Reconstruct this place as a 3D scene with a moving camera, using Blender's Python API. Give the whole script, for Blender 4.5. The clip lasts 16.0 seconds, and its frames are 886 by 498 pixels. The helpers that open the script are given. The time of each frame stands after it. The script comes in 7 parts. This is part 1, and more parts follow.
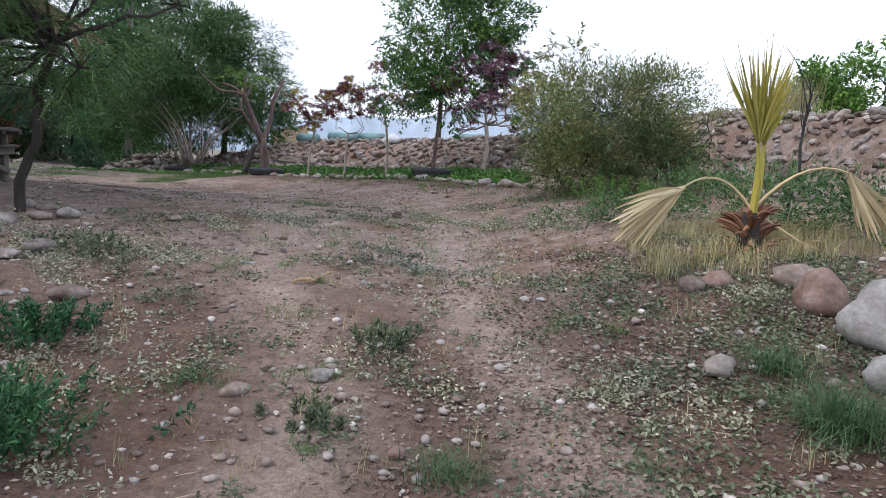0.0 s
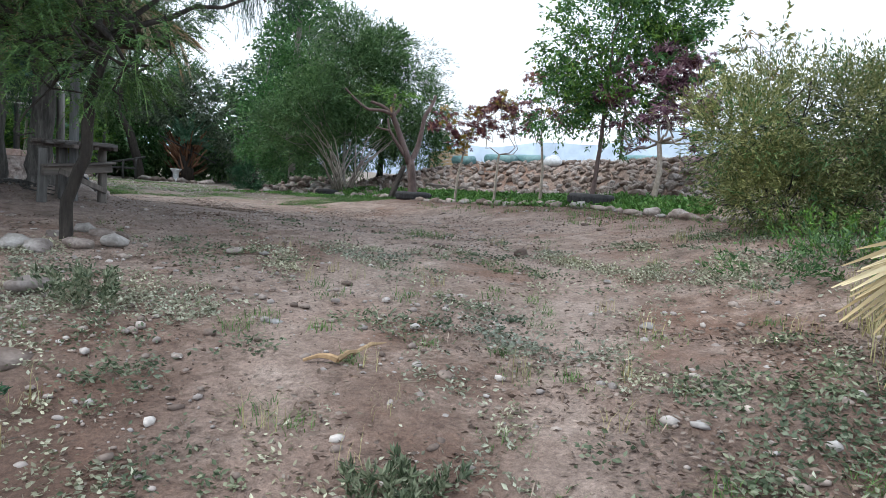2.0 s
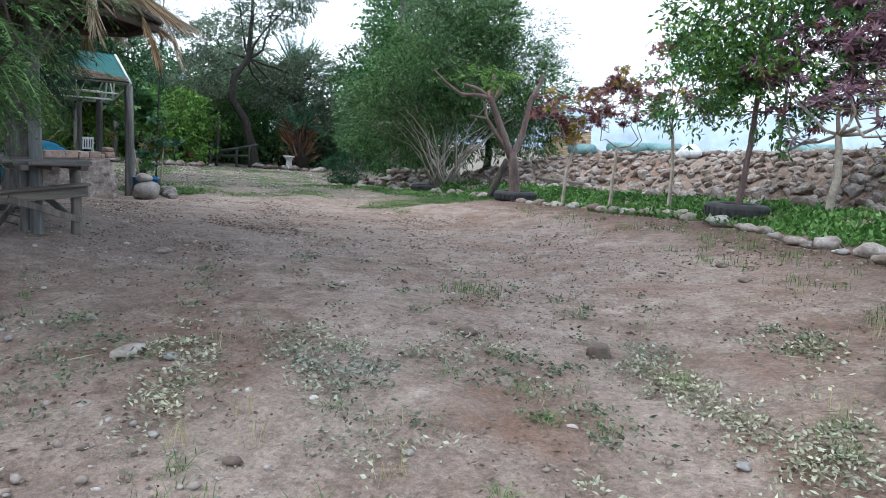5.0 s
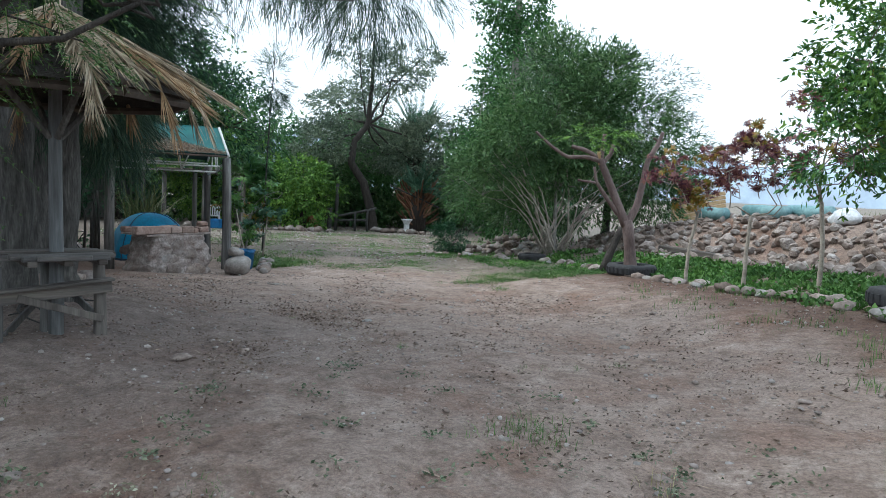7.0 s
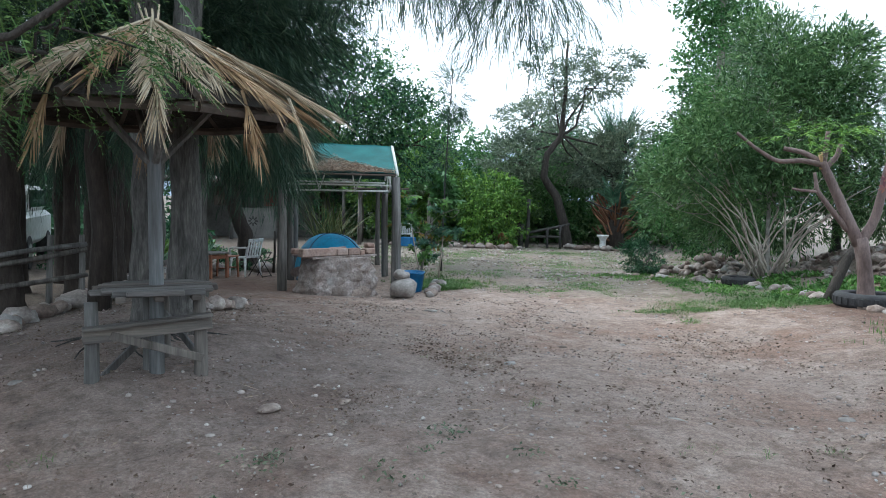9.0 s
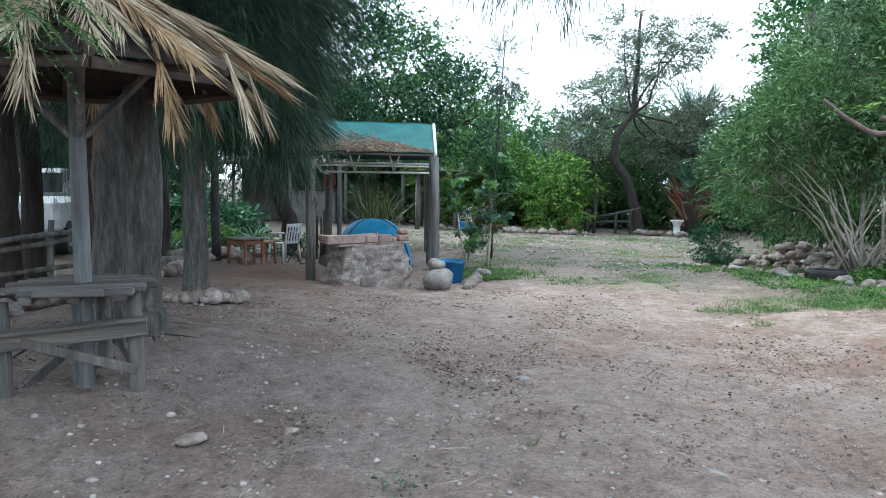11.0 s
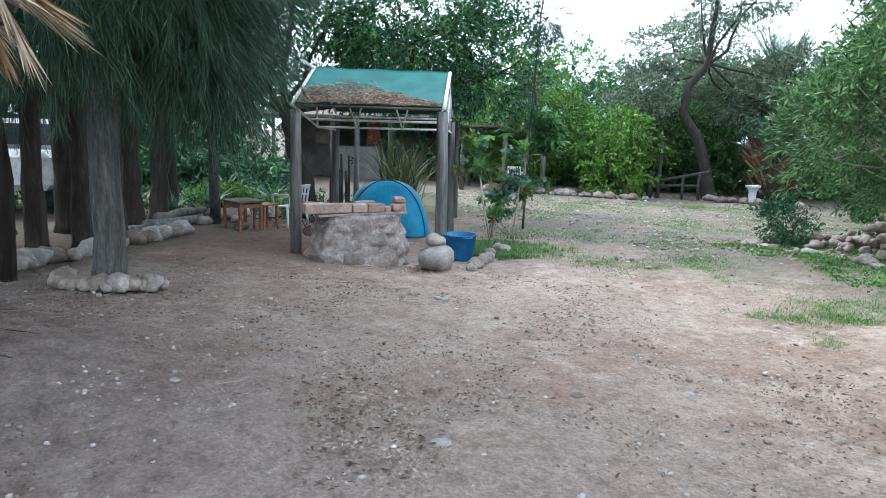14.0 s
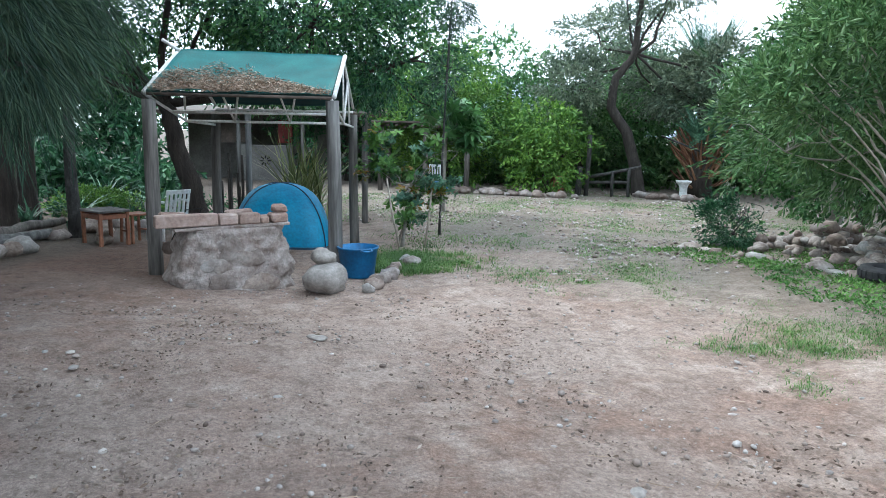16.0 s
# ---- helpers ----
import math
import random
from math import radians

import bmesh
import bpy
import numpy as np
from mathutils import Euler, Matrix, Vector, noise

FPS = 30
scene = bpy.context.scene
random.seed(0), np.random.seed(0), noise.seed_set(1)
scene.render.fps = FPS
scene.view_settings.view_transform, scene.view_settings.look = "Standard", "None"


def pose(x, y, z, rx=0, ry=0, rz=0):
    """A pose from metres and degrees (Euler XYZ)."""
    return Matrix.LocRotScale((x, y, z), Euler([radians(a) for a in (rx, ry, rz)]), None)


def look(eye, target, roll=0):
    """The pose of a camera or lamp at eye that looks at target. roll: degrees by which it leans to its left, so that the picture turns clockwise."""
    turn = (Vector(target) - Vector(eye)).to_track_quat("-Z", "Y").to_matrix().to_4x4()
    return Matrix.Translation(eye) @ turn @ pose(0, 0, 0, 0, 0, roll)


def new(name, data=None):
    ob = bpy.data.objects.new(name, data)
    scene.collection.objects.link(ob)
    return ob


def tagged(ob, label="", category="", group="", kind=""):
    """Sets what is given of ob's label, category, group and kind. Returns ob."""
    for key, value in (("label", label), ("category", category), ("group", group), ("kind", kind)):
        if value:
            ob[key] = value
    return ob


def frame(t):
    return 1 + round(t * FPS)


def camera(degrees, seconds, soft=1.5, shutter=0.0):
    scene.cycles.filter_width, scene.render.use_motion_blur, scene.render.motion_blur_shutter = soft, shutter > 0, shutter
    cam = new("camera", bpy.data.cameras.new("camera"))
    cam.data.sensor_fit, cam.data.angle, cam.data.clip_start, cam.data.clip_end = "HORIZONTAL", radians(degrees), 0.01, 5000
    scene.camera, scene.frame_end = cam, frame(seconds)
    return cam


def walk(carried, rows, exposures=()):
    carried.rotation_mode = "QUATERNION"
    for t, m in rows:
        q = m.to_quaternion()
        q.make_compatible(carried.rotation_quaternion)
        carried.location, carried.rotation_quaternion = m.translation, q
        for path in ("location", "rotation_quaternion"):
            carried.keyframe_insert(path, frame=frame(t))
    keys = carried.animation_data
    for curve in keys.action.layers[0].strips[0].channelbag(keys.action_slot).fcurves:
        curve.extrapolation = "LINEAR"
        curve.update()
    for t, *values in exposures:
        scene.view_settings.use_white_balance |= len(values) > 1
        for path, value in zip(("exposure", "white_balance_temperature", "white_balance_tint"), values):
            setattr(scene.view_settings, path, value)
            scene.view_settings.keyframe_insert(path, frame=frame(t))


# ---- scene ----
cam = camera(63.6, 16.0, soft=0.5)
PATH = [
    (0, (0.011, 0.003, 0.66), (0.009, 1.989, 0.424), 3.8),
    (0.5, (0.154, 0.492, 0.644), (0.024, 2.474, 0.413), 3.6),
    (1, (0.248, 1.007, 0.637), (0.001, 2.977, 0.399), 3.1),
    (1.5, (0.368, 1.584, 0.626), (-0.013, 3.534, 0.402), 3.6),
    (2, (0.401, 2.123, 0.662), (-0.101, 4.049, 0.462), 4.3),
    (2.5, (0.504, 2.57, 0.758), (-0.025, 4.491, 0.584), 3.9),
    (3, (0.595, 3.038, 0.847), (0.01, 4.938, 0.633), 3.2),
    (3.2, (0.57, 3.226, 0.838), (-0.047, 5.113, 0.592), 3.2),
    (5.3, (0.301, 5.17, 1.211), (-0.62, 6.922, 0.922), 3.1),
    (5.5, (0.305, 5.348, 1.251), (-0.664, 7.075, 0.974), 2.8),
    (6, (0.284, 5.693, 1.32), (-0.777, 7.371, 1.083), 3.0),
    (6.5, (0.212, 6.035, 1.387), (-0.888, 7.693, 1.19), 2.8),
    (7, (0.154, 6.39, 1.401), (-1.04, 7.986, 1.238), 2.3),
    (7.5, (0.084, 6.725, 1.439), (-1.23, 8.223, 1.266), 2.3),
    (8, (-0.066, 7.049, 1.46), (-1.471, 8.462, 1.29), 1.8),
    (8.5, (-0.157, 7.391, 1.448), (-1.669, 8.693, 1.312), 0.8),
    (9, (-0.24, 7.737, 1.462), (-1.845, 8.923, 1.322), 0.9),
    (9.2, (-0.297, 7.875, 1.441), (-1.919, 9.036, 1.295), 0.9),
    (11.3, (-0.898, 9.13, 1.446), (-2.631, 10.109, 1.25), 0.7),
    (11.5, (-0.945, 9.262, 1.465), (-2.688, 10.223, 1.265), 0.7),
    (12, (-1.096, 9.594, 1.518), (-2.889, 10.458, 1.32), 0.7),
    (12.5, (-1.298, 9.89, 1.511), (-3.126, 10.666, 1.273), 0.5),
    (13, (-1.476, 10.164, 1.538), (-3.298, 10.94, 1.257), 0.5),
    (13.5, (-1.656, 10.488, 1.567), (-3.471, 11.273, 1.269), 1.0),
    (14, (-1.972, 10.77, 1.545), (-3.772, 11.58, 1.226), 1.5),
    (14.5, (-2.305, 11.039, 1.537), (-4.058, 11.946, 1.214), 2.0),
    (15, (-2.609, 11.329, 1.528), (-4.365, 12.24, 1.235), 2.1),
    (15.5, (-2.963, 11.609, 1.515), (-4.712, 12.533, 1.216), 1.7),
    (16, (-3.282, 11.9, 1.489), (-5.0, 12.873, 1.169), 0.9),
]
walk(cam, [(t, look(eye, target, roll)) for t, eye, target, roll in PATH],
     exposures=((0, 0.36, 5950, 13), (1.5, 0.5, 5950, 9), (2.5, 0.72, 5950, 4), (3, 0.55, 5950, 5), (5.5, 1.0, 5700, 3), (6.2, 0.82, 5750, 1), (7, 0.72, 5750, 1), (8, 0.85, 5750, 1), (9, 1.08, 5700, 1), (11.5, 1.42, 5600, 1), (12.0, 1.36, 5600, 1), (12.5, 1.64, 5600, 1), (14.5, 1.64, 5630, 1), (16, 1.52, 5620, 1)))
# ---- world and light ----
SUN_ELEV, SUN_TURN = 48.0, 244.0
sky_world = bpy.data.worlds.new("sky")
sky_world.use_nodes = True
scene.world = sky_world
wn, wl = sky_world.node_tree.nodes, sky_world.node_tree.links
wn.clear()
w_out = wn.new("ShaderNodeOutputWorld")
w_bg = wn.new("ShaderNodeBackground")
w_sky = wn.new("ShaderNodeTexSky")
w_sky.sky_type, w_sky.sun_disc = "NISHITA", False
w_sky.sun_elevation, w_sky.sun_rotation = radians(SUN_ELEV), radians(SUN_TURN)
w_sky.dust_density, w_sky.air_density, w_sky.ozone_density = 4.0, 1.0, 1.5
w_veil = wn.new("ShaderNodeMix")
w_veil.data_type = "RGBA"
w_cloud = wn.new("ShaderNodeTexNoise")
w_cloud.inputs["Scale"].default_value, w_cloud.inputs["Detail"].default_value = 2.2, 5.0
w_map = wn.new("ShaderNodeMapRange")
w_map.inputs[1].default_value, w_map.inputs[2].default_value = 0.35, 0.6
w_map.inputs[3].default_value, w_map.inputs[4].default_value = 0.72, 0.95
wl.new(w_cloud.outputs["Fac"], w_map.inputs[0])
wl.new(w_map.outputs[0], w_veil.inputs["Factor"])
wl.new(w_sky.outputs["Color"], w_veil.inputs["A"])
w_veil.inputs["B"].default_value = (9.6, 9.9, 10.4, 1)
wl.new(w_veil.outputs["Result"], w_bg.inputs["Color"])
w_bg.inputs["Strength"].default_value = 0.108
wl.new(w_bg.outputs[0], w_out.inputs[0])

sun = new("sun", bpy.data.lights.new("sun", "SUN"))
sun.data.energy, sun.data.angle, sun.data.color = 1.5, radians(24), (1.0, 0.94, 0.86)
sun.matrix_world = look((0, 0, 30), (-30 * math.cos(radians(SUN_ELEV)) * math.sin(radians(SUN_TURN)),
                                     -30 * math.cos(radians(SUN_ELEV)) * math.cos(radians(SUN_TURN)),
                                     30 - 30 * math.sin(radians(SUN_ELEV))))


# ---- materials ----
def node_mat(name, rough=0.8, metal=0.0):
    m = bpy.data.materials.new(name)
    m.use_nodes = True
    nt = m.node_tree
    b = nt.nodes["Principled BSDF"]
    b.inputs["Roughness"].default_value, b.inputs["Metallic"].default_value = rough, metal
    return m, nt, b


def ramp(nt, fac, stops):
    r = nt.nodes.new("ShaderNodeValToRGB")
    while len(r.color_ramp.elements) < len(stops):
        r.color_ramp.elements.new(0.5)
    for el, (p, c) in zip(r.color_ramp.elements, stops):
        el.position, el.color = p, (*c, 1)
    nt.links.new(fac, r.inputs[0])
    return r.outputs[0]


def noise_at(nt, scale, detail=5.0, stretch=(1, 1, 1), rough=0.6, world=False):
    n = nt.nodes.new("ShaderNodeTexNoise")
    n.inputs["Scale"].default_value, n.inputs["Detail"].default_value, n.inputs["Roughness"].default_value = scale, detail, rough
    mp = nt.nodes.new("ShaderNodeMapping")
    mp.inputs["Scale"].default_value = stretch
    if world:
        src = nt.nodes.new("ShaderNodeNewGeometry").outputs["Position"]
    else:
        src = nt.nodes.new("ShaderNodeTexCoord").outputs["Object"]
    nt.links.new(src, mp.inputs[0])
    nt.links.new(mp.outputs[0], n.inputs["Vector"])
    return n.outputs["Fac"]


def mixed(nt, fac, a, b, mode="MIX"):
    m = nt.nodes.new("ShaderNodeMix")
    m.data_type, m.blend_type = "RGBA", mode
    for sock, val in ((m.inputs["Factor"], fac), (m.inputs["A"], a), (m.inputs["B"], b)):
        if isinstance(val, (int, float)):
            sock.default_value = val
        elif isinstance(val, tuple):
            sock.default_value = (*val, 1)
        else:
            nt.links.new(val, sock)
    return m.outputs["Result"]


def bumped(nt, b, height, strength, distance):
    n = nt.nodes.new("ShaderNodeBump")
    n.inputs["Strength"].default_value, n.inputs["Distance"].default_value = strength, distance
    nt.links.new(height, n.inputs["Height"])
    nt.links.new(n.outputs[0], b.inputs["Normal"])


def surface(name, c1, c2, c3, scale=3.0, fine=40.0, rough=0.85, metal=0.0, stretch=(1, 1, 1), bump=0.5, depth=0.01, vary=0.0, per_island=0.0):
    """Colour at two scales, with fine relief; vary: spread between objects, per_island: between loose pieces."""
    m, nt, b = node_mat(name, rough, metal)
    big = noise_at(nt, scale, 4, stretch)
    small = noise_at(nt, fine, 6, stretch)
    col = ramp(nt, big, [(0.3, c1), (0.5, c2), (0.72, c3)])
    shade = ramp(nt, small, [(0.25, (0.55, 0.55, 0.55)), (0.7, (1.15, 1.15, 1.15))])
    col = mixed(nt, 0.8, col, shade, "MULTIPLY")
    src = None
    if vary:
        src, amount = nt.nodes.new("ShaderNodeObjectInfo").outputs["Random"], vary
    elif per_island:
        src, amount = nt.nodes.new("ShaderNodeNewGeometry").outputs["Random Per Island"], per_island
    if src is not None:
        lo = tuple(1 - amount * k for k in (0.9, 1.0, 1.05))
        tint = ramp(nt, src, [(0.0, lo), (0.35, (1.0, 0.93, 0.88)), (0.65, (0.92, 0.96, 1.0)), (1.0, (1 + amount * 0.6,) * 3)])
        col = mixed(nt, 1.0, col, tint, "MULTIPLY")
    nt.links.new(col, b.inputs["Base Color"])
    bumped(nt, b, small, bump, depth)
    return m


def leaf_mat(name, c1, c2, c3, rough=0.5, through_light=0.18):
    """Leaves whose colour differs from leaf to leaf and which let some light through."""
    m, nt, b = node_mat(name, rough)
    isl = nt.nodes.new("ShaderNodeNewGeometry").outputs["Random Per Island"]
    col = ramp(nt, isl, [(0.0, tuple(k * 0.75 for k in c1)), (0.45, c2), (0.85, c3), (1.0, tuple(k * 1.25 for k in c3))])
    patch = noise_at(nt, 0.9, 3, world=True)
    col = mixed(nt, 1.0, col, ramp(nt, patch, [(0.3, (0.62, 0.7, 0.66)), (0.7, (1.35, 1.3, 1.08))]), "MULTIPLY")
    nt.links.new(col, b.inputs["Base Color"])
    b.inputs["Specular IOR Level"].default_value = 0.3
    t = nt.nodes.new("ShaderNodeBsdfTranslucent")
    nt.links.new(col, t.inputs["Color"])
    mx = nt.nodes.new("ShaderNodeMixShader")
    mx.inputs[0].default_value = through_light
    nt.links.new(b.outputs[0], mx.inputs[1])
    nt.links.new(t.outputs[0], mx.inputs[2])
    nt.links.new(mx.outputs[0], nt.nodes["Material Output"].inputs[0])
    return m


M = {}
M["stone"] = surface("river_stone", (0.15, 0.112, 0.096), (0.265, 0.222, 0.2), (0.43, 0.39, 0.365), 4, 30, 0.8, vary=0.55, depth=0.02)
M["stone_stuff"] = surface("river_stone_small", (0.15, 0.112, 0.096), (0.265, 0.222, 0.2), (0.43, 0.39, 0.365), 4, 30, 0.85, per_island=0.6, depth=0.01)
M["white_stone"] = surface("pale_stone", (0.21, 0.19, 0.178), (0.30, 0.28, 0.265), (0.41, 0.39, 0.375), 5, 30, 0.8, vary=0.15, depth=0.02)
M["red_stone"] = surface("red_stone", (0.17, 0.10, 0.082), (0.24, 0.155, 0.13), (0.32, 0.23, 0.205), 4, 30, 0.8, depth=0.02)
M["pebble"] = surface("pebbles", (0.19, 0.155, 0.14), (0.33, 0.29, 0.27), (0.52, 0.485, 0.46), 3, 30, 0.9, per_island=0.65, bump=0.2)
M["grey_wood"] = surface("weathered_grey_wood", (0.06, 0.056, 0.053), (0.135, 0.128, 0.122), (0.24, 0.23, 0.22), 3, 14, 0.85, stretch=(4, 4, 0.35), depth=0.012, vary=0.2)
M["blue_wood"] = surface("faded_painted_wood", (0.09, 0.092, 0.095), (0.17, 0.178, 0.185), (0.30, 0.315, 0.33), 3, 14, 0.8, stretch=(4, 4, 0.35), depth=0.01)
M["plank"] = surface("weathered_plank", (0.06, 0.053, 0.05), (0.115, 0.105, 0.1), (0.2, 0.188, 0.178), 3, 16, 0.85, stretch=(0.4, 5, 5), depth=0.01, vary=0.3)
M["bench_wood"] = surface("bench_board", (0.07, 0.062, 0.058), (0.13, 0.117, 0.108), (0.23, 0.2, 0.17), 2, 14, 0.8, stretch=(0.3, 5, 5), depth=0.008)
M["dark_wood"] = surface("dark_roof_timber", (0.05, 0.04, 0.033), (0.085, 0.066, 0.054), (0.13, 0.10, 0.085), 3, 14, 0.85, stretch=(1, 1, 1), depth=0.01)
M["red_wood"] = surface("reddish_varnished_wood", (0.20, 0.075, 0.04), (0.28, 0.11, 0.06), (0.36, 0.16, 0.09), 4, 20, 0.55, depth=0.004)
M["bark"] = surface("grey_bark", (0.026, 0.025, 0.025), (0.048, 0.046, 0.045), (0.095, 0.09, 0.086), 7, 24, 0.9, stretch=(1.7, 1.7, 0.9), bump=1.0, depth=0.03)
M["grey_bark"] = surface("ridged_grey_bark", (0.05, 0.047, 0.045), (0.105, 0.1, 0.095), (0.185, 0.175, 0.165), 5, 20, 0.9, stretch=(3.0, 3.0, 0.5), bump=1.0, depth=0.03)
M["dark_bark"] = surface("dark_bark", (0.022, 0.018, 0.016), (0.042, 0.035, 0.03), (0.07, 0.058, 0.05), 4, 18, 0.92, stretch=(3, 3, 0.6), bump=0.9, depth=0.03)
M["brown_bark"] = surface("brown_bark", (0.022, 0.017, 0.014), (0.042, 0.032, 0.027), (0.07, 0.055, 0.047), 4, 18, 0.92, stretch=(3, 3, 0.6), bump=0.9, depth=0.03)
M["smooth_bark"] = surface("smooth_pinkish_bark", (0.09, 0.06, 0.055), (0.15, 0.105, 0.098), (0.22, 0.165, 0.155), 3, 25, 0.75, stretch=(2, 2, 0.8), bump=0.35, depth=0.012)
M["pale_bark"] = surface("pale_stems", (0.17, 0.155, 0.135), (0.25, 0.235, 0.21), (0.36, 0.345, 0.31), 5, 30, 0.8, bump=0.3)
M["cream_bark"] = surface("cream_coloured_bark", (0.24, 0.20, 0.165), (0.36, 0.315, 0.27), (0.48, 0.43, 0.375), 5, 30, 0.8, bump=0.3)
# shade under the umbrella is put into this near-black thatch colour
M["thatch_shade"] = surface("shade_black_thatch", (0.014, 0.011, 0.009), (0.026, 0.02, 0.016), (0.045, 0.036, 0.029), 6, 40, 0.95, bump=0.9, depth=0.02)
M["cut_wood"] = surface("fresh_cut_wood", (0.42, 0.28, 0.14), (0.5, 0.34, 0.18), (0.58, 0.42, 0.25), 8, 50, 0.8)
M["thatch"] = surface("dry_palm_thatch", (0.34, 0.27, 0.18), (0.46, 0.38, 0.27), (0.58, 0.50, 0.38), 3, 25, 0.85, per_island=0.4, bump=0.3)
M["thatch_brown"] = surface("brown_palm_thatch", (0.24, 0.15, 0.08), (0.36, 0.24, 0.13), (0.46, 0.33, 0.2), 3, 25, 0.85, per_island=0.4, bump=0.3)
M["straw"] = surface("fallen_needles", (0.27, 0.2, 0.15), (0.4, 0.31, 0.24), (0.52, 0.43, 0.35), 3, 25, 0.95, per_island=0.5, bump=0.2)
M["litter"] = surface("dry_leaf_litter", (0.1, 0.072, 0.058), (0.19, 0.145, 0.118), (0.4, 0.345, 0.295), 3, 25, 0.95, per_island=0.6, bump=0.2)
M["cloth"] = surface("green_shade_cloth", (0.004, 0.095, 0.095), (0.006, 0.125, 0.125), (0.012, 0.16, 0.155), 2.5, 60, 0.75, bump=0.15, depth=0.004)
# darker version of the cloth colour, for rear slope and eave edge
M["cloth_dark"] = surface("darker_shade_cloth", (0.006, 0.03, 0.028), (0.008, 0.045, 0.042), (0.012, 0.06, 0.056), 2.5, 60, 0.85, bump=0.15, depth=0.004)
M["white_paint"] = surface("worn_white_paint", (0.55, 0.55, 0.54), (0.72, 0.72, 0.71), (0.82, 0.82, 0.81), 5, 30, 0.5, bump=0.1)
M["tube_paint"] = surface("dull_painted_tube", (0.30, 0.31, 0.30), (0.42, 0.43, 0.42), (0.55, 0.56, 0.55), 5, 30, 0.55, bump=0.1)
M["plastic"] = surface("white_plastic", (0.66, 0.67, 0.68), (0.74, 0.75, 0.76), (0.80, 0.81, 0.82), 4, 20, 0.4, bump=0.05)
M["tent"] = surface("blue_tent_nylon", (0.008, 0.18, 0.36), (0.012, 0.25, 0.46), (0.02, 0.31, 0.54), 2, 25, 0.55, bump=0.15, depth=0.01)
M["tent_dark"] = surface("dark_tent_trim", (0.008, 0.03, 0.06), (0.012, 0.04, 0.08), (0.02, 0.06, 0.1), 3, 25, 0.6)
M["bucket"] = surface("blue_plastic", (0.01, 0.10, 0.26), (0.015, 0.14, 0.34), (0.02, 0.18, 0.42), 4, 25, 0.45, bump=0.05)
M["tyre"] = surface("old_rubber", (0.014, 0.014, 0.017), (0.026, 0.026, 0.03), (0.045, 0.044, 0.046), 6, 30, 0.8, bump=0.4)
M["masonry"] = surface("stone_and_mortar", (0.2, 0.15, 0.13), (0.32, 0.27, 0.25), (0.46, 0.41, 0.39), 7, 26, 0.9, bump=0.9, depth=0.03)
M["fired_brick"] = surface("dusty_brick", (0.25, 0.17, 0.145), (0.35, 0.26, 0.225), (0.44, 0.36, 0.325), 5, 25, 0.9, vary=0.25, depth=0.01)
M["black_metal"] = surface("blackened_iron", (0.012, 0.012, 0.012), (0.022, 0.021, 0.02), (0.04, 0.037, 0.034), 6, 40, 0.6, metal=0.6)
# whitewash lowered to grey: the house wall's shade is put into this colour
M["adobe"] = surface("whitewashed_wall", (0.11, 0.105, 0.1), (0.155, 0.147, 0.14), (0.22, 0.21, 0.2), 1.5, 20, 0.9, bump=0.4)
M["maroon"] = surface("maroon_cloth", (0.10, 0.012, 0.012), (0.15, 0.02, 0.02), (0.2, 0.035, 0.03), 3, 20, 0.8)
M["terracotta"] = surface("terracotta", (0.26, 0.11, 0.06), (0.34, 0.15, 0.085), (0.42, 0.2, 0.12), 4, 25, 0.85)
M["teal_sheet"] = surface("teal_sheeting", (0.10, 0.22, 0.24), (0.16, 0.30, 0.32), (0.24, 0.38, 0.40), 3, 20, 0.6)
# distance haze is put into the hills' pale blue base colour
M["hill"] = surface("haze_tinted_hill", (0.30, 0.37, 0.46), (0.35, 0.42, 0.51), (0.4, 0.47, 0.56), 0.004, 0.02, 1.0)
M["sack"] = surface("white_sack", (0.5, 0.52, 0.56), (0.6, 0.62, 0.66), (0.7, 0.72, 0.75), 3, 20, 0.7)
M["car_white"] = surface("white_car_paint", (0.68, 0.70, 0.72), (0.74, 0.76, 0.78), (0.78, 0.8, 0.82), 2, 10, 0.3, bump=0.0)
M["dark_glass"] = surface("dark_car_glass", (0.02, 0.025, 0.03), (0.03, 0.036, 0.042), (0.05, 0.055, 0.06), 2, 10, 0.1, bump=0.0)

M["l_willow"] = leaf_mat("willowy_leaves", (0.04, 0.095, 0.036), (0.075, 0.155, 0.06), (0.145, 0.235, 0.105))
M["l_poplar"] = leaf_mat("poplar_leaves", (0.04, 0.115, 0.04), (0.065, 0.165, 0.055), (0.11, 0.23, 0.085))
M["l_grey"] = leaf_mat("grey_green_leaves", (0.075, 0.11, 0.085), (0.12, 0.16, 0.12), (0.18, 0.22, 0.17))
M["l_olive"] = leaf_mat("olive_leaves", (0.095, 0.125, 0.05), (0.165, 0.19, 0.08), (0.26, 0.265, 0.13))
M["l_dark"] = leaf_mat("dark_green_leaves", (0.016, 0.06, 0.034), (0.03, 0.095, 0.05), (0.06, 0.15, 0.072))
M["l_bright"] = leaf_mat("bright_green_leaves", (0.06, 0.15, 0.03), (0.10, 0.21, 0.04), (0.17, 0.29, 0.06))
M["l_purple"] = leaf_mat("purple_leaves", (0.10, 0.045, 0.095), (0.2, 0.10, 0.17), (0.34, 0.22, 0.29), 0.5, 0.42)
M["l_maroon"] = leaf_mat("maroon_leaves", (0.085, 0.03, 0.06), (0.15, 0.06, 0.085), (0.25, 0.12, 0.11), 0.5, 0.4)
M["l_gold"] = leaf_mat("yellowing_leaves", (0.16, 0.17, 0.03), (0.22, 0.18, 0.035), (0.27, 0.14, 0.035))
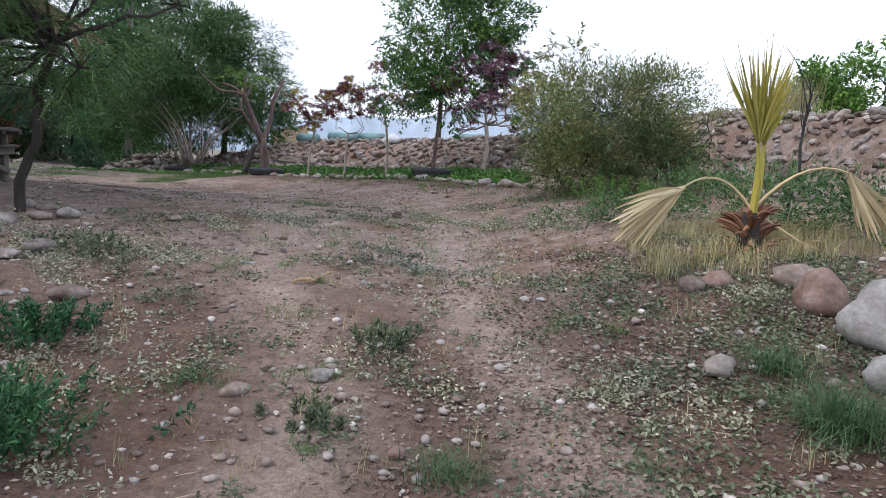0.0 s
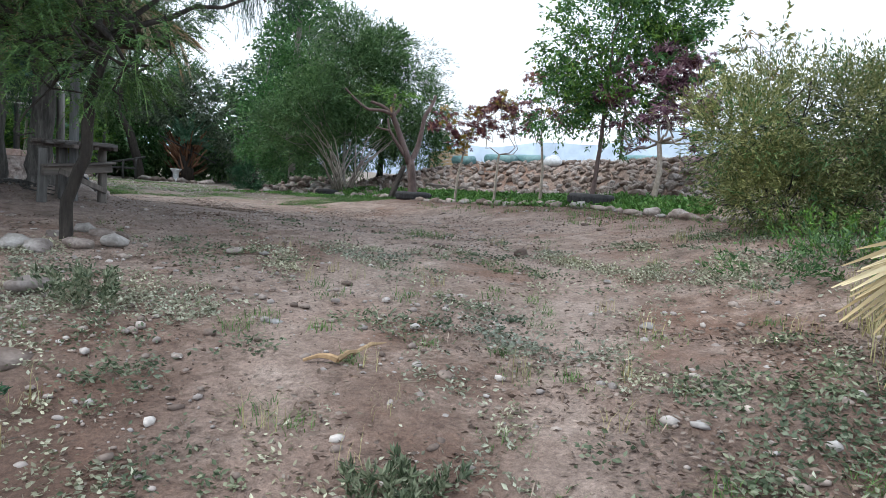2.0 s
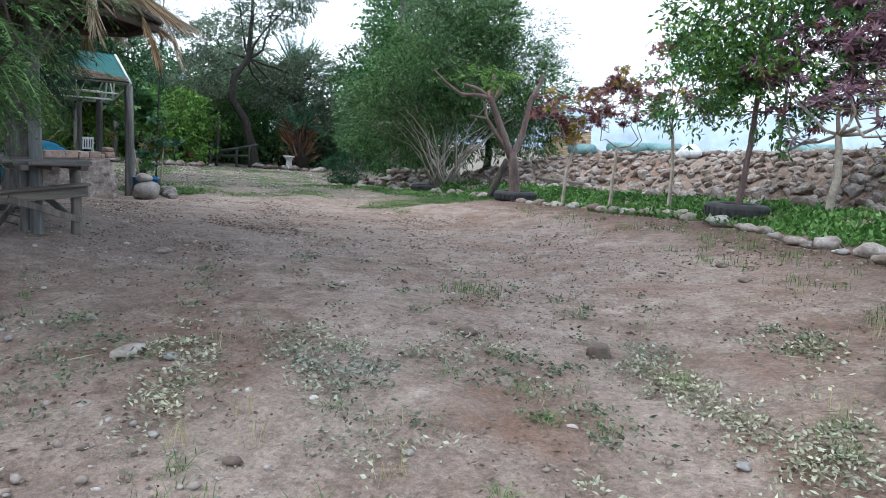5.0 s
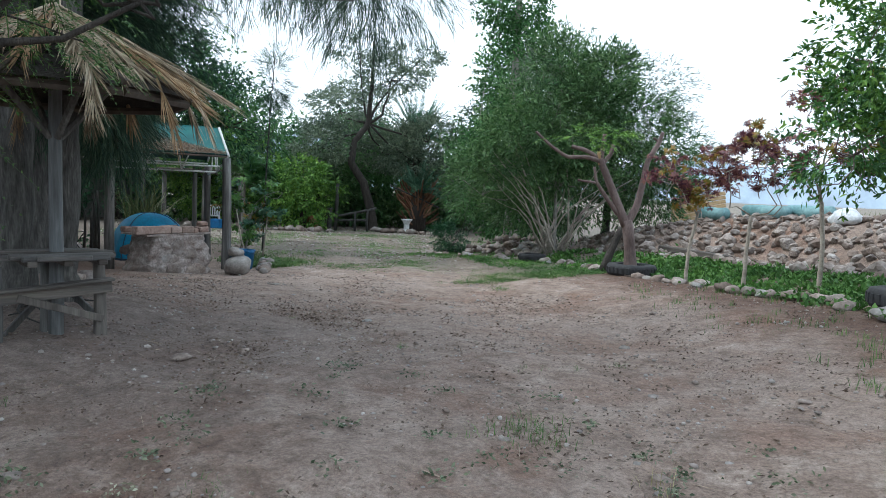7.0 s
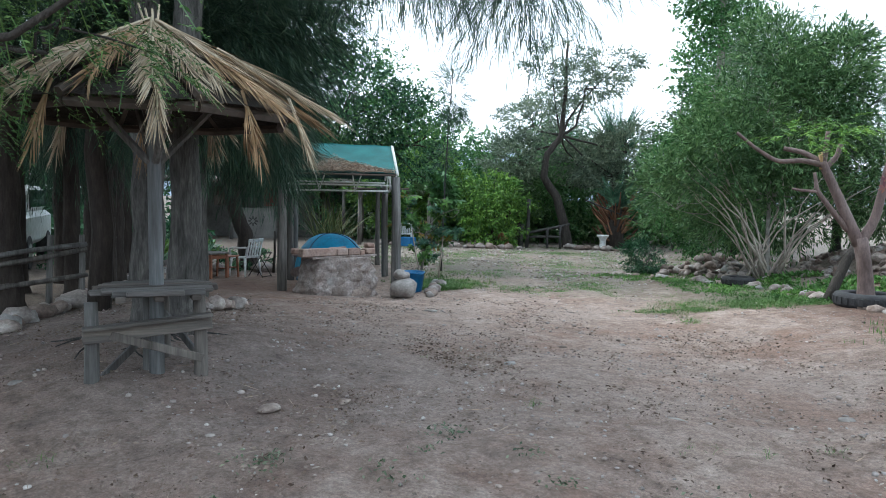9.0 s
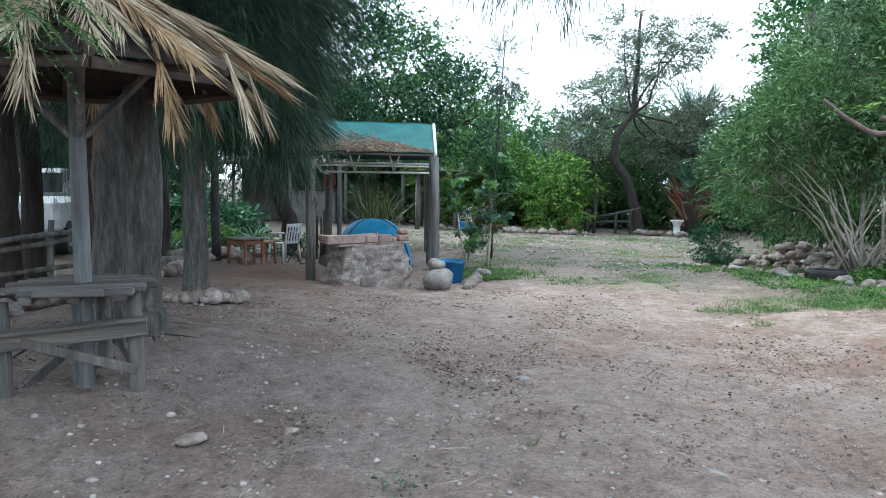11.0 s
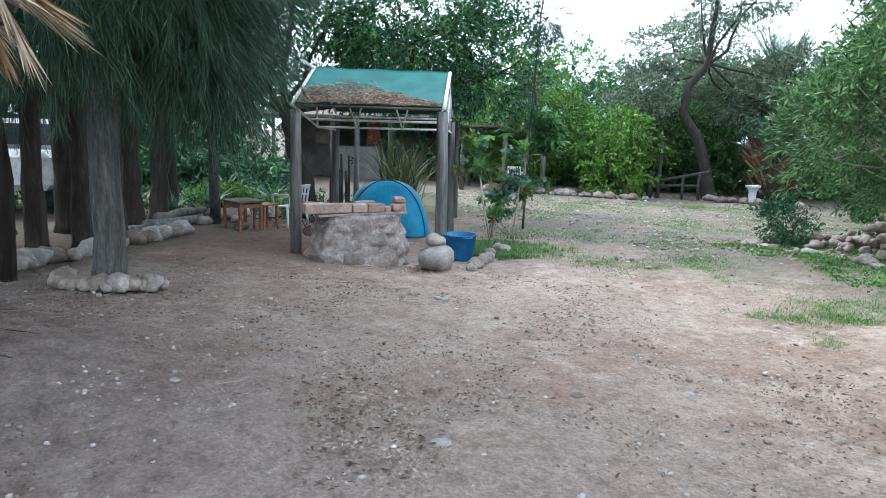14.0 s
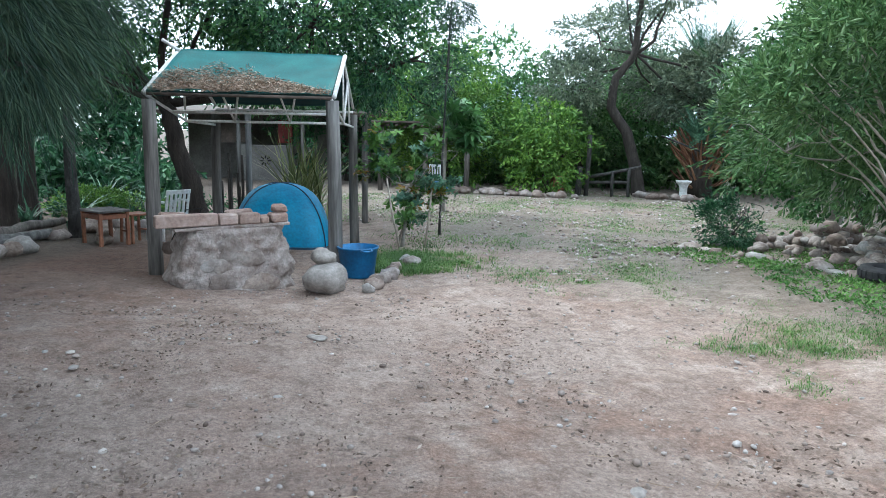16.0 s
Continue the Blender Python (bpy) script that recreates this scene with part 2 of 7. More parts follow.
M["l_needle"] = leaf_mat("dark_needles", (0.018, 0.046, 0.036), (0.034, 0.075, 0.056), (0.08, 0.125, 0.085), 0.6, 0.12)
M["l_pepper"] = leaf_mat("feathery_leaflets", (0.05, 0.115, 0.045), (0.08, 0.165, 0.06), (0.14, 0.23, 0.08))
M["l_palm"] = leaf_mat("blue_green_fronds", (0.05, 0.12, 0.085), (0.075, 0.165, 0.115), (0.12, 0.22, 0.16))
M["l_fan"] = leaf_mat("yellow_green_fan", (0.30, 0.28, 0.055), (0.38, 0.34, 0.07), (0.46, 0.40, 0.12), 0.45)
M["l_dry"] = leaf_mat("straw_coloured_leaf", (0.5, 0.37, 0.22), (0.6, 0.47, 0.31), (0.7, 0.57, 0.41), 0.7)
M["l_stub"] = leaf_mat("rust_brown_leaf_bases", (0.12, 0.055, 0.038), (0.2, 0.105, 0.075), (0.3, 0.175, 0.125), 0.8, 0.1)
M["l_grass"] = leaf_mat("green_grass", (0.055, 0.13, 0.035), (0.09, 0.18, 0.05), (0.15, 0.23, 0.085))
M["l_drygrass"] = leaf_mat("dry_grass", (0.30, 0.26, 0.14), (0.38, 0.33, 0.19), (0.46, 0.41, 0.26))
M["l_weed"] = leaf_mat("grey_green_weeds", (0.06, 0.088, 0.055), (0.115, 0.145, 0.098), (0.215, 0.235, 0.185))
M["l_wither"] = leaf_mat("withered_weeds", (0.17, 0.16, 0.12), (0.29, 0.285, 0.235), (0.45, 0.45, 0.40))
M["l_clump"] = leaf_mat("dark_grass_blades", (0.03, 0.075, 0.032), (0.055, 0.118, 0.05), (0.105, 0.175, 0.085))
M["l_cover"] = leaf_mat("ground_cover_leaves", (0.05, 0.13, 0.03), (0.08, 0.18, 0.045), (0.13, 0.24, 0.07))


# ---- geometry helpers ----
class Geo:
    """Collects vertices and faces."""

    def __init__(self):
        self.v, self.f, self.n = [], [], 0

    def add(self, verts, *faces):
        verts = np.asarray(verts, dtype=float).reshape(-1, 3)
        self.v.append(verts)
        for f in faces:
            f = np.asarray(f, dtype=np.int64)
            if f.size:
                self.f.append(f + self.n)
        self.n += len(verts)
        return self


def make_mesh(name, geo, material, smooth=False):
    me = bpy.data.meshes.new(name)
    co = np.concatenate(geo.v)
    loops = np.concatenate([f.ravel() for f in geo.f])
    sizes = np.concatenate([np.full(len(f), f.shape[1]) for f in geo.f])
    starts = np.concatenate([[0], np.cumsum(sizes)[:-1]])
    me.vertices.add(len(co))
    me.vertices.foreach_set("co", co.astype(np.float32).ravel())
    me.loops.add(len(loops))
    me.loops.foreach_set("vertex_index", loops.astype(np.int32))
    me.polygons.add(len(sizes))
    me.polygons.foreach_set("loop_start", starts.astype(np.int32))
    me.polygons.foreach_set("use_smooth", np.full(len(sizes), smooth, dtype=bool))
    me.update(calc_edges=True)
    me.materials.append(material)
    return me


def thing(name, m, label, category, group="", kind=""):
    """An Empty at the base of a thing, for its parts."""
    ob = new(name)
    ob.empty_display_size = 0.1
    ob.matrix_world = m
    return tagged(ob, label, category, group, kind)


def part(name, geo, material, parent, label="", smooth=False):
    ob = new(name, make_mesh(name, geo, material, smooth))
    ob.parent = parent
    return tagged(ob, label)


def single(name, geo, material, m, label, category, group="", kind="", smooth=False):
    ob = new(name, make_mesh(name, geo, material, smooth))
    ob.matrix_world = m
    return tagged(ob, label, category, group, kind)


def unit(a):
    a = np.asarray(a, dtype=float)
    return a / np.maximum(np.linalg.norm(a, axis=-1, keepdims=True), 1e-9)


def tube(geo, pts, radii, sides=7, caps=True):
    """A tapered round tube along points."""
    pts = np.asarray(pts, dtype=float)
    radii = np.broadcast_to(np.asarray(radii, dtype=float), (len(pts),))
    tan = unit(np.gradient(pts, axis=0))
    ref = np.array((0.0, 0.0, 1.0)) if abs(tan[0][2]) < 0.9 else np.array((1.0, 0.0, 0.0))
    a = np.linspace(0, 2 * np.pi, sides, endpoint=False)
    rings = []
    side = unit(np.cross(tan[0], ref))
    for p, t, r in zip(pts, tan, radii):
        side = unit(side - t * np.dot(side, t))
        up = np.cross(t, side)
        rings.append(p + r * (np.cos(a)[:, None] * side + np.sin(a)[:, None] * up))
    n = len(pts)
    i = np.arange(sides)
    j = (i + 1) % sides
    quads = np.concatenate([np.stack((k * sides + i, k * sides + j, (k + 1) * sides + j, (k + 1) * sides + i), 1) for k in range(n - 1)])
    ends = [np.array([i[::-1], (n - 1) * sides + i])] if caps else []
    geo.add(np.concatenate(rings), quads, *ends)
    return geo


def bend(a, b, sag, n=6, wob=0.0, rng=None):
    """Points from a to b, bowed by sag, with a little wobble."""
    a, b = np.asarray(a, float), np.asarray(b, float)
    t = np.linspace(0, 1, n)[:, None]
    p = a + (b - a) * t + np.asarray(sag, float) * (4 * t * (1 - t))
    if wob and rng is not None:
        p[1:-1] += rng.normal(0, wob, (n - 2, 3))
    return p


def block(geo, size, centre=(0, 0, 0), turn=(0, 0, 0), bevel=0.008, uneven=0.0, rng=None):
    """A box with chamfered edges."""
    h = np.asarray(size, float) / 2
    b = min(bevel, h.min() * 0.45)
    vs, idx = [], {}
    for sx in (-1, 1):
        for sy in (-1, 1):
            for sz in (-1, 1):
                s = np.array((sx, sy, sz))
                for ax in range(3):
                    p = s * (h - b)
                    p[ax] = s[ax] * h[ax]
                    idx[(sx, sy, sz, ax)] = len(vs)
                    vs.append(p)
    vs = np.array(vs)
    if uneven and rng is not None:
        vs += rng.normal(0, uneven, (8, 3)).repeat(3, axis=0)
    quads, tris = [], []
    ring = [(-1, -1), (1, -1), (1, 1), (-1, 1)]
    for ax in range(3):
        o = [k for k in range(3) if k != ax]
        for s in (-1, 1):
            q = []
            for u, v in ring:
                key = [0, 0, 0]
                key[ax], key[o[0]], key[o[1]] = s, u, v
                q.append(idx[(*key, ax)])
            quads.append(q if (s > 0) == (ax != 1) else q[::-1])
        for u, v in ring:
            ka, kb = [0, 0, 0], [0, 0, 0]
            ka[ax], kb[ax] = -1, 1
            ka[o[0]] = kb[o[0]] = u
            ka[o[1]] = kb[o[1]] = v
            q = [idx[(*ka, o[0])], idx[(*kb, o[0])], idx[(*kb, o[1])], idx[(*ka, o[1])]]
            quads.append(q if (u * v > 0) == (ax == 1) else q[::-1])
    for sx in (-1, 1):
        for sy in (-1, 1):
            for sz in (-1, 1):
                t = [idx[(sx, sy, sz, k)] for k in range(3)]
                tris.append(t if sx * sy * sz > 0 else t[::-1])
    m = np.array(pose(*centre, *turn))
    vs = vs @ m[:3, :3].T + m[:3, 3]
    geo.add(vs, np.array(quads), np.array(tris))
    return geo


def rock_geo(seed, detail=2, lump=0.5):
    """A rounded uneven stone of radius about 1, resting on z = -0.7."""
    bm = bmesh.new()
    bmesh.ops.create_icosphere(bm, subdivisions=detail, radius=1.0)
    off = Vector((seed * 3.7, seed * 1.3, seed * 7.1))
    for v in bm.verts:
        p = v.co.copy()
        k = 1 + lump * noise.noise(p * 0.9 + off) + lump * 0.45 * noise.noise(p * 2.3 + off)
        v.co = p * k
        v.co.z = max(v.co.z, -0.72)
    bm.verts.index_update()
    vs = np.array([v.co for v in bm.verts])
    fs = np.array([[v.index for v in f.verts] for f in bm.faces])
    bm.free()
    return vs, fs


ROCKS = [rock_geo(k) for k in range(9)]
FINE_ROCKS = [rock_geo(k + 20, 3, 0.35) for k in range(5)]
PEBBLES = [rock_geo(k + 40, 1, 0.3) for k in range(6)]
ROCK_MESH = {}


def rock_mesh(kind, k):
    if (kind, k) not in ROCK_MESH:
        ROCK_MESH[(kind, k)] = make_mesh("stone", Geo().add(*ROCKS[k]), M[kind], False)
    return ROCK_MESH[(kind, k)]


# ---- the lie of the land ----
def ease(t):
    t = np.clip(t, 0, 1)
    return t * t * (3 - 2 * t)


def bank_es(x, y):
    """Distance beyond the edge of the planted bed, and distance along it."""
    dx, dy = x + 2.53, y - 16.85
    s = dx * 0.763 - dy * 0.646
    return dx * 0.646 + dy * 0.763 + 0.03 * np.minimum(s * s, 160), s


def ground_at(x, y):
    x, y = np.asarray(x, float), np.asarray(y, float)
    z = np.interp(y, [-8, 0, 3, 4, 5.4, 7.4, 9, 12, 13.5, 14.4, 20, 30], [-1.2, -0.98, -0.8, -0.62, -0.34, -0.12, -0.02, -0.09, -0.17, -0.22, -0.3, -0.42])
    z = z + np.clip(x * 0.11, 0, 0.45) * (1 - ease((y - 6) / 5))
    z = z + np.interp(x, [-30, -16, -12, -9], [-0.2, -0.17, -0.09, 0]) * (1 - ease((y - 15) / 4))
    z = z + 0.24 * np.exp(-((x + 7.3) ** 2 + (y - 9.6) ** 2) / 1.6) + 0.13 * np.exp(-((x + 9.4) ** 2 + (y - 10.6) ** 2) / 1.2)
    e, s = bank_es(x, y)
    h = np.interp(s, [-12, -9, -6, -3, 0, 3, 8, 14], [-0.3, -0.2, -0.08, 0.05, 0.15, 0.3, 0.4, 0.4])
    near = np.interp(s, [-12, -8], [0, 1]) * (1 - ease((s - 8) / 4) * 0.8)
    z = z + (h - z) * ease((e + 3.5) / 3.5) * near
    top = np.interp(s, [-12, -9, -6.5, -4, 3, 9, 14], [0.0, 0.1, 0.5, 0.85, 0.85, 1.2, 1.3])
    return z + 0.22 * ease(e / 1.4) * np.interp(s, [-10, -6], [0, 1]) + top * ease((e - 1.6) / 1.35)


def at(x, y, lift=0.0):
    return float(ground_at(x, y)) + lift


def spaced(lo, hi, step, far):
    mid = np.arange(lo, hi + step / 2, step)
    grow = step * np.cumsum(1.18 ** np.arange(1, 60))
    grow = grow[grow < far]
    return np.concatenate([lo - grow[::-1], mid, hi + grow])


gx, gy = spaced(-16.5, 4.5, 0.11, 2500.0), spaced(2.0, 22.0, 0.11, 2500.0)
X, Y = np.meshgrid(gx, gy)
Z = ground_at(np.clip(X, -60, 60), np.clip(Y, -40, 60))
rr = np.random.default_rng(3)
core = np.clip(1.3 - np.maximum(np.abs(X + 6) / 14, np.abs(Y - 13) / 14), 0, 1)
lumps = 0.022 * np.sin(X * 1.9 + 1.3 * np.sin(Y * 1.1)) * np.sin(Y * 2.3 + 1.1 * np.sin(X * 0.9)) + 0.012 * np.sin(X * 5.1 + Y * 3.3) * np.sin(Y * 6.2 - X * 2.2)
Z = Z + (lumps + rr.normal(0, 0.0045, Z.shape)) * core
nx, ny = len(gx), len(gy)
ids = np.arange(nx * ny).reshape(ny, nx)
g = Geo().add(np.stack((X, Y, Z), -1), np.stack((ids[:-1, :-1], ids[:-1, 1:], ids[1:, 1:], ids[1:, :-1]), -1).reshape(-1, 4))

soil, nt, b = node_mat("bare_soil", 0.95)
far_n = noise_at(nt, 0.55, 5, world=True)
mid_n = noise_at(nt, 2.6, 8, world=True, rough=0.68)
fin_n = noise_at(nt, 38.0, 6, world=True, rough=0.7)
grit = noise_at(nt, 150.0, 3, world=True, rough=0.7)
col = ramp(nt, mid_n, [(0.32, (0.11, 0.067, 0.048)), (0.48, (0.265, 0.185, 0.147)), (0.66, (0.45, 0.36, 0.31))])
col = mixed(nt, ramp(nt, far_n, [(0.42, (0, 0, 0)), (0.62, (0.85, 0.85, 0.85))]), col, (0.315, 0.245, 0.21))


def masked(colour, name, tone, amount):
    a = nt.nodes.new("ShaderNodeAttribute")
    a.attribute_name = name
    k = nt.nodes.new("ShaderNodeMath")
    k.operation, k.use_clamp = "MULTIPLY", True
    nt.links.new(a.outputs["Fac"], k.inputs[0])
    k.inputs[1].default_value = amount
    return mixed(nt, k.outputs[0], colour, tone)


rusty = noise_at(nt, 0.85, 7, (1, 1, 1), 0.7, True)
col = mixed(nt, ramp(nt, rusty, [(0.5, (0, 0, 0)), (0.62, (0.75, 0.75, 0.75))]), col, (0.21, 0.115, 0.078))
col = masked(col, "worn", (0.43, 0.34, 0.295), 0.55)
# greyer soil, its tone also lowered for shade under table and trees
col = masked(col, "grey", (0.165, 0.141, 0.134), 0.65)
col = masked(col, "red", (0.122, 0.069, 0.05), 0.9)
col = masked(col, "turf", (0.165, 0.15, 0.122), 0.8)
col = masked(col, "bed", (0.095, 0.074, 0.058), 0.85)
streak = noise_at(nt, 9.0, 7, (1.0, 1.0, 1.0), 0.72, True)
col = mixed(nt, 0.9, col, ramp(nt, streak, [(0.34, (0.62, 0.59, 0.57)), (0.5, (1, 1, 1)), (0.66, (1.2, 1.2, 1.19))]), "MULTIPLY")
col = mixed(nt, 0.85, col, ramp(nt, fin_n, [(0.32, (0.6, 0.57, 0.56)), (0.52, (1, 1, 1)), (0.68, (1.35, 1.35, 1.35))]), "MULTIPLY")
col = mixed(nt, 0.4, col, ramp(nt, grit, [(0.35, (0.5, 0.5, 0.5)), (0.65, (1.4, 1.4, 1.4))]), "MULTIPLY")
nt.links.new(col, b.inputs["Base Color"])
bumped(nt, b, fin_n, 1.0, 0.035)
ground = new("ground", make_mesh("ground", g, soil, True))
tagged(ground, "reddish-brown bare earth with gravel and trodden paths", "ground", kind="structure")


def wavy(x, y, k=1.0, ph=0.0):
    """A cheap uneven field, about -1 to 1."""
    return (np.sin(x * 1.3 * k + ph + 1.7 * np.sin(y * 0.8 * k)) + np.sin(y * 1.7 * k + 2 * ph + 1.4 * np.sin(x * 1.1 * k)) + np.sin((x + y) * 2.9 * k + ph)) / 3


def worn_at(x, y):
    """How trodden the earth is: the two wheel tracks and the open yard."""
    mid = np.interp(y, [0, 4, 8, 12], [0.5, 0.3, -0.6, -3.0])
    a = np.exp(-((x - mid - 0.35 - 0.15 * np.sin(y)) / 0.35) ** 2) + np.exp(-((x - mid + 1.15 + 0.2 * np.sin(y * 1.3)) / 0.4) ** 2)
    yard = ease((y - 7.5 + 0.25 * x) / 4) * ease((-bank_es(x, y)[0] - 1.0) / 1.5)
    return np.clip(np.maximum(a * (y < 10), yard * (0.55 + 0.45 * wavy(x, y, 0.7, 2))), 0, 1)


xs, ys = X.ravel(), Y.ravel()
e_, s_ = bank_es(xs, ys)
fields = {
    "worn": worn_at(xs, ys),
    # grey: spots round the table and under the casuarinas, painted darker for shade
    "grey": np.clip(np.exp(-(((xs + 6.0) / 3.0) ** 2 + ((ys - 10.0) / 2.2) ** 2)) + 0.8 * ease((-e_ - 8.5) / 2) * (xs < -5) * (xs > -12), 0, 1),
    "red": np.clip(np.exp(-(((xs + 13.5) / 2.6) ** 2 + ((ys - 12.6) / 1.7) ** 2)) + np.exp(-((e_ + 0.4) / 0.6) ** 2) * (s_ > -8) * (s_ < 9) + 0.95 * (1 - ease((ys - 4.0) / 3)) * (1 - 0.8 * worn_at(xs, ys)), 0, 1),
    "turf": np.clip(ease((ys - 16.5) / 2.5) * (xs < -6) * (0.9 + 0.35 * wavy(xs, ys, 1.2)) + (e_ > 3.2) * 1.0, 0, 1),
    "bed": np.clip(ease((-15.8 - xs) / 1.5) * (1 - ease((ys - 17.6 - 0.22 * (-15.8 - xs)) / 1.2)) + ease((-10.2 - xs) / 1.0) * (1 - ease((ys - 9.4 + 0.62 * (xs + 10.4)) / 0.8)), 0, 1),
}
for key, val in fields.items():
    attr = ground.data.attributes.new(key, "FLOAT", "POINT")
    attr.data.foreach_set("value", val.astype(np.float32))


# ---- plants: leaves and crowns ----
DOWN = np.array((0.0, 0.0, -1.0))


def leaf_quads(geo, base, d, length, width, rng, fold=0.2):
    n = len(base)
    d = unit(d)
    side = unit(np.cross(d, rng.normal(0, 1, (n, 3)) + np.array((0, 0, 0.8))))
    nrm = np.cross(side, d)
    L = (np.asarray(length) * rng.uniform(0.7, 1.25, n))[:, None]
    W = (np.asarray(width) * rng.uniform(0.75, 1.25, n))[:, None]
    mid = base + d * L * 0.45 + nrm * W * fold
    v = np.stack((base, mid + side * W / 2, base + d * L, mid - side * W / 2), 1).reshape(-1, 3)
    geo.add(v, np.arange(4 * n).reshape(-1, 4))


def sprays(geo, P, D, rng, k, twig, L, W, splay=0.7, droop=0.2):
    n = len(P)
    t = rng.uniform(0.05, 1, (n, k, 1))
    base = P[:, None] + D[:, None] * twig * t + DOWN * droop * twig * t * t + rng.normal(0, twig * 0.05, (n, k, 3))
    d = D[:, None] + rng.normal(0, splay, (n, k, 3)) + DOWN * droop * 2
    leaf_quads(geo, base.reshape(-1, 3), d.reshape(-1, 3), L, W, rng)


def palmate(geo, P, rng, size, lobes=7, tilt=0.5, narrow=0.3):
    n = len(P)
    nrm = unit(rng.normal(0, tilt, (n, 3)) + np.array((0, 0, 1.0)))
    fwd = unit(np.cross(nrm, rng.normal(0, 1, (n, 3))))
    side = np.cross(nrm, fwd)
    S = size * rng.uniform(0.6, 1.2, n)
    a = np.linspace(-2.2, 2.2, lobes)
    for ang in a:
        d = fwd * math.cos(ang) + side * math.sin(ang) - nrm * 0.25
        d = unit(d)
        w = np.cross(nrm, d)
        L = (S * (1 - 0.14 * abs(ang)))[:, None]
        v = np.stack((P, P + d * L * 0.5 + w * L * narrow / 2, P + d * L, P + d * L * 0.5 - w * L * narrow / 2), 1).reshape(-1, 3)
        geo.add(v, np.arange(4 * n).reshape(-1, 4))


def feathers(geo, P, D, rng, pairs, length, L, W, droop=0.6):
    """Compound leaves: a drooping rib with small leaflets on both sides."""
    n = len(P)
    D = unit(D)
    side = unit(np.cross(D, np.array((0, 0, 1.0)) + rng.normal(0, 0.3, (n, 3))))
    ln = length * rng.uniform(0.6, 1.2, (n, 1, 1))
    t = np.linspace(0.08, 1, pairs)[None, :, None]
    rib = P[:, None] + D[:, None] * ln * t + DOWN * droop * ln * t * t
    tan = unit(D[:, None] + DOWN * 2 * droop * t)
    for s in (-1, 1):
        d = tan * 0.55 + s * side[:, None] + rng.normal(0, 0.18, rib.shape)
        taper = (1.1 - 0.6 * t) * np.ones((n, 1, 1))
        leaf_quads(geo, rib.reshape(-1, 3), d.reshape(-1, 3), L * taper.ravel(), W, rng, 0.1)
    a = rib[:, 0], rib[:, -1]
    w = side * 0.0035
    v = np.stack((a[0] - w, a[0] + w, rib[:, pairs // 2] + w, rib[:, pairs // 2] - w), 1).reshape(-1, 3)
    geo.add(v, np.arange(4 * n).reshape(-1, 4))
    v = np.stack((rib[:, pairs // 2] - w, rib[:, pairs // 2] + w, a[1] + w * 0.5, a[1] - w * 0.5), 1).reshape(-1, 3)
    geo.add(v, np.arange(4 * n).reshape(-1, 4))


def in_blobs(rng, blobs, n, gaps=0.1, shell=0.45, k=1.6, bunch=13):
    """Points in a set of ellipsoids, gathered in bunches and thinned by an uneven field, and the ways out of them."""
    w = np.array([b[3] * b[4] + b[3] * b[5] + b[4] * b[5] for b in blobs])
    w = w * np.array([b[6] if len(b) > 6 else 1.0 for b in blobs])
    pick = rng.choice(len(blobs), size=int(n * 2.2), p=w / w.sum())
    B = np.array([b[:6] for b in blobs])[pick]
    d = unit(rng.normal(0, 1, (len(B), 3)))
    r = (shell + (1 - shell) * rng.uniform(0, 1, len(B)) ** 0.6) * rng.uniform(0.86, 1.12, len(B))
    off = d * r[:, None] * B[:, 3:]
    P = B[:, :3] + off
    f = (wavy(P[:, 0] * k, P[:, 2] * k, 1.0, 1.0) + wavy(P[:, 1] * k, P[:, 2] * k, 1.3, 4.0)) / 2
    keep = np.flatnonzero(f + rng.normal(0, 0.12, len(P)) > gaps - 0.25)[:n]
    heads = keep[:max(8, len(keep) // bunch)]
    own = heads[rng.integers(0, len(heads), len(keep))]
    near = rng.normal(0, 1, (len(keep), 3)) * np.array((1, 1, 0.6))
    Q = P[own] + near * B[own, 3:] * 0.15
    loose = rng.uniform(0, 1, len(keep)) < 0.25
    Q[loose] = P[keep[loose]]
    return Q, np.where(loose[:, None], d[keep], unit(d[own] + near * 0.45))


def limbs(geo, rng, start, blobs, r0, each=5, sides=5, reach=0.85):
    """Boughs from a fork to the middles of the crown and on to its outside."""
    for bl in blobs:
        c = np.array(bl[:3]) - np.array((0, 0, bl[5] * 0.35))
        k = rng.uniform(0.6, 1.0)
        tube(geo, bend(start, c, rng.normal(0, 0.12, 3) + DOWN * 0.1, 6, 0.04, rng), np.linspace(r0 * k, r0 * 0.4 * k, 6), sides + 1)
        for _ in range(each):
            d = unit(rng.normal(0, 1, 3) + np.array((0, 0, 0.45)))
            tip = c + d * np.array(bl[3:6]) * reach
            tube(geo, bend(c, tip, rng.normal(0, 0.1, 3), 5, 0.03, rng), np.linspace(r0 * 0.38 * k, 0.006, 5), sides, False)


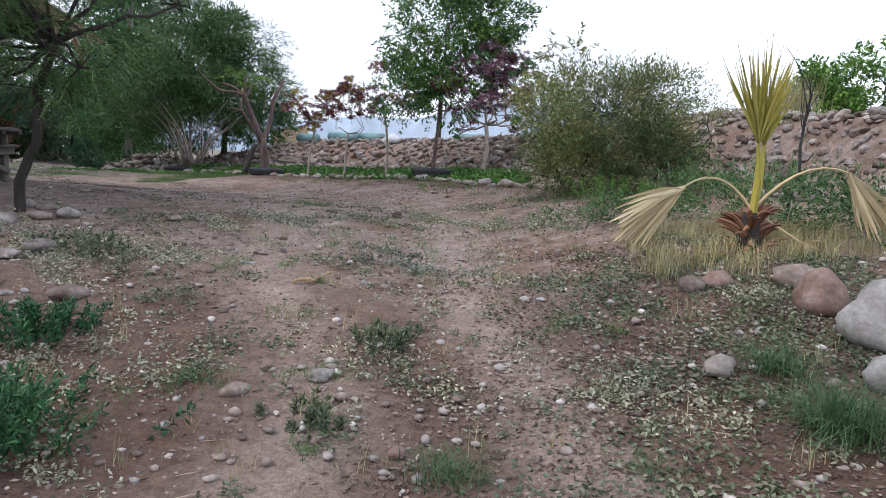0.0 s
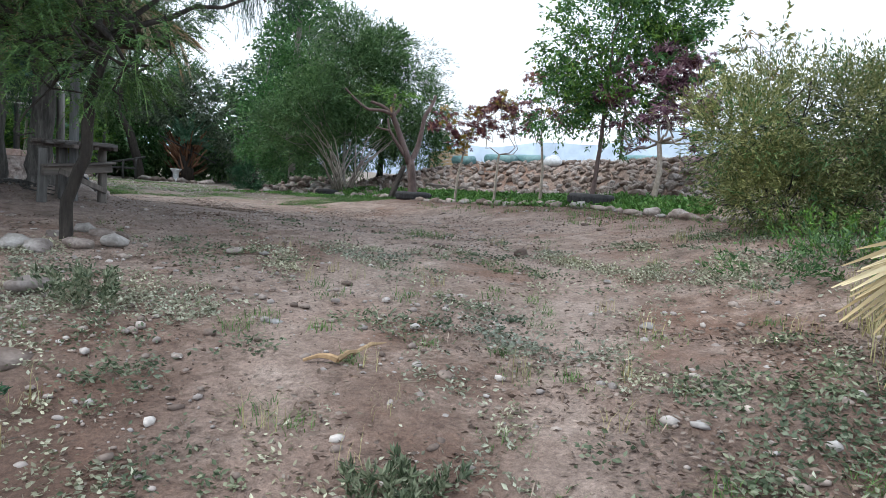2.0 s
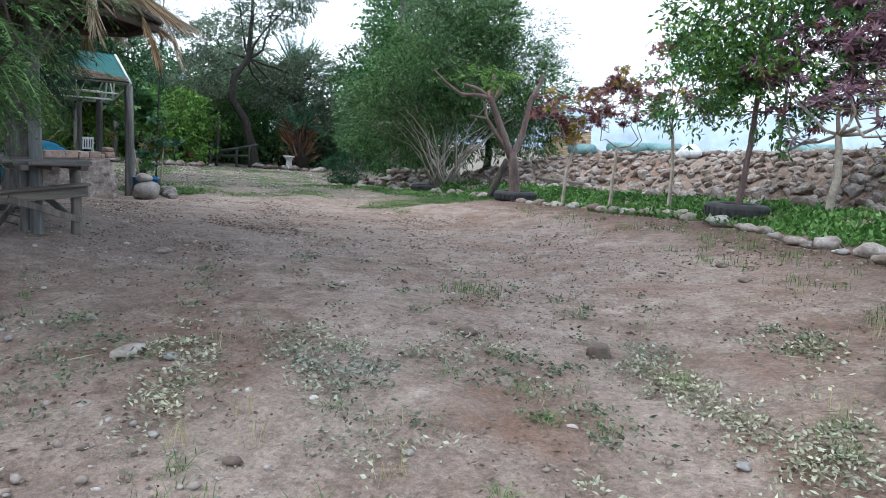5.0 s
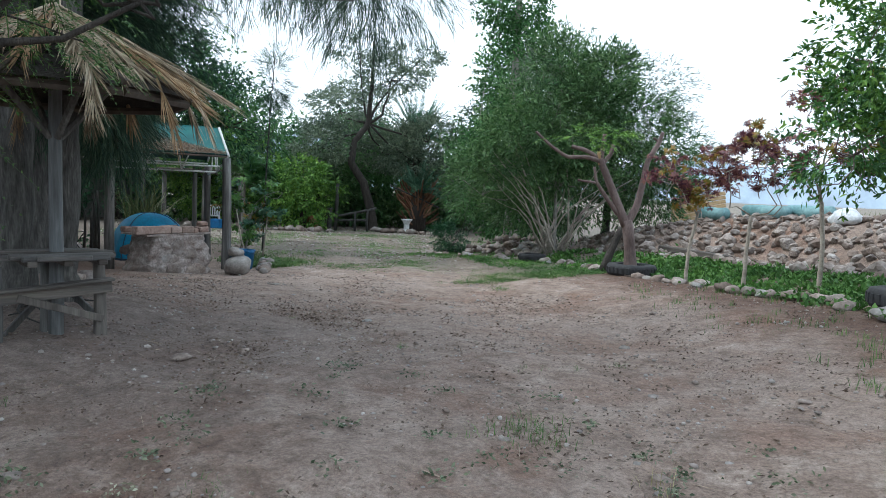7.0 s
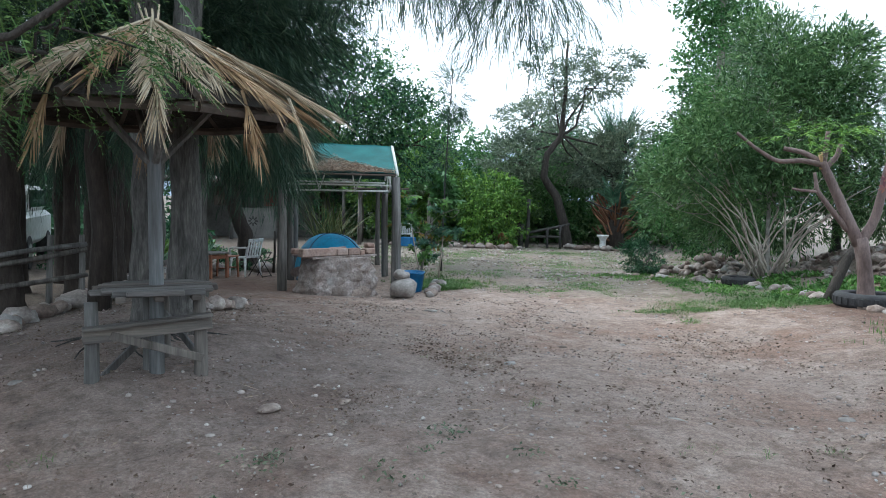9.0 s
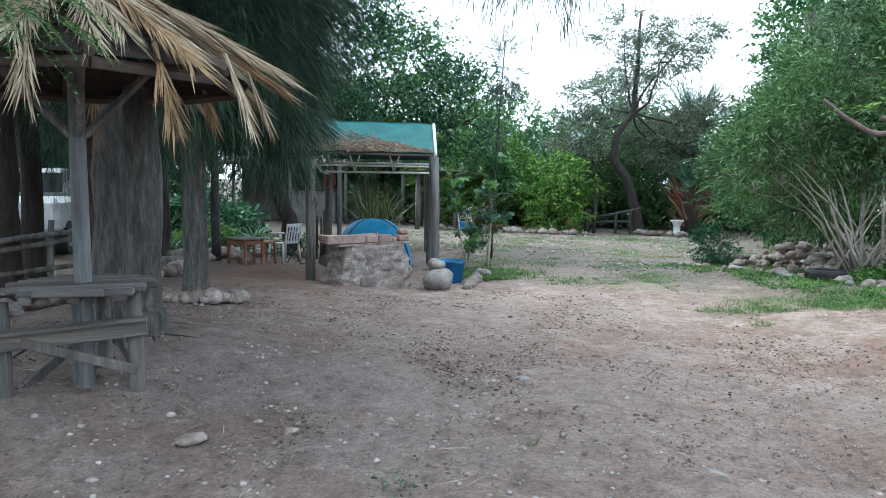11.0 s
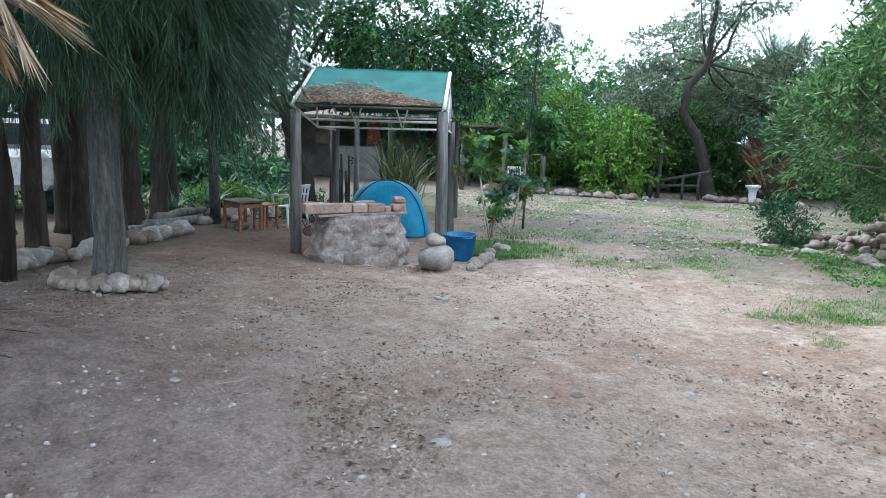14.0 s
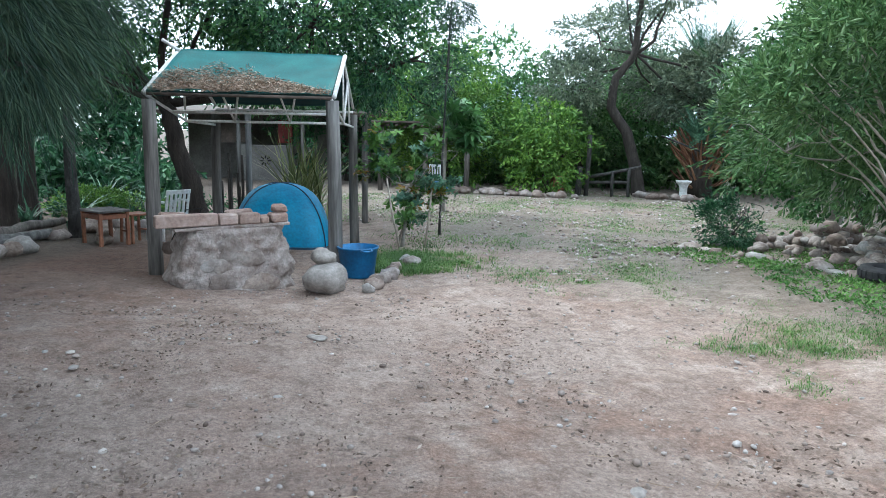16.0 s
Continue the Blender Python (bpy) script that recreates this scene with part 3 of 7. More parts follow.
def plant(name, xy, yaw, trunk, blobs, leaf, label, category, group="", bark="bark", seed=1, each=5, lift=0.0, fork=-1, sides=8, shell=0.45, gaps=0.1, limb=None, reach=0.85):
    """A tree: trunk = [(u, v, z, r), ...]; blobs = [(u, v, z, ru, rv, rz), ...]; leaf = (material, kind, count, ...)."""
    rng = np.random.default_rng(seed)
    ob = thing(name, pose(xy[0], xy[1], at(*xy) - 0.04 + lift, 0, 0, yaw), label, category, group)
    wood = Geo()
    tr = np.array(trunk, float)
    tt = np.linspace(0, len(tr) - 1, 4 * len(tr))
    pts = np.stack([np.interp(tt, range(len(tr)), tr[:, k]) for k in range(4)], 1)
    pts[1:-1, :2] += rng.normal(0, tr[0, 3] * 0.08, (len(pts) - 2, 2))
    pts[0, 3] *= 1.35
    tube(wood, pts[:, :3], pts[:, 3], sides)
    if each:
        limbs(wood, rng, tr[fork][:3], blobs, limb or tr[fork][3] * 0.8, each, reach=reach)
    part("trunk", wood, M[bark], ob, smooth=True)
    bunch = 3 if leaf[0] == "l_needle" else 13
    for k, spec in enumerate(leaf if isinstance(leaf, list) else [leaf]):
        mat_name, kind, count, *arg = spec
        geo = Geo()
        P, D = in_blobs(rng, blobs, count, gaps, shell, bunch=bunch)
        if kind == "spray":
            sprays(geo, P, unit(D + np.array((0, 0, 0.2))), rng, *arg)
        elif kind == "palmate":
            palmate(geo, P, rng, *arg)
        elif kind == "feather":
            feathers(geo, P, unit(D * np.array((1, 1, 0.4))), rng, *arg)
        part("crown" if k == 0 else "leaves", geo, M[mat_name], ob)
    return ob


# ---- trees and shrubs over the stone bank ----
OLE = [(-1.65, 0, 1.6, 0.75, 0.9, 0.8), (-0.95, 0.1, 2.3, 0.85, 0.9, 0.95), (-0.2, 0.3, 3.0, 1.1, 1.1, 1.3), (0.8, 0.5, 3.2, 1.1, 1.1, 1.3),
       (1.7, 0.4, 2.5, 1.0, 1.0, 1.1), (2.2, 0.3, 1.7, 0.8, 0.9, 0.9), (0.3, 1.0, 1.5, 1.8, 0.7, 0.9), (0.1, 0.5, 4.2, 0.7, 0.8, 0.7), (-1.0, 0.4, 3.6, 0.5, 0.5, 0.6, 0.7), (1.3, 0.5, 4.1, 0.5, 0.5, 0.7, 0.7), (2.6, 0.2, 2.4, 0.5, 0.5, 0.7, 0.7)]
ole = plant("oleander_bush", (-7.4, 20.6), 40, [(0, 0, 0, 0.05), (0.02, 0.1, 0.5, 0.045), (0.05, 0.3, 1.6, 0.03)], OLE,
            ("l_willow", "spray", 7400, 7, 0.4, 0.14, 0.03, 0.6, 0.15), "large green oleander bush with many pale slender stems", "bush", bark="pale_bark", seed=11, each=6, limb=0.02, gaps=0.22, shell=0.3)
rg = np.random.default_rng(12)
for k in range(26):
    g = Geo()
    a = rg.uniform(-0.95, 0.95)
    ln = rg.uniform(1.5, 2.6)
    foot = np.array((rg.normal(0, 0.16), rg.normal(0, 0.1), 0.0))
    tip = foot + np.array((math.sin(a) * ln, rg.uniform(-0.7, 0.5), 0.35 + math.cos(a) * ln))
    tube(g, bend(foot, tip, (-0.2 * math.sin(a), 0, 0.12), 7, 0.035, rg), np.linspace(rg.uniform(0.016, 0.034), 0.006, 7), 6)
    part("stem", g, M["cream_bark"], ole, smooth=True)

plant("poplar_tree", (-10.7, 23.9), 40, [(0, 0, 0, 0.13), (0.05, 0, 3, 0.1), (0, 0, 9.5, 0.03)],
      [(0.1, 0, 1.6, 1.1, 1.0, 1.2), (0.0, 0, 3.4, 1.15, 1.0, 1.3), (0.1, 0, 5.2, 1.05, 1.0, 1.4), (0, 0, 7.2, 0.85, 0.8, 1.4), (0, 0, 9.2, 0.6, 0.6, 1.2), (-1.0, 0.3, 2.0, 0.7, 0.7, 1.2), (0.9, 0.3, 3.6, 0.6, 0.7, 1.0)],
      ("l_poplar", "spray", 6000, 6, 0.3, 0.085, 0.065, 0.8, 0.1), "slender green poplar behind the oleander", "tree", bark="pale_bark", seed=13, each=6)
plant("grey_green_tree", (-7.1, 22.6), 37, [(0, 0, 0, 0.1), (0.1, 0, 2.2, 0.06)],
      [(-0.6, 0, 3.0, 1.1, 1.0, 1.0), (0.5, 0, 3.4, 1.2, 1.0, 1.0), (1.3, 0, 2.4, 0.9, 0.9, 0.8), (0, 0.3, 1.8, 1.4, 0.8, 0.8), (-1.2, 0, 4.0, 0.9, 0.9, 0.7)],
      ("l_grey", "spray", 3300, 8, 0.4, 0.12, 0.016, 0.5, 0.25), "feathery grey-green tree on the bank", "tree", seed=14, each=6)

# pollarded tree standing in a tyre
cut = thing("pollarded_tree", pose(-4.7, 18.35, at(-4.7, 18.35), 0, 0, 37), "pollarded tree with smooth pinkish bark and sawn limbs", "tree")
g = Geo()
tube(g, bend((0.02, 0, -0.05), (-0.1, 0, 0.95), (0.03, 0, 0), 7), np.array((0.15, 0.12, 0.105, 0.098, 0.095, 0.096, 0.1)), 10)
part("trunk", g, M["smooth_bark"], cut, smooth=True)
for pts, rad in ((((-0.1, 0, 0.85), (-0.3, 0, 1.3), (-0.5, 0.02, 1.75), (-0.62, 0.02, 2.0)), (0.115, 0.1, 0.085, 0.08)),
                 (((-0.1, 0, 0.85), (0.08, 0.03, 1.2), (0.16, 0.05, 1.6), (0.22, 0.05, 2.0), (0.4, 0.06, 2.3), (0.46, 0.06, 2.5)), (0.1, 0.085, 0.075, 0.065, 0.055, 0.04)),
                 (((-0.25, 0, 1.05), (-0.5, -0.05, 1.35), (-0.68, -0.06, 1.6), (-0.72, -0.06, 1.85)), (0.06, 0.05, 0.042, 0.03)),
                 (((-0.58, 0.02, 1.95), (-0.85, 0, 2.02), (-1.2, 0, 2.0), (-1.5, 0, 2.2), (-1.75, 0, 2.42)), (0.06, 0.05, 0.042, 0.036, 0.03)),
                 (((-0.6, 0.02, 1.98), (-0.85, 0.1, 2.14), (-1.1, 0.15, 2.2)), (0.06, 0.05, 0.045)),
                 (((-0.6, 0.02, 1.95), (-0.58, 0, 2.2), (-0.56, 0, 2.42)), (0.06, 0.048, 0.045)),
                 (((-0.58, 0.02, 1.9), (-0.42, 0.08, 2.08), (-0.38, 0.1, 2.25)), (0.055, 0.048, 0.045)),
                 (((0.42, 0.06, 2.3), (0.34, 0.06, 2.38), (0.3, 0.06, 2.4)), (0.03, 0.025, 0.022)),
                 (((-0.66, -0.06, 1.58), (-0.9, -0.08, 1.6), (-1.0, -0.08, 1.62)), (0.03, 0.026, 0.024))):
    g = Geo()
    pp = np.array(pts, float)
    tt = np.linspace(0, len(pp) - 1, 4 * len(pp))
    sm = np.stack([np.interp(tt, range(len(pp)), pp[:, k]) for k in range(3)], 1)
    sm[1:-1] = (sm[:-2] + sm[1:-1] * 2 + sm[2:]) / 4
    tube(g, sm, np.interp(tt, range(len(pp)), rad) * 0.74, 9)
    part("limb", g, M["smooth_bark"], cut, smooth=True)
g = Geo()
tube(g, [(-0.602, 0.018, 1.9), (-0.628, 0.02, 2.08), (-0.63, 0.02, 2.13)], (0.045, 0.04, 0.038), 8)
part("cut_stub", g, M["cut_wood"], cut, "pale sawn stub", True)
g = Geo()
rg = np.random.default_rng(15)
P, D = in_blobs(rg, [(-1.0, 0, 2.3, 0.55, 0.4, 0.22), (-0.4, 0.1, 2.4, 0.4, 0.4, 0.25)], 90, 0.0, 0.2)
feathers(g, P, unit(D * np.array((1, 1, 0.3))), rg, 9, 0.3, 0.06, 0.022, 0.3)
part("leaves", g, M["l_bright"], cut, "tuft of fresh green leaves")
g = Geo()
tube(g, bend((-0.3, -0.05, -0.05), (0.1, 0.12, 0.78), (0, 0, 0.03), 6), np.linspace(0.085, 0.06, 6), 8)
single("leaning_log", g, M["dark_bark"], pose(-5.1, 18.75, at(-5.1, 18.75) + 0.02, 0, 0, 45), "dark log leaning beside the pollarded tree", "log", smooth=True)


def tyre(xy, turn, r=0.36, w=0.2, tip=0.0):
    """An old tyre lying on its side, with treads round it."""
    ob = thing("tyre", pose(xy[0], xy[1], at(*xy) + 0.0, tip, 0, turn), "old black tyre around a tree base", "tyre", "tyres round the trees")
    prof = [(0.56, 0.1), (0.6, 0.02), (0.8, 0.0), (0.95, 0.06), (1.0, 0.25), (1.0, 0.75), (0.95, 0.94), (0.8, 1.0), (0.6, 0.98), (0.56, 0.9)]
    n = 28
    a = np.linspace(0, 2 * np.pi, n, endpoint=False)
    v = np.array([[math.cos(t) * p * r, math.sin(t) * p * r, h * w] for t in a for p, h in prof])
    m = len(prof)
    f = [[i * m + j, ((i + 1) % n) * m + j, ((i + 1) % n) * m + (j + 1) % m, i * m + (j + 1) % m] for i in range(n) for j in range(m)]
    part("carcass", Geo().add(v, f), M["tyre"], ob, smooth=True)
    tread = Geo()
    for t in a:
        block(tread, (0.02, 0.05, w * 0.5), (math.cos(t) * r * 1.0, math.sin(t) * r * 1.0, w / 2), (0, 0, math.degrees(t)), 0.004)
    part("tread", tread, M["tyre"], ob)
    return ob


tyre((-4.62, 18.25), 0, 0.42, 0.2)
tyre((-7.65, 20.1), 30, 0.3, 0.16)
tyre((-0.35, 15.35), 10, 0.42, 0.22)


def maple(xy, trunk, blobs, n, seed, label, mats=("l_maroon", "l_gold"), size=0.115, yaw=20, gold=0.55):
    ob = plant("young_tree", xy, yaw, trunk, blobs, [(mats[0], "palmate", int(n * 2.3), size * 0.86, 7, 0.8, 0.34), (mats[1], "palmate", int(n * gold * 1.4), size * 0.86, 7, 0.8, 0.34)],
               label, "tree", "young trees in the bed", "cream_bark", seed, 7, gaps=-0.3, shell=0.2, limb=0.018, sides=7)
    return ob


maple((-3.4, 17.4), [(0, 0, 0, 0.03), (0.02, 0, 0.6, 0.026), (0.12, 0, 1.15, 0.022)], [(-0.25, 0, 1.75, 0.45, 0.4, 0.4), (0.35, 0, 1.8, 0.5, 0.4, 0.38), (0.1, 0, 1.4, 0.35, 0.35, 0.3)], 120, 21,
      "young tree with maroon and yellowing lobed leaves")
maple((-2.45, 17.0), [(0, 0, 0, 0.032), (0.0, 0, 0.6, 0.028), (0.03, 0, 1.1, 0.024)], [(-0.3, 0, 1.85, 0.4, 0.4, 0.4), (0.3, 0, 1.75, 0.45, 0.4, 0.4), (0.0, 0, 2.15, 0.35, 0.35, 0.3)], 130, 22,
      "young tree with dark red and orange lobed leaves")
maple((-1.45, 16.7), [(0, 0, 0, 0.035), (0.0, 0, 0.7, 0.03), (-0.05, 0, 1.2, 0.026)], [(-0.35, 0, 1.8, 0.45, 0.4, 0.4), (0.3, 0, 1.9, 0.45, 0.4, 0.4), (-0.25, 0, 2.6, 0.45, 0.35, 0.35), (0.25, 0, 2.75, 0.35, 0.35, 0.3)], 130, 23,
      "tall young tree with sparse orange-red lobed leaves")
plant("ash_tree", (-0.35, 15.35), 5, [(0, 0, 0, 0.048), (0.04, 0, 0.7, 0.04), (0.08, 0, 1.3, 0.036), (0.1, 0, 2.4, 0.028)],
      [(-0.65, 0, 1.9, 0.55, 0.6, 0.7), (0.2, 0, 1.7, 0.6, 0.6, 0.6), (-0.2, 0, 3.0, 0.85, 0.8, 0.9), (0.6, 0, 3.3, 0.8, 0.7, 0.8), (0.1, 0, 4.5, 0.9, 0.8, 1.0), (1.2, 0, 3.4, 0.6, 0.5, 0.5)],
      [("l_poplar", "spray", 1900, 8, 0.28, 0.085, 0.034, 0.7, 0.2), ("l_bright", "spray", 1300, 7, 0.3, 0.1, 0.04, 0.7, 0.25)], "green ash tree growing out of a tyre", "tree", bark="smooth_bark", seed=24, each=7, gaps=0.12, shell=0.3, limb=0.028)
plant("castor_shrub", (0.72, 15.0), 0, [(0, 0, 0, 0.05), (0.05, 0, 0.6, 0.045), (0.0, 0, 1.05, 0.04)],
      [(-0.85, 0, 1.85, 0.5, 0.45, 0.35), (-0.1, 0, 2.1, 0.6, 0.5, 0.5), (0.6, 0, 2.0, 0.6, 0.5, 0.55), (0.1, 0, 1.5, 0.7, 0.5, 0.35), (0.2, 0, 2.6, 0.5, 0.4, 0.3), (-0.5, 0, 1.1, 0.4, 0.4, 0.3, 0.6), (0.7, 0, 1.15, 0.4, 0.4, 0.35, 0.6)],
      [("l_purple", "palmate", 620, 0.145, 8, 0.7, 0.28), ("l_maroon", "palmate", 90, 0.15, 8, 0.7, 0.26), ("l_poplar", "palmate", 220, 0.15, 8, 0.6, 0.3)], "castor shrub with purple lobed leaves", "shrub", bark="cream_bark", seed=25, each=6, gaps=-0.2, shell=0.2, limb=0.03)
plant("slender_sapling", (1.55, 11.2), 0, [(0, 0, 0, 0.028), (0.0, 0, 0.7, 0.024), (0.02, 0, 1.2, 0.02)],
      [(0, 0, 1.6, 0.45, 0.4, 0.4), (0.2, 0, 2.1, 0.45, 0.4, 0.3), (-0.3, 0, 1.2, 0.35, 0.3, 0.3)], [("l_gold", "palmate", 50, 0.13, 6, 0.7, 0.3), ("l_olive", "spray", 160, 6, 0.2, 0.08, 0.03, 0.8, 0.2)],
      "slender pale sapling with yellowing leaves", "tree", bark="pale_bark", seed=26, each=5, limb=0.012)
plant("creosote_bush", (2.25, 9.9), 0, [(0, 0, 0, 0.04), (0.02, 0.1, 0.5, 0.03)],
      [(-0.4, 0, 0.4, 0.7, 0.6, 0.35), (0.6, 0, 0.38, 0.7, 0.6, 0.35), (-0.85, 0, 0.95, 0.55, 0.6, 0.45), (-0.35, 0, 1.2, 0.6, 0.6, 0.45), (0.3, 0, 1.25, 0.65, 0.6, 0.45), (0.9, 0, 1.05, 0.6, 0.6, 0.5), (0.0, 0.2, 0.8, 0.9, 0.6, 0.45), (0.7, 0, 0.7, 0.6, 0.5, 0.4), (1.2, 0, 0.9, 0.4, 0.5, 0.4)],
      [("l_olive", "spray", 6200, 8, 0.26, 0.055, 0.015, 0.55, 0.0), ("l_willow", "spray", 1500, 8, 0.28, 0.055, 0.014, 0.55, 0.0)], "dense olive-green desert bush with thin grey stems", "bush", bark="bark", seed=27, each=12, gaps=-0.05, shell=0.2, limb=0.018)


# ---- fan palm ----
def fan_blade(geo, base, d, nrm, length, segs, spread, rng, droop=0.0, w=0.02):
    d, nrm = unit(d), unit(nrm)
    side = np.cross(d, nrm)
    for a in np.linspace(-spread, spread, segs):
        q = unit(d * math.cos(a) + side * math.sin(a) + nrm * rng.normal(0, 0.06))
        L = length * (1 - 0.25 * abs(a) / spread) * rng.uniform(0.85, 1.05)
        p = base + q * L * np.linspace(0, 1, 4)[:, None] + DOWN * droop * L * (np.linspace(0, 1, 4)[:, None] ** 2) + rng.normal(0, 0.006, (4, 3))
        sw = np.cross(q, nrm)
        wd = np.array((0.35, 1.0, 0.75, 0.08))[:, None] * w
        v = np.concatenate((p - sw * wd + nrm * 0.006, p + sw * wd - nrm * 0.006))
        geo.add(v, [[0, 4, 5, 1], [1, 5, 6, 2], [2, 6, 7, 3]])


PALM = (2.58, 6.05)
palm = thing("fan_palm", pose(*PALM, at(*PALM) - 0.02), "young fan palm with one yellow-green leaf and drooping dead leaves", "palm")
rg = np.random.default_rng(31)
g = Geo()
tube(g, [(0, 0, -0.05), (0, 0, 0.15), (0, 0, 0.34)], (0.11, 0.1, 0.06), 10)
part("trunk", g, M["brown_bark"], palm, smooth=True)
g = Geo()
for k in range(46):
    a, h = rg.uniform(0, 6.3), rg.uniform(0.02, 0.34)
    o = np.array((math.cos(a), math.sin(a), 0))
    base = o * (0.1 - h * 0.1) + np.array((0, 0, h))
    tip = base + o * rg.uniform(0.08, 0.22) + np.array((0, 0, rg.uniform(-0.02, 0.14)))
    tube(g, bend(base, tip, (0, 0, 0.02), 4), (0.026, 0.02, 0.014, 0.004), 4)
part("leaf_base", g, M["l_stub"], palm, "rust-brown broken leaf bases")
for (dx, dy, dz, ln, col_name) in ((-0.03, -0.05, 1.0, 0.92, "l_fan"), (0.1, 0.1, 1.0, 0.75, "l_fan")):
    g = Geo()
    d = unit((dx, dy, dz))
    fork = d * 0.72 + np.array((0.0, 0, 0.2))
    tube(g, bend((0, 0, 0.25), fork, (0.02, 0, 0), 5), (0.035, 0.03, 0.025, 0.02, 0.014), 6)
    fan_blade(g, fork, d + np.array((-0.05, 0, 0)), (0.15 + dx, -1, 0.1), ln, 30, 0.5, rg, 0.0, 0.016)
    part("fan_leaf", g, M[col_name], palm, "upright yellow-green fan leaf")
for fork, hang, ln in (((-0.62, -0.1, 0.52), (-0.8, -0.1, -0.55), 0.72), ((0.72, -0.1, 0.72), (0.6, -0.1, -0.75), 0.68), ((0.4, -0.1, 0.12), (0.8, -0.1, -0.1), 0.25)):
    g = Geo()
    tube(g, bend((0, 0, 0.36), fork, (0, 0, 0.16 if ln > 0.3 else 0), 8), np.linspace(0.014, 0.008, 8), 5)
    fan_blade(g, np.array(fork), hang, (0.1, -1, -0.1), ln, 22, 0.4, rg, 0.1, 0.014)
    part("dead_leaf", g, M["l_dry"], palm, "dry straw-coloured hanging fan leaf")

# hedge, dry grass and bare sapling on top of the bank
plant("bank_hedge", (7.2, 12.6), -30, [(0, 0, 0, 0.06), (0, 0, 0.5, 0.05)], [(-1.0, 0, 0.6, 0.9, 0.8, 0.6), (0.2, 0, 0.85, 1.0, 0.9, 0.7), (1.5, 0, 0.9, 1.1, 0.9, 0.8), (2.6, 0, 1.0, 1.1, 0.9, 0.8)],
      ("l_bright", "spray", 2400, 7, 0.3, 0.09, 0.05, 0.8, 0.2), "dense green hedge on top of the stone bank", "hedge", seed=33, each=4)
g = Geo()
rg = np.random.default_rng(34)


def blades(geo, P, rng, height, width, lean=0.35, seg=3):
    """Grass blades that arch outward from their roots."""
    n = len(P)
    a = rng.uniform(0, 2 * np.pi, n)
    out = np.stack((np.cos(a), np.sin(a), np.zeros(n)), 1)
    side = np.stack((-np.sin(a), np.cos(a), np.zeros(n)), 1)
    H = (height * rng.uniform(0.5, 1.2, n))[:, None]
    ln = (lean * rng.uniform(0.2, 1.6, n))[:, None]
    t = np.linspace(0, 1, seg + 1)
    pts = [P + out * H * ln * x * x + np.array((0, 0, 1.0)) * H * (x - 0.35 * ln * x * x) for x in t]
    wd = [width * (1 - x) ** 0.7 for x in t]
    vs = np.stack([q for p, w in zip(pts[:-1], wd) for q in (p - side * w / 2, p + side * w / 2)] + [pts[-1]], 1)
    m = 2 * seg + 1
    base = np.arange(n)[:, None] * m
    quads = np.concatenate([base + np.array([2 * k, 2 * k + 1, 2 * k + 3, 2 * k + 2]) for k in range(seg - 1)])
    tris = base + np.array([2 * seg - 2, 2 * seg - 1, 2 * seg])
    geo.add(vs.reshape(-1, 3), quads, tris)


P = np.concatenate((rg.normal(0, 0.22, (900, 2)), np.zeros((900, 1))), 1)
blades(g, P, rg, 0.75, 0.008, 0.3)
single("dry_grass_clump", g, M["l_drygrass"], pose(5.3, 11.6, at(5.3, 11.6) - 0.03), "tall dry straw-coloured grass clump on the bank", "grass clump")
bare = thing("bare_sapling", pose(3.6, 7.6, at(3.6, 7.6) - 0.03), "thin leafless sapling with upright grey twigs", "sapling")
g = Geo()
tube(g, bend((0, 0, 0), (0.12, 0, 1.35), (0.02, 0, 0), 6, 0.01, rg), np.linspace(0.02, 0.012, 6), 6)
part("trunk", g, M["bark"], bare, smooth=True)
for k in range(9):
    g = Geo()
    f = np.array((0.08 + 0.005 * k, 0, 0.95 + 0.05 * k))
    tube(g, bend(f, f + np.array((rg.normal(0, 0.13), rg.normal(0, 0.1), rg.uniform(0.35, 0.6))), (0, 0, 0), 4, 0.012, rg), np.linspace(0.007, 0.002, 4), 4)
    part("twig", g, M["bark"], bare)

# ---- trees by the yard ----
CAS_LABEL = "tall casuarina with grey trunk and drooping dark needles"


def casuarina(xy, trunk, blobs, n, seed, bark="bark", each=4, gaps=0.05, k=15, L=0.27, limb=None, name="casuarina_tree", label=CAS_LABEL, shell=0.3):
    return plant(name, xy, 0, trunk, blobs, ("l_needle", "spray", n, k, 0.42, L, 0.008, 0.36, 0.5), label, "tree", "casuarinas beside the yard", bark, seed, each, sides=12, gaps=gaps, shell=shell, limb=limb)


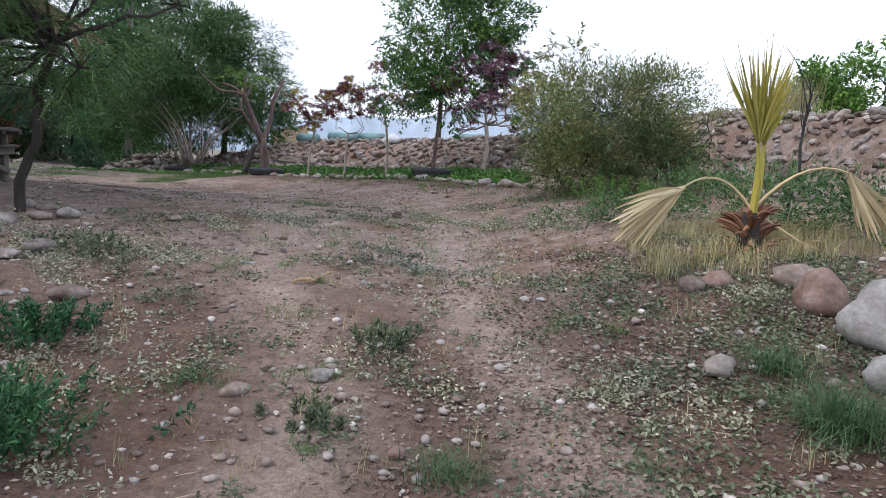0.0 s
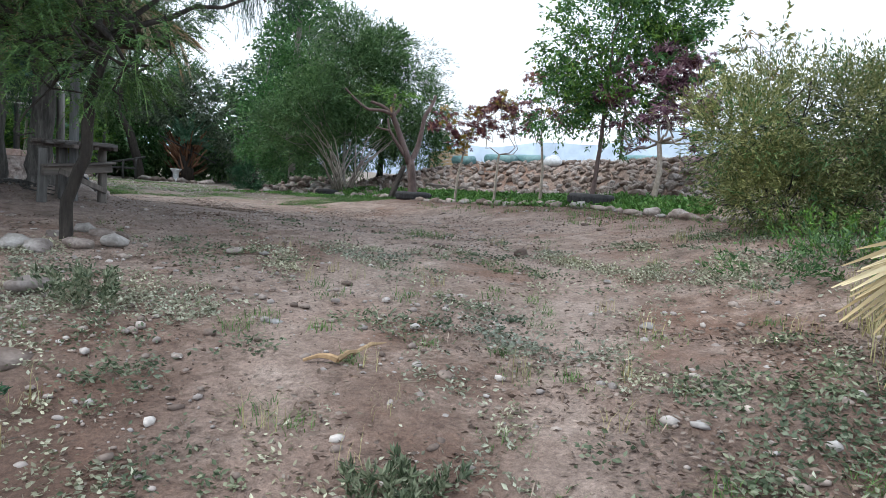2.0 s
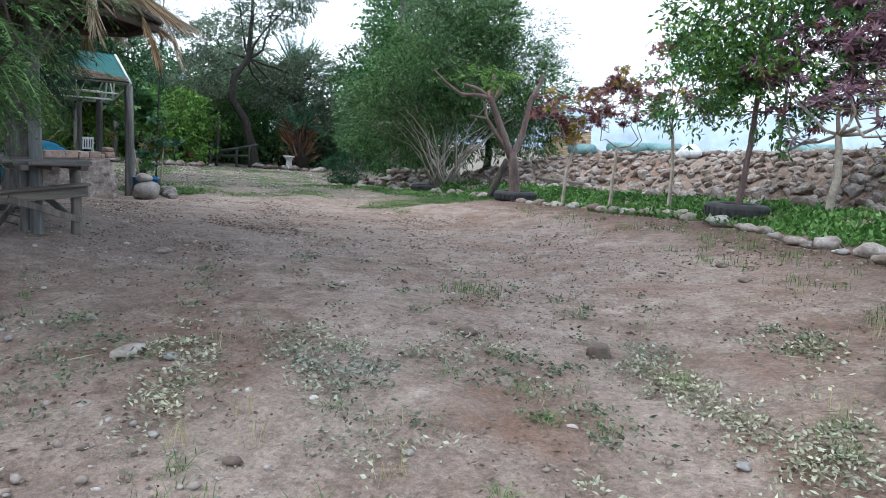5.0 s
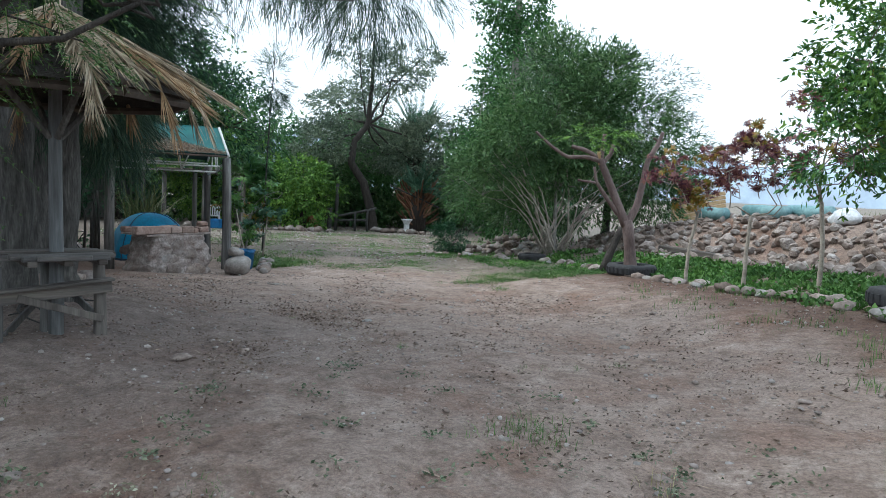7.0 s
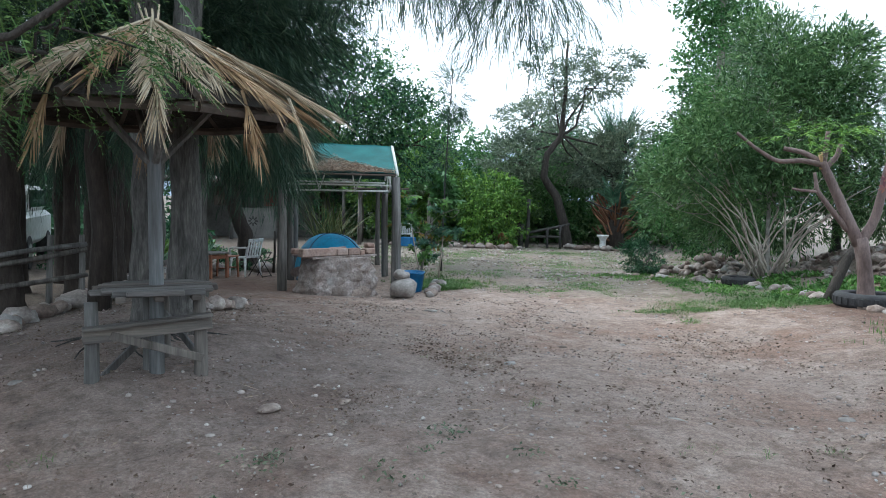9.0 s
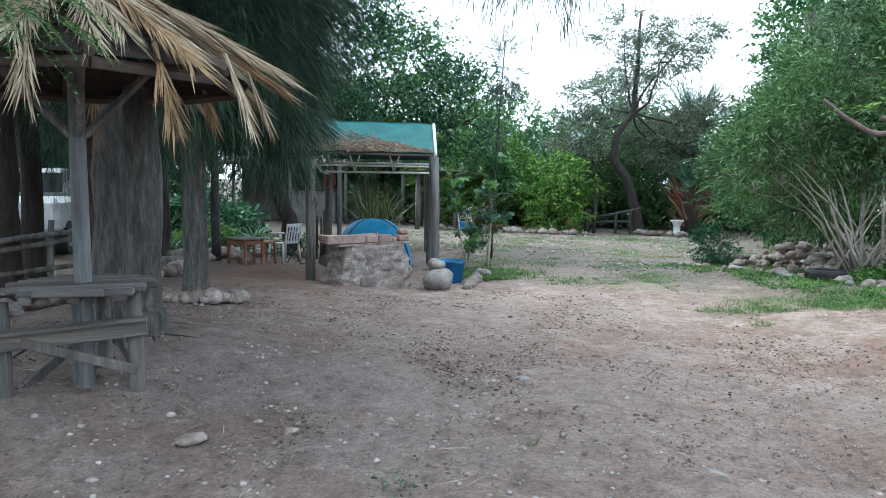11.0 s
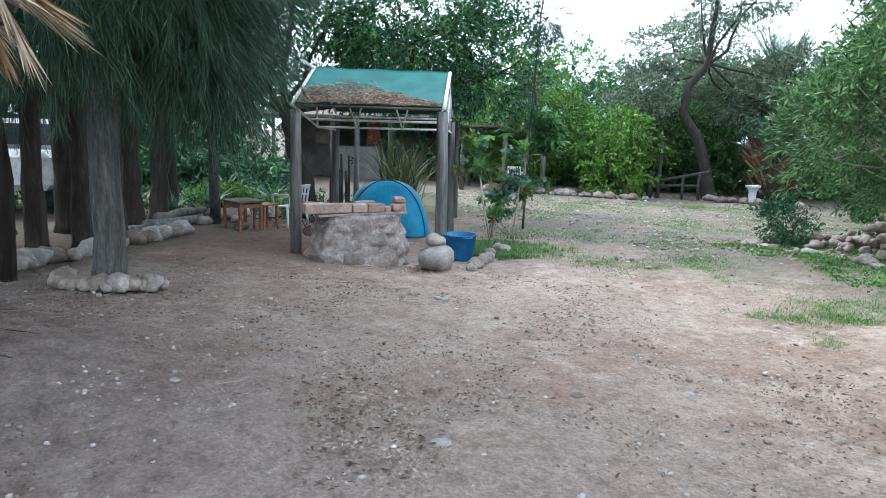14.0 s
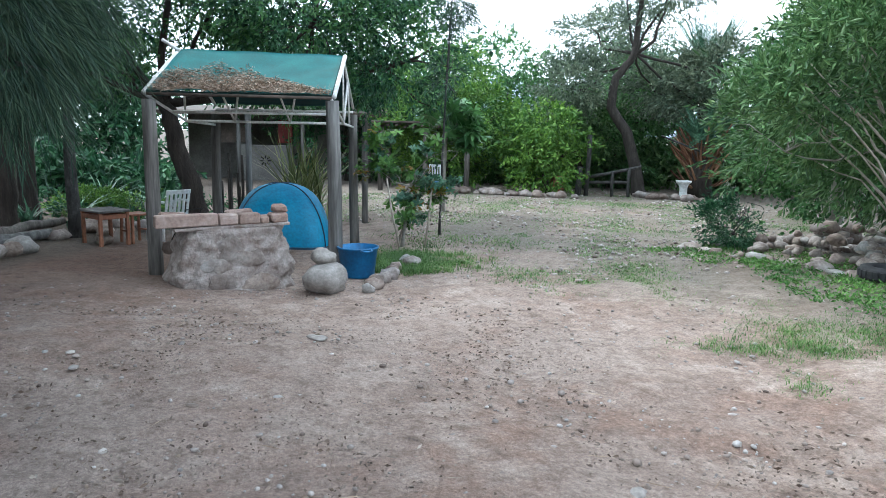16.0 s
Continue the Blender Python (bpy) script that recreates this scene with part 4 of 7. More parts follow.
casuarina((-7.62, 9.58), [(0, 0, -0.1, 0.2), (0.0, 0, 0.5, 0.16), (-0.05, 0, 2.2, 0.148), (-0.1, 0, 4.2, 0.15), (-0.1, 0, 7, 0.1)],
          [(-1.2, -0.5, 4.6, 1.8, 1.6, 1.4), (0.3, 1.0, 4.9, 1.6, 1.8, 1.2), (0.2, -1.5, 4.5, 1.5, 1.5, 1.3), (0, 0, 7, 2.0, 2.0, 1.8), (-2.0, 0.4, 3.6, 1.0, 0.9, 1.2)], 3200, 41, "grey_bark", limb=0.07)
casuarina((-7.05, 9.74), [(0.04, 0, -0.1, 0.19), (0.02, 0, 0.5, 0.145), (0.08, 0.02, 2.2, 0.125), (0.1, 0.1, 4.2, 0.13), (0.2, 0.2, 7, 0.08)],
          [(0.4, 2.2, 4.25, 1.2, 1.4, 0.8), (0.9, 3.4, 3.95, 0.8, 1.1, 0.6), (1.6, 1.8, 4.8, 1.4, 1.4, 0.9), (0.2, 0.5, 6.6, 1.8, 2.0, 1.4)], 2600, 42, "grey_bark", limb=0.06)
casuarina((-9.45, 10.62), [(0, 0, -0.1, 0.17), (0, 0, 0.4, 0.142), (0.02, 0, 2.0, 0.13), (0, 0, 4.5, 0.1), (0, 0, 7, 0.06)],
          [(-0.6, 1.25, 2.5, 0.35, 0.3, 0.6), (-0.2, 1.1, 2.2, 0.45, 0.4, 0.6), (-0.65, 1.0, 2.9, 0.6, 0.6, 1.0), (-1.15, 1.5, 3.1, 0.5, 0.45, 0.95), (0.0, 0.7, 2.7, 0.7, 0.6, 0.85), (0.5, 0.5, 3.5, 1.1, 0.95, 1.1), (-0.9, 0.2, 3.2, 1.2, 1.0, 1.0), (0.2, 0.2, 5.0, 1.6, 1.5, 1.4), (-1.4, 0.6, 4.2, 1.2, 1.1, 1.3), (0.8, -0.3, 3.0, 0.9, 0.8, 0.9)], 6200, 43, "grey_bark", gaps=-0.1, limb=0.05)
for k, (x, y, r) in enumerate(((-11.1, 8.7, 0.16), (-12.6, 9.7, 0.12), (-12.9, 10.25, 0.13), (-14.1, 10.6, 0.17), (-13.4, 9.0, 0.15), (-14.9, 9.9, 0.14), (-15.6, 10.9, 0.16), (-11.6, 7.3, 0.15), (-12.6, 6.2, 0.17), (-10.2, 6.6, 0.16), (-16.9, 11.4, 0.15), (-17.8, 10.9, 0.17), (-18.7, 11.7, 0.16))):
    rg = np.random.default_rng(60 + k)
    casuarina((x, y), [(0, 0, -0.1, r * 1.25), (rg.normal(0, 0.05), 0, 1.2, r), (rg.normal(0, 0.12), 0, 3, r * 0.9), (0, 0, 6.5, r * 0.5)],
              [(rg.normal(0, 0.3), rg.normal(0, 0.3), (3.4 if x > -12 else 2.75) + rg.uniform(0, 0.5), 1.3, 1.3, 1.0), (rg.normal(0, 0.4), rg.normal(0, 0.4), 5.2, 1.7, 1.7, 1.4)], 1000, 70 + k, "brown_bark", 3, -0.1, 10, 0.3, 0.05)

# dense casuarina tops added high over the yard's edge, unseen, to block sky light
rg = np.random.default_rng(46)
for k, (x, y) in enumerate(((-8.3, 8.2), (-10.2, 9.6), (-12.3, 8.2), (-9.3, 6.2), (-13.6, 10.4), (-7.2, 6.6))):
    P, D = in_blobs(rg, [(0, 0, 7.0, 2.1, 2.1, 1.5)], 620, -0.3, 0.2)
    tall = thing("casuarina_tree", pose(x, y, at(x, y) - 0.05), "added tall casuarina whose dense unseen top shades the yard", "tree", "casuarinas beside the yard")
    g = Geo()
    tube(g, bend((0, 0, 0), (0.1, 0, 7.4), (0.05, 0.05, 0), 8, 0.03, rg), np.linspace(0.15, 0.05, 8), 9)
    part("trunk", g, M["brown_bark"], tall, smooth=True)
    g = Geo()
    sprays(g, P, unit(D + DOWN * 0.3), rg, 12, 0.5, 0.34, 0.07, 0.6, 0.5)
    part("crown", g, M["l_needle"], tall)
# surface roots round the double trunk
roots = thing("surface_roots", pose(-7.2, 9.65, 0), "thin exposed roots on the mound round the trunks", "roots")
for k in range(26):
    a = rg.uniform(0, 6.3)
    ln = rg.uniform(0.4, 1.1)
    q = np.linspace(0.12, 1, 8)
    x, y = np.cos(a + 0.25 * np.sin(q * 4 + k)) * ln * q, np.sin(a + 0.25 * np.sin(q * 4 + k)) * ln * q
    g = Geo()
    tube(g, np.stack((x, y, ground_at(x - 7.2, y + 9.65) + 0.004), 1), np.linspace(0.022, 0.005, 8), 6)
    part("root", g, M["bark"], roots, smooth=True)

# tree with feathery hanging leaves beside the path
plant("pepper_tree", (-4.35, 7.3), 0, [(0, 0, -0.05, 0.058), (-0.02, 0, 0.35, 0.052), (0.14, 0.05, 0.8, 0.05), (0.12, 0.1, 1.3, 0.048), (0.28, 0.15, 1.8, 0.04)],
      [(0.5, 0.75, 2.95, 0.6, 0.6, 0.5), (0.1, 0.2, 3.2, 1.2, 1.1, 0.7), (-0.85, 1.1, 2.65, 0.85, 0.8, 0.5), (0.0, -0.7, 2.9, 1.1, 0.9, 0.8), (0.6, 0.2, 3.9, 1.2, 1.1, 0.6), (-1.1, 0.1, 2.6, 0.9, 0.9, 0.8), (-1.1, 0.6, 2.2, 0.45, 0.35, 0.35), (0.65, -0.1, 1.75, 0.75, 0.5, 0.6), (1.2, 1.0, 2.5, 0.32, 0.3, 0.25, 1.5), (-0.2, 0.0, 1.55, 0.6, 0.5, 0.6), (-0.9, -0.2, 1.8, 0.7, 0.6, 0.7)],
      ("l_pepper", "feather", 4000, 10, 0.27, 0.05, 0.011, 0.6), "dark-trunked pepper tree with feathery hanging leaves", "tree", bark="dark_bark", seed=45, each=5, gaps=-0.05, shell=0.25, limb=0.035)

# ---- trees at the back of the camp ----
plant("acacia_tree", (-20.35, 28.85), 54, [(0, 0, 0, 0.22), (-0.15, 0, 0.9, 0.19), (-0.5, 0, 2.0, 0.17), (-1.05, 0, 2.9, 0.15), (-0.95, 0, 3.7, 0.13), (-0.35, 0, 4.5, 0.11), (-0.3, 0, 6.0, 0.08), (-0.2, 0, 8.2, 0.04)],
      [(-2.2, 0.6, 3.7, 1.1, 1.1, 0.8), (0.8, 1.3, 3.6, 1.1, 0.9, 0.8), (2.0, 0.8, 3.3, 1.3, 1.2, 1.0), (2.4, 0.6, 4.2, 1.0, 1.0, 0.8), (-1.4, 0.9, 5.2, 1.2, 1.0, 0.7, 0.6), (0.5, 0, 6.6, 1.3, 1.1, 0.8, 0.6), (-0.8, 0, 7.6, 1.2, 1.0, 0.7, 0.5), (1.6, 0, 7.3, 1.0, 0.9, 0.5, 0.5)],
      ("l_grey", "spray", 4200, 8, 0.45, 0.15, 0.045, 0.7, 0.15), "grey-green acacia with a sinuous dark trunk", "tree", bark="dark_bark", seed=51, each=6, gaps=0.05, limb=0.07, fork=5)


def frond_palm(xy, height, fronds, length, seed, label, dead=24, r=0.25):
    ob = thing("date_palm", pose(*xy, at(*xy) - 0.05), label, "palm")
    rng = np.random.default_rng(seed)
    g1 = Geo()
    tube(g1, [(0, 0, 0), (0, 0, height * 0.5), (0, 0, height)], (r * 1.3, r, r * 0.9), 12)
    part("trunk", g1, M["brown_bark"], ob, smooth=True)
    g2 = Geo()
    for q in range(dead):
        a, h = rng.uniform(0, 6.3), rng.uniform(0.3, height)
        o = np.array((math.cos(a), math.sin(a), 0))
        b0 = o * r + np.array((0, 0, h))
        tube(g2, bend(b0, b0 + o * rng.uniform(0.3, 0.7) + np.array((0, 0, rng.uniform(0.3, 0.9))), (0, 0, -0.05), 4), (0.05, 0.04, 0.03, 0.02), 4)
    part("leaf_base", g2, M["l_stub"], ob, "rust-brown cut leaf bases")
    g3 = Geo()
    for q in range(fronds):
        a, up = rng.uniform(0, 6.3), rng.uniform(0.1, 1.3)
        d = unit((math.cos(a) * math.cos(up), math.sin(a) * math.cos(up), math.sin(up)))
        t = np.linspace(0, 1, 34)[:, None]
        ln = length * rng.uniform(0.8, 1.1)
        rib = np.array((0, 0, height)) + d * ln * t + DOWN * 0.32 * ln * t * t * (1.2 - math.sin(up))
        tube(g3, rib[::6], np.linspace(0.02, 0.005, len(rib[::6])), 4, False)
        side = unit(np.cross(d, (0, 0, 1.0)))
        for s in (-1, 1):
            dd = unit(d * 0.9 + side * s + np.array((0, 0, 0.3)) + rng.normal(0, 0.08, rib.shape))
            leaf_quads(g3, rib[3:], dd[3:], 0.42 * (1.15 - t[3:, 0]), 0.03, rng, 0.1)
    part("fronds", g3, M["l_palm"], ob)
    return ob


frond_palm((-20.9, 32.3), 4.1, 60, 2.7, 52, "date palm with blue-green fronds and rusty leaf bases")
frond_palm((-19.0, 30.1), 1.75, 26, 1.5, 53, "low palm with rust-brown leaf stubs", 70, 0.32)
BIG = [(-3.0, 0, 3.9, 1.5, 1.6, 1.1), (-1.6, 0, 4.6, 1.8, 1.8, 1.4), (0.5, 0.5, 5.2, 2.0, 1.9, 1.5), (2.4, 0, 4.4, 1.7, 1.7, 1.4), (3.8, 0.5, 3.6, 1.5, 1.5, 1.2), (0.3, 0, 7.0, 2.4, 2.2, 1.6), (-1.5, 1, 3.2, 1.4, 1.3, 0.7), (1.2, 1.5, 3.2, 1.3, 1.2, 0.8)]
plant("shade_tree", (-17.9, 14.5), 61, [(0.1, 0, 0, 0.24), (0, 0, 0.8, 0.2), (-0.25, 0, 1.6, 0.18), (-0.45, 0, 2.4, 0.16)], BIG,
      [("l_dark", "spray", 4600, 8, 0.4, 0.125, 0.052, 0.8, 0.25), ("l_poplar", "spray", 4800, 8, 0.4, 0.11, 0.045, 0.8, 0.25)], "broad dark-green shade tree behind the canopy", "tree", bark="brown_bark", seed=54, each=8, limb=0.1)
for k, (x, y, w, h, lm, n) in enumerate(((-24.5, 24.0, 2.0, 4.6, "l_bright", 2600), (-26.5, 27.5, 2.4, 5.6, "l_poplar", 2600), (-23.4, 30.5, 2.0, 5.2, "l_poplar", 2400), (-28.5, 22.0, 2.4, 6.0, "l_dark", 2600),
                                          (-17.4, 33.5, 2.3, 5.8, "l_grey", 2400), (-14.0, 31.5, 2.6, 7.4, "l_dark", 2800), (-12.6, 28.0, 2.2, 6.6, "l_willow", 2600), (-26.0, 33.5, 2.6, 7.4, "l_grey", 2200),
                                          (-21.5, 26.0, 1.3, 2.7, "l_bright", 1500), (-23.2, 28.6, 1.4, 3.4, "l_willow", 1500))):
    rg = np.random.default_rng(80 + k)
    bl = [(rg.normal(0, 0.2), 0, h * 0.28, w * 0.8, w * 0.7, h * 0.24), (-w * 0.45, 0, h * 0.5, w * 0.65, w * 0.7, h * 0.22), (w * 0.45, 0, h * 0.55, w * 0.65, w * 0.7, h * 0.2), (rg.normal(0, 0.3), 0, h * 0.8, w * 0.7, w * 0.7, h * 0.22)]
    plant("background_tree", (x, y), 54, [(0, 0, 0, 0.12), (rg.normal(0, 0.1), 0, h * 0.2, 0.1), (rg.normal(0, 0.2), 0, h * 0.45, 0.08)], bl,
          (lm, "spray", int(n * 0.72), 7, 0.45, 0.17, 0.07, 0.8, 0.25), {"l_bright": "light-green leafy tree at the back of the camp", "l_poplar": "mid-green leafy tree at the back of the camp", "l_dark": "dark-green tree closing the camp", "l_grey": "grey-green tree at the back of the camp", "l_willow": "narrow-leaved green tree by the grass"}[lm], "tree", "trees at the back", "brown_bark", 90 + k, 4, gaps=0.0)

# fig sapling with stakes, whip and large-leaved tree beside the canopy
plant("fig_tree", (-13.55, 16.95), 61, [(0, 0, 0, 0.03), (0.06, 0, 0.5, 0.026), (0.12, 0, 1.0, 0.022)],
      [(-0.45, 0, 1.35, 0.4, 0.4, 0.35), (0.2, 0, 1.2, 0.45, 0.4, 0.4), (0.55, 0, 0.95, 0.45, 0.35, 0.4), (0.1, 0, 0.7, 0.4, 0.35, 0.3), (-0.35, 0, 1.75, 0.4, 0.3, 0.3), (0.5, 0, 1.6, 0.35, 0.3, 0.3)],
      [("l_cover", "palmate", 260, 0.14, 5, 0.7, 0.5), ("l_palm", "palmate", 200, 0.13, 5, 0.7, 0.5), ("l_gold", "palmate", 30, 0.15, 5, 0.7, 0.45)], "young fig tree with large lobed leaves", "tree", bark="pale_bark", seed=55, each=5, gaps=-0.4, shell=0.1, limb=0.014)
for k, (u, v, a) in enumerate(((-0.35, 0.1, 0.25), (0.25, -0.15, -0.22), (0.4, 0.2, 0.12))):
    g = Geo()
    tube(g, [(0, 0, -0.05), (a * 0.6, 0.02, 0.55), (a, 0.05, 1.1)], (0.02, 0.018, 0.014), 6)
    single("stake", g, M["cream_bark"], pose(-13.55 + u, 16.95 + v, at(-13.55 + u, 16.95 + v), 0, 0, 61), "pale wooden stake supporting the fig", "stake", "stakes round the fig", smooth=True)
plant("papaya_tree", (-17.6, 20.0), 61, [(0, 0, 0, 0.05), (0.0, 0, 1.0, 0.045), (0.05, 0, 1.9, 0.04)], [(0, 0, 2.2, 0.75, 0.7, 0.5), (0.4, 0, 1.8, 0.5, 0.5, 0.4)],
      ("l_poplar", "palmate", 170, 0.33, 7, 0.5, 0.36), "small tree with very large lobed green leaves", "tree", bark="pale_bark", seed=56, each=4, gaps=-0.4, shell=0.2, limb=0.02)
plant("casuarina_sapling", (-14.2, 18.0), 61, [(0, 0, 0, 0.022), (0.05, 0, 1.8, 0.018), (0.12, 0, 3.4, 0.013), (0.22, 0, 4.9, 0.006)],
      [(0.1, 0, 3.0, 0.25, 0.25, 0.8, 0.3), (0.2, 0, 4.3, 0.25, 0.25, 0.7)], ("l_needle", "spray", 170, 12, 0.3, 0.25, 0.01, 0.4, 0.1), "thin casuarina whip with wispy needles", "sapling", seed=57, each=9, shell=0.1, limb=0.012)
plant("round_shrub", (-10.6, 21.2), 54, [(0, 0, 0, 0.03), (0, 0, 0.3, 0.025)], [(0, 0, 0.5, 0.45, 0.4, 0.42), (0.15, 0, 0.75, 0.3, 0.3, 0.25)],
      ("l_dark", "spray", 520, 8, 0.18, 0.08, 0.02, 0.6, 0.0), "small rounded dark-green shrub by the stones", "shrub", seed=58, each=6, limb=0.012)
plant("low_hedge", (-19.5, 13.3), 61, [(0, 0, 0, 0.03), (0, 0, 0.2, 0.025)], [(-0.6, 0, 0.3, 0.6, 0.5, 0.28), (0.5, 0, 0.32, 0.7, 0.5, 0.28)], ("l_bright", "spray", 900, 8, 0.15, 0.07, 0.03, 0.7, 0.0), "low clipped green hedge", "hedge", seed=59, each=3, limb=0.012)


# ---- woods that close the place ----
rg = np.random.default_rng(95)
# the needle undergrowth is made 6 m tall to block sky light
for k, (name, lm, r0, r1, a0, a1, z1, n, lab) in enumerate((("far_woods", "l_dark", 24, 30, 96, 158, 5.5, 3400, "dark woods behind the camp"), ("far_woods", "l_poplar", 31, 36, 30, 74, 4.8, 2400, "green woods behind the camp"),
                                                            ("far_woods", "l_dark", 34, 39, 30, 150, 7.0, 4200, "tall dark woods behind the camp"), ("far_woods", "l_dark", 27, 32, 80, 104, 6.2, 3200, "dense dark woods behind the house"), ("undergrowth", "l_needle", 15.6, 19, 97, 152, 6.0, 5200, "tall dark foliage behind the trees, also blocking sky light"), ("undergrowth", "l_dark", 23, 26, 77, 94, 1.1, 900, "green shrubs in front of the house"), ("bed_plants", "l_dark", 16.6, 22.5, 72, 97, 0.3, 700, "low plants in the bed behind the table"),
                                                            ("undergrowth", "l_willow", 29.5, 31.5, 36, 66, 2.2, 1500, "green undergrowth at the far lawn"))):
    a = np.radians(rg.uniform(a0, a1, n))
    r = rg.uniform(r0, r1, n)
    x, y = -1.0 - r * np.sin(a), 10.0 + r * np.cos(a)
    top = z1 * (0.72 + 0.28 * wavy(a * 22, r * 0.3, 1.0, k))
    z = rg.uniform(0, 1, n) ** 0.8 * top
    g = Geo()
    leaf_l = (0.3 if r0 > 22 else 0.18) if z1 > 0.8 else 0.11
    sprays(g, np.stack((x, y, ground_at(x, y) + z), 1), unit(rg.normal(0, 1, (n, 3)) + np.array((0, 0, 0.3))), rg, 9, 0.6 if z1 > 0.8 else 0.2, leaf_l, leaf_l * 0.4, 0.8, 0.25)
    single(name, g, M[lm], pose(0, 0, 0), lab, "woods", kind="stuff")


# ---- the thatched table ----
TX, TY = -6.06, 9.24
TZ = at(TX, TY)
shade = thing("thatched_table", pose(TX, TY, -0.01, 0, 0, 79), "round rustic table under a palm-thatch umbrella on a post", "table")
rg = np.random.default_rng(101)
g = Geo()
tube(g, [(0, 0, -0.1), (0.005, 0, 0.7), (0, 0.005, 1.4), (0, 0, 2.1), (0, 0, 2.74)], (0.06, 0.056, 0.053, 0.052, 0.04), 10)
part("post", g, M["blue_wood"], shade, "weathered bluish-grey post", True)
TR = 0.44
for k in range(10):
    y0 = -0.396 + k * 0.088
    half = math.sqrt(max(TR ** 2 - y0 ** 2, 0.03))
    g = Geo()
    block(g, (half * 2 * rg.uniform(0.96, 1.04), 0.082, 0.042), (rg.normal(0, 0.012), y0, 0.745 + rg.normal(0, 0.004)), (0, 0, rg.normal(0, 0.7)), 0.007, 0.003, rg)
    part("plank", g, M["plank"], shade)
for k in range(3):
    g = Geo()
    block(g, (0.07, 0.8, 0.045), (-0.26 + 0.26 * k, 0.0, 0.705), (0, 0, 0), 0.006)
    part("batten", g, M["plank"], shade)
for (u, v, top) in ((-0.46, -0.1, 0.66), (0.31, -0.1, 0.7), (-0.05, 0.12, 0.7), (0.07, 0.34, 0.7)):
    g = Geo()
    tube(g, bend((u * 1.03, v, -0.12), (u, v, top), (0.01, 0, 0), 5), (0.058, 0.055, 0.052, 0.05, 0.048), 9)
    part("leg", g, M["grey_wood"], shade, smooth=True)
g = Geo()
block(g, (0.92, 0.04, 0.1), (-0.06, -0.175, 0.44), (0, -4, 1), 0.006)
block(g, (0.92, 0.12, 0.026), (-0.06, -0.2, 0.505), (0, -4, 1), 0.005)
part("bench", g, M["bench_wood"], shade, "board nailed across two legs")
for a, c in (((-0.33, -0.2, 0.42), (0.33, -0.17, 0.19)), ((0.3, -0.05, 0.2), (0.08, 0.3, 0.5)), ((-0.42, 0.05, 0.02), (-0.1, 0.3, 0.28))):
    g = Geo()
    a, c = np.array(a), np.array(c)
    d = c - a
    ln = float(np.linalg.norm(d))
    block(g, (ln, 0.024, 0.062), tuple((a + c) / 2), (0, -math.degrees(math.asin(d[2] / ln)), math.degrees(math.atan2(d[1], d[0]))), 0.004)
    part("brace", g, M["grey_wood"], shade)
EAVE, APEX, RAD = 2.1, 2.74, 1.1
for k in range(8):
    a = k * math.pi / 4 + 0.2
    o = np.array((math.cos(a), math.sin(a), 0))
    g = Geo()
    tube(g, bend((0, 0, APEX - 0.02), o * RAD + np.array((0, 0, EAVE)), (0, 0, -0.02), 4), (0.03, 0.032, 0.034, 0.034), 6)
    part("rafter", g, M["dark_wood"], shade)
for k in range(8):
    a0, a1 = k * math.pi / 4 + 0.2, (k + 1) * math.pi / 4 + 0.2
    for q, zz, rr_ in ((0.95, EAVE - 0.05, 0.036), (0.6, EAVE + 0.17, 0.02)):
        g = Geo()
        tube(g, [(math.cos(a0) * RAD * q, math.sin(a0) * RAD * q, zz), (math.cos(a1) * RAD * q, math.sin(a1) * RAD * q, zz)], rr_, 6)
        part("purlin", g, M["dark_wood"], shade)
for k in range(4):
    a = k * math.pi / 2 + 0.2
    o = np.array((math.cos(a), math.sin(a), 0))
    g = Geo()
    tube(g, [o * 0.04 + np.array((0, 0, 1.72)), o * 0.56 + np.array((0, 0, EAVE + 0.18))], 0.03, 6)
    part("brace", g, M["grey_wood"], shade)
# dark lining under the leaves, its near-black colour standing in for shade
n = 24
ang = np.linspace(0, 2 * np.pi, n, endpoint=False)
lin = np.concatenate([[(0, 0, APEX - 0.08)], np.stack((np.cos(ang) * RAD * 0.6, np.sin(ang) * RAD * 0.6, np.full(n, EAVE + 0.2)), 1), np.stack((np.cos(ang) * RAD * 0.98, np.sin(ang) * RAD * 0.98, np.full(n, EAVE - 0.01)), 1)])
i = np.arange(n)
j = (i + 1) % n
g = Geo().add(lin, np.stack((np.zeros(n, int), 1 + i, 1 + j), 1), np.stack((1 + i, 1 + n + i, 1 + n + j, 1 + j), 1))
part("lining", g, M["thatch_shade"], shade, "sheet coloured near black for the shade under the thatch")


def palm_leaf(geo, rng, root, d, length, droop, L=0.42, w=0.0075, pairs=60):
    t = np.linspace(0, 1, pairs)[:, None]
    d = unit(d)
    rib = np.array(root) + d * length * t + DOWN * droop * length * t ** 2.5
    tube(geo, rib[::5], np.linspace(0.012, 0.004, len(rib[::5])), 4, False)
    side = unit(np.cross(d, (0, 0, 1.0)))
    tan = unit(np.gradient(rib, axis=0))
    for s in (-1, 1):
        dd = tan * 1.0 + side * s * 0.24 + rng.normal(0, 0.07, rib.shape) + DOWN * 0.1
        leaf_quads(geo, rib[2:], dd[2:], L * (1.15 - 0.4 * t[2:, 0]), w * 1.5, rng, 0.1)


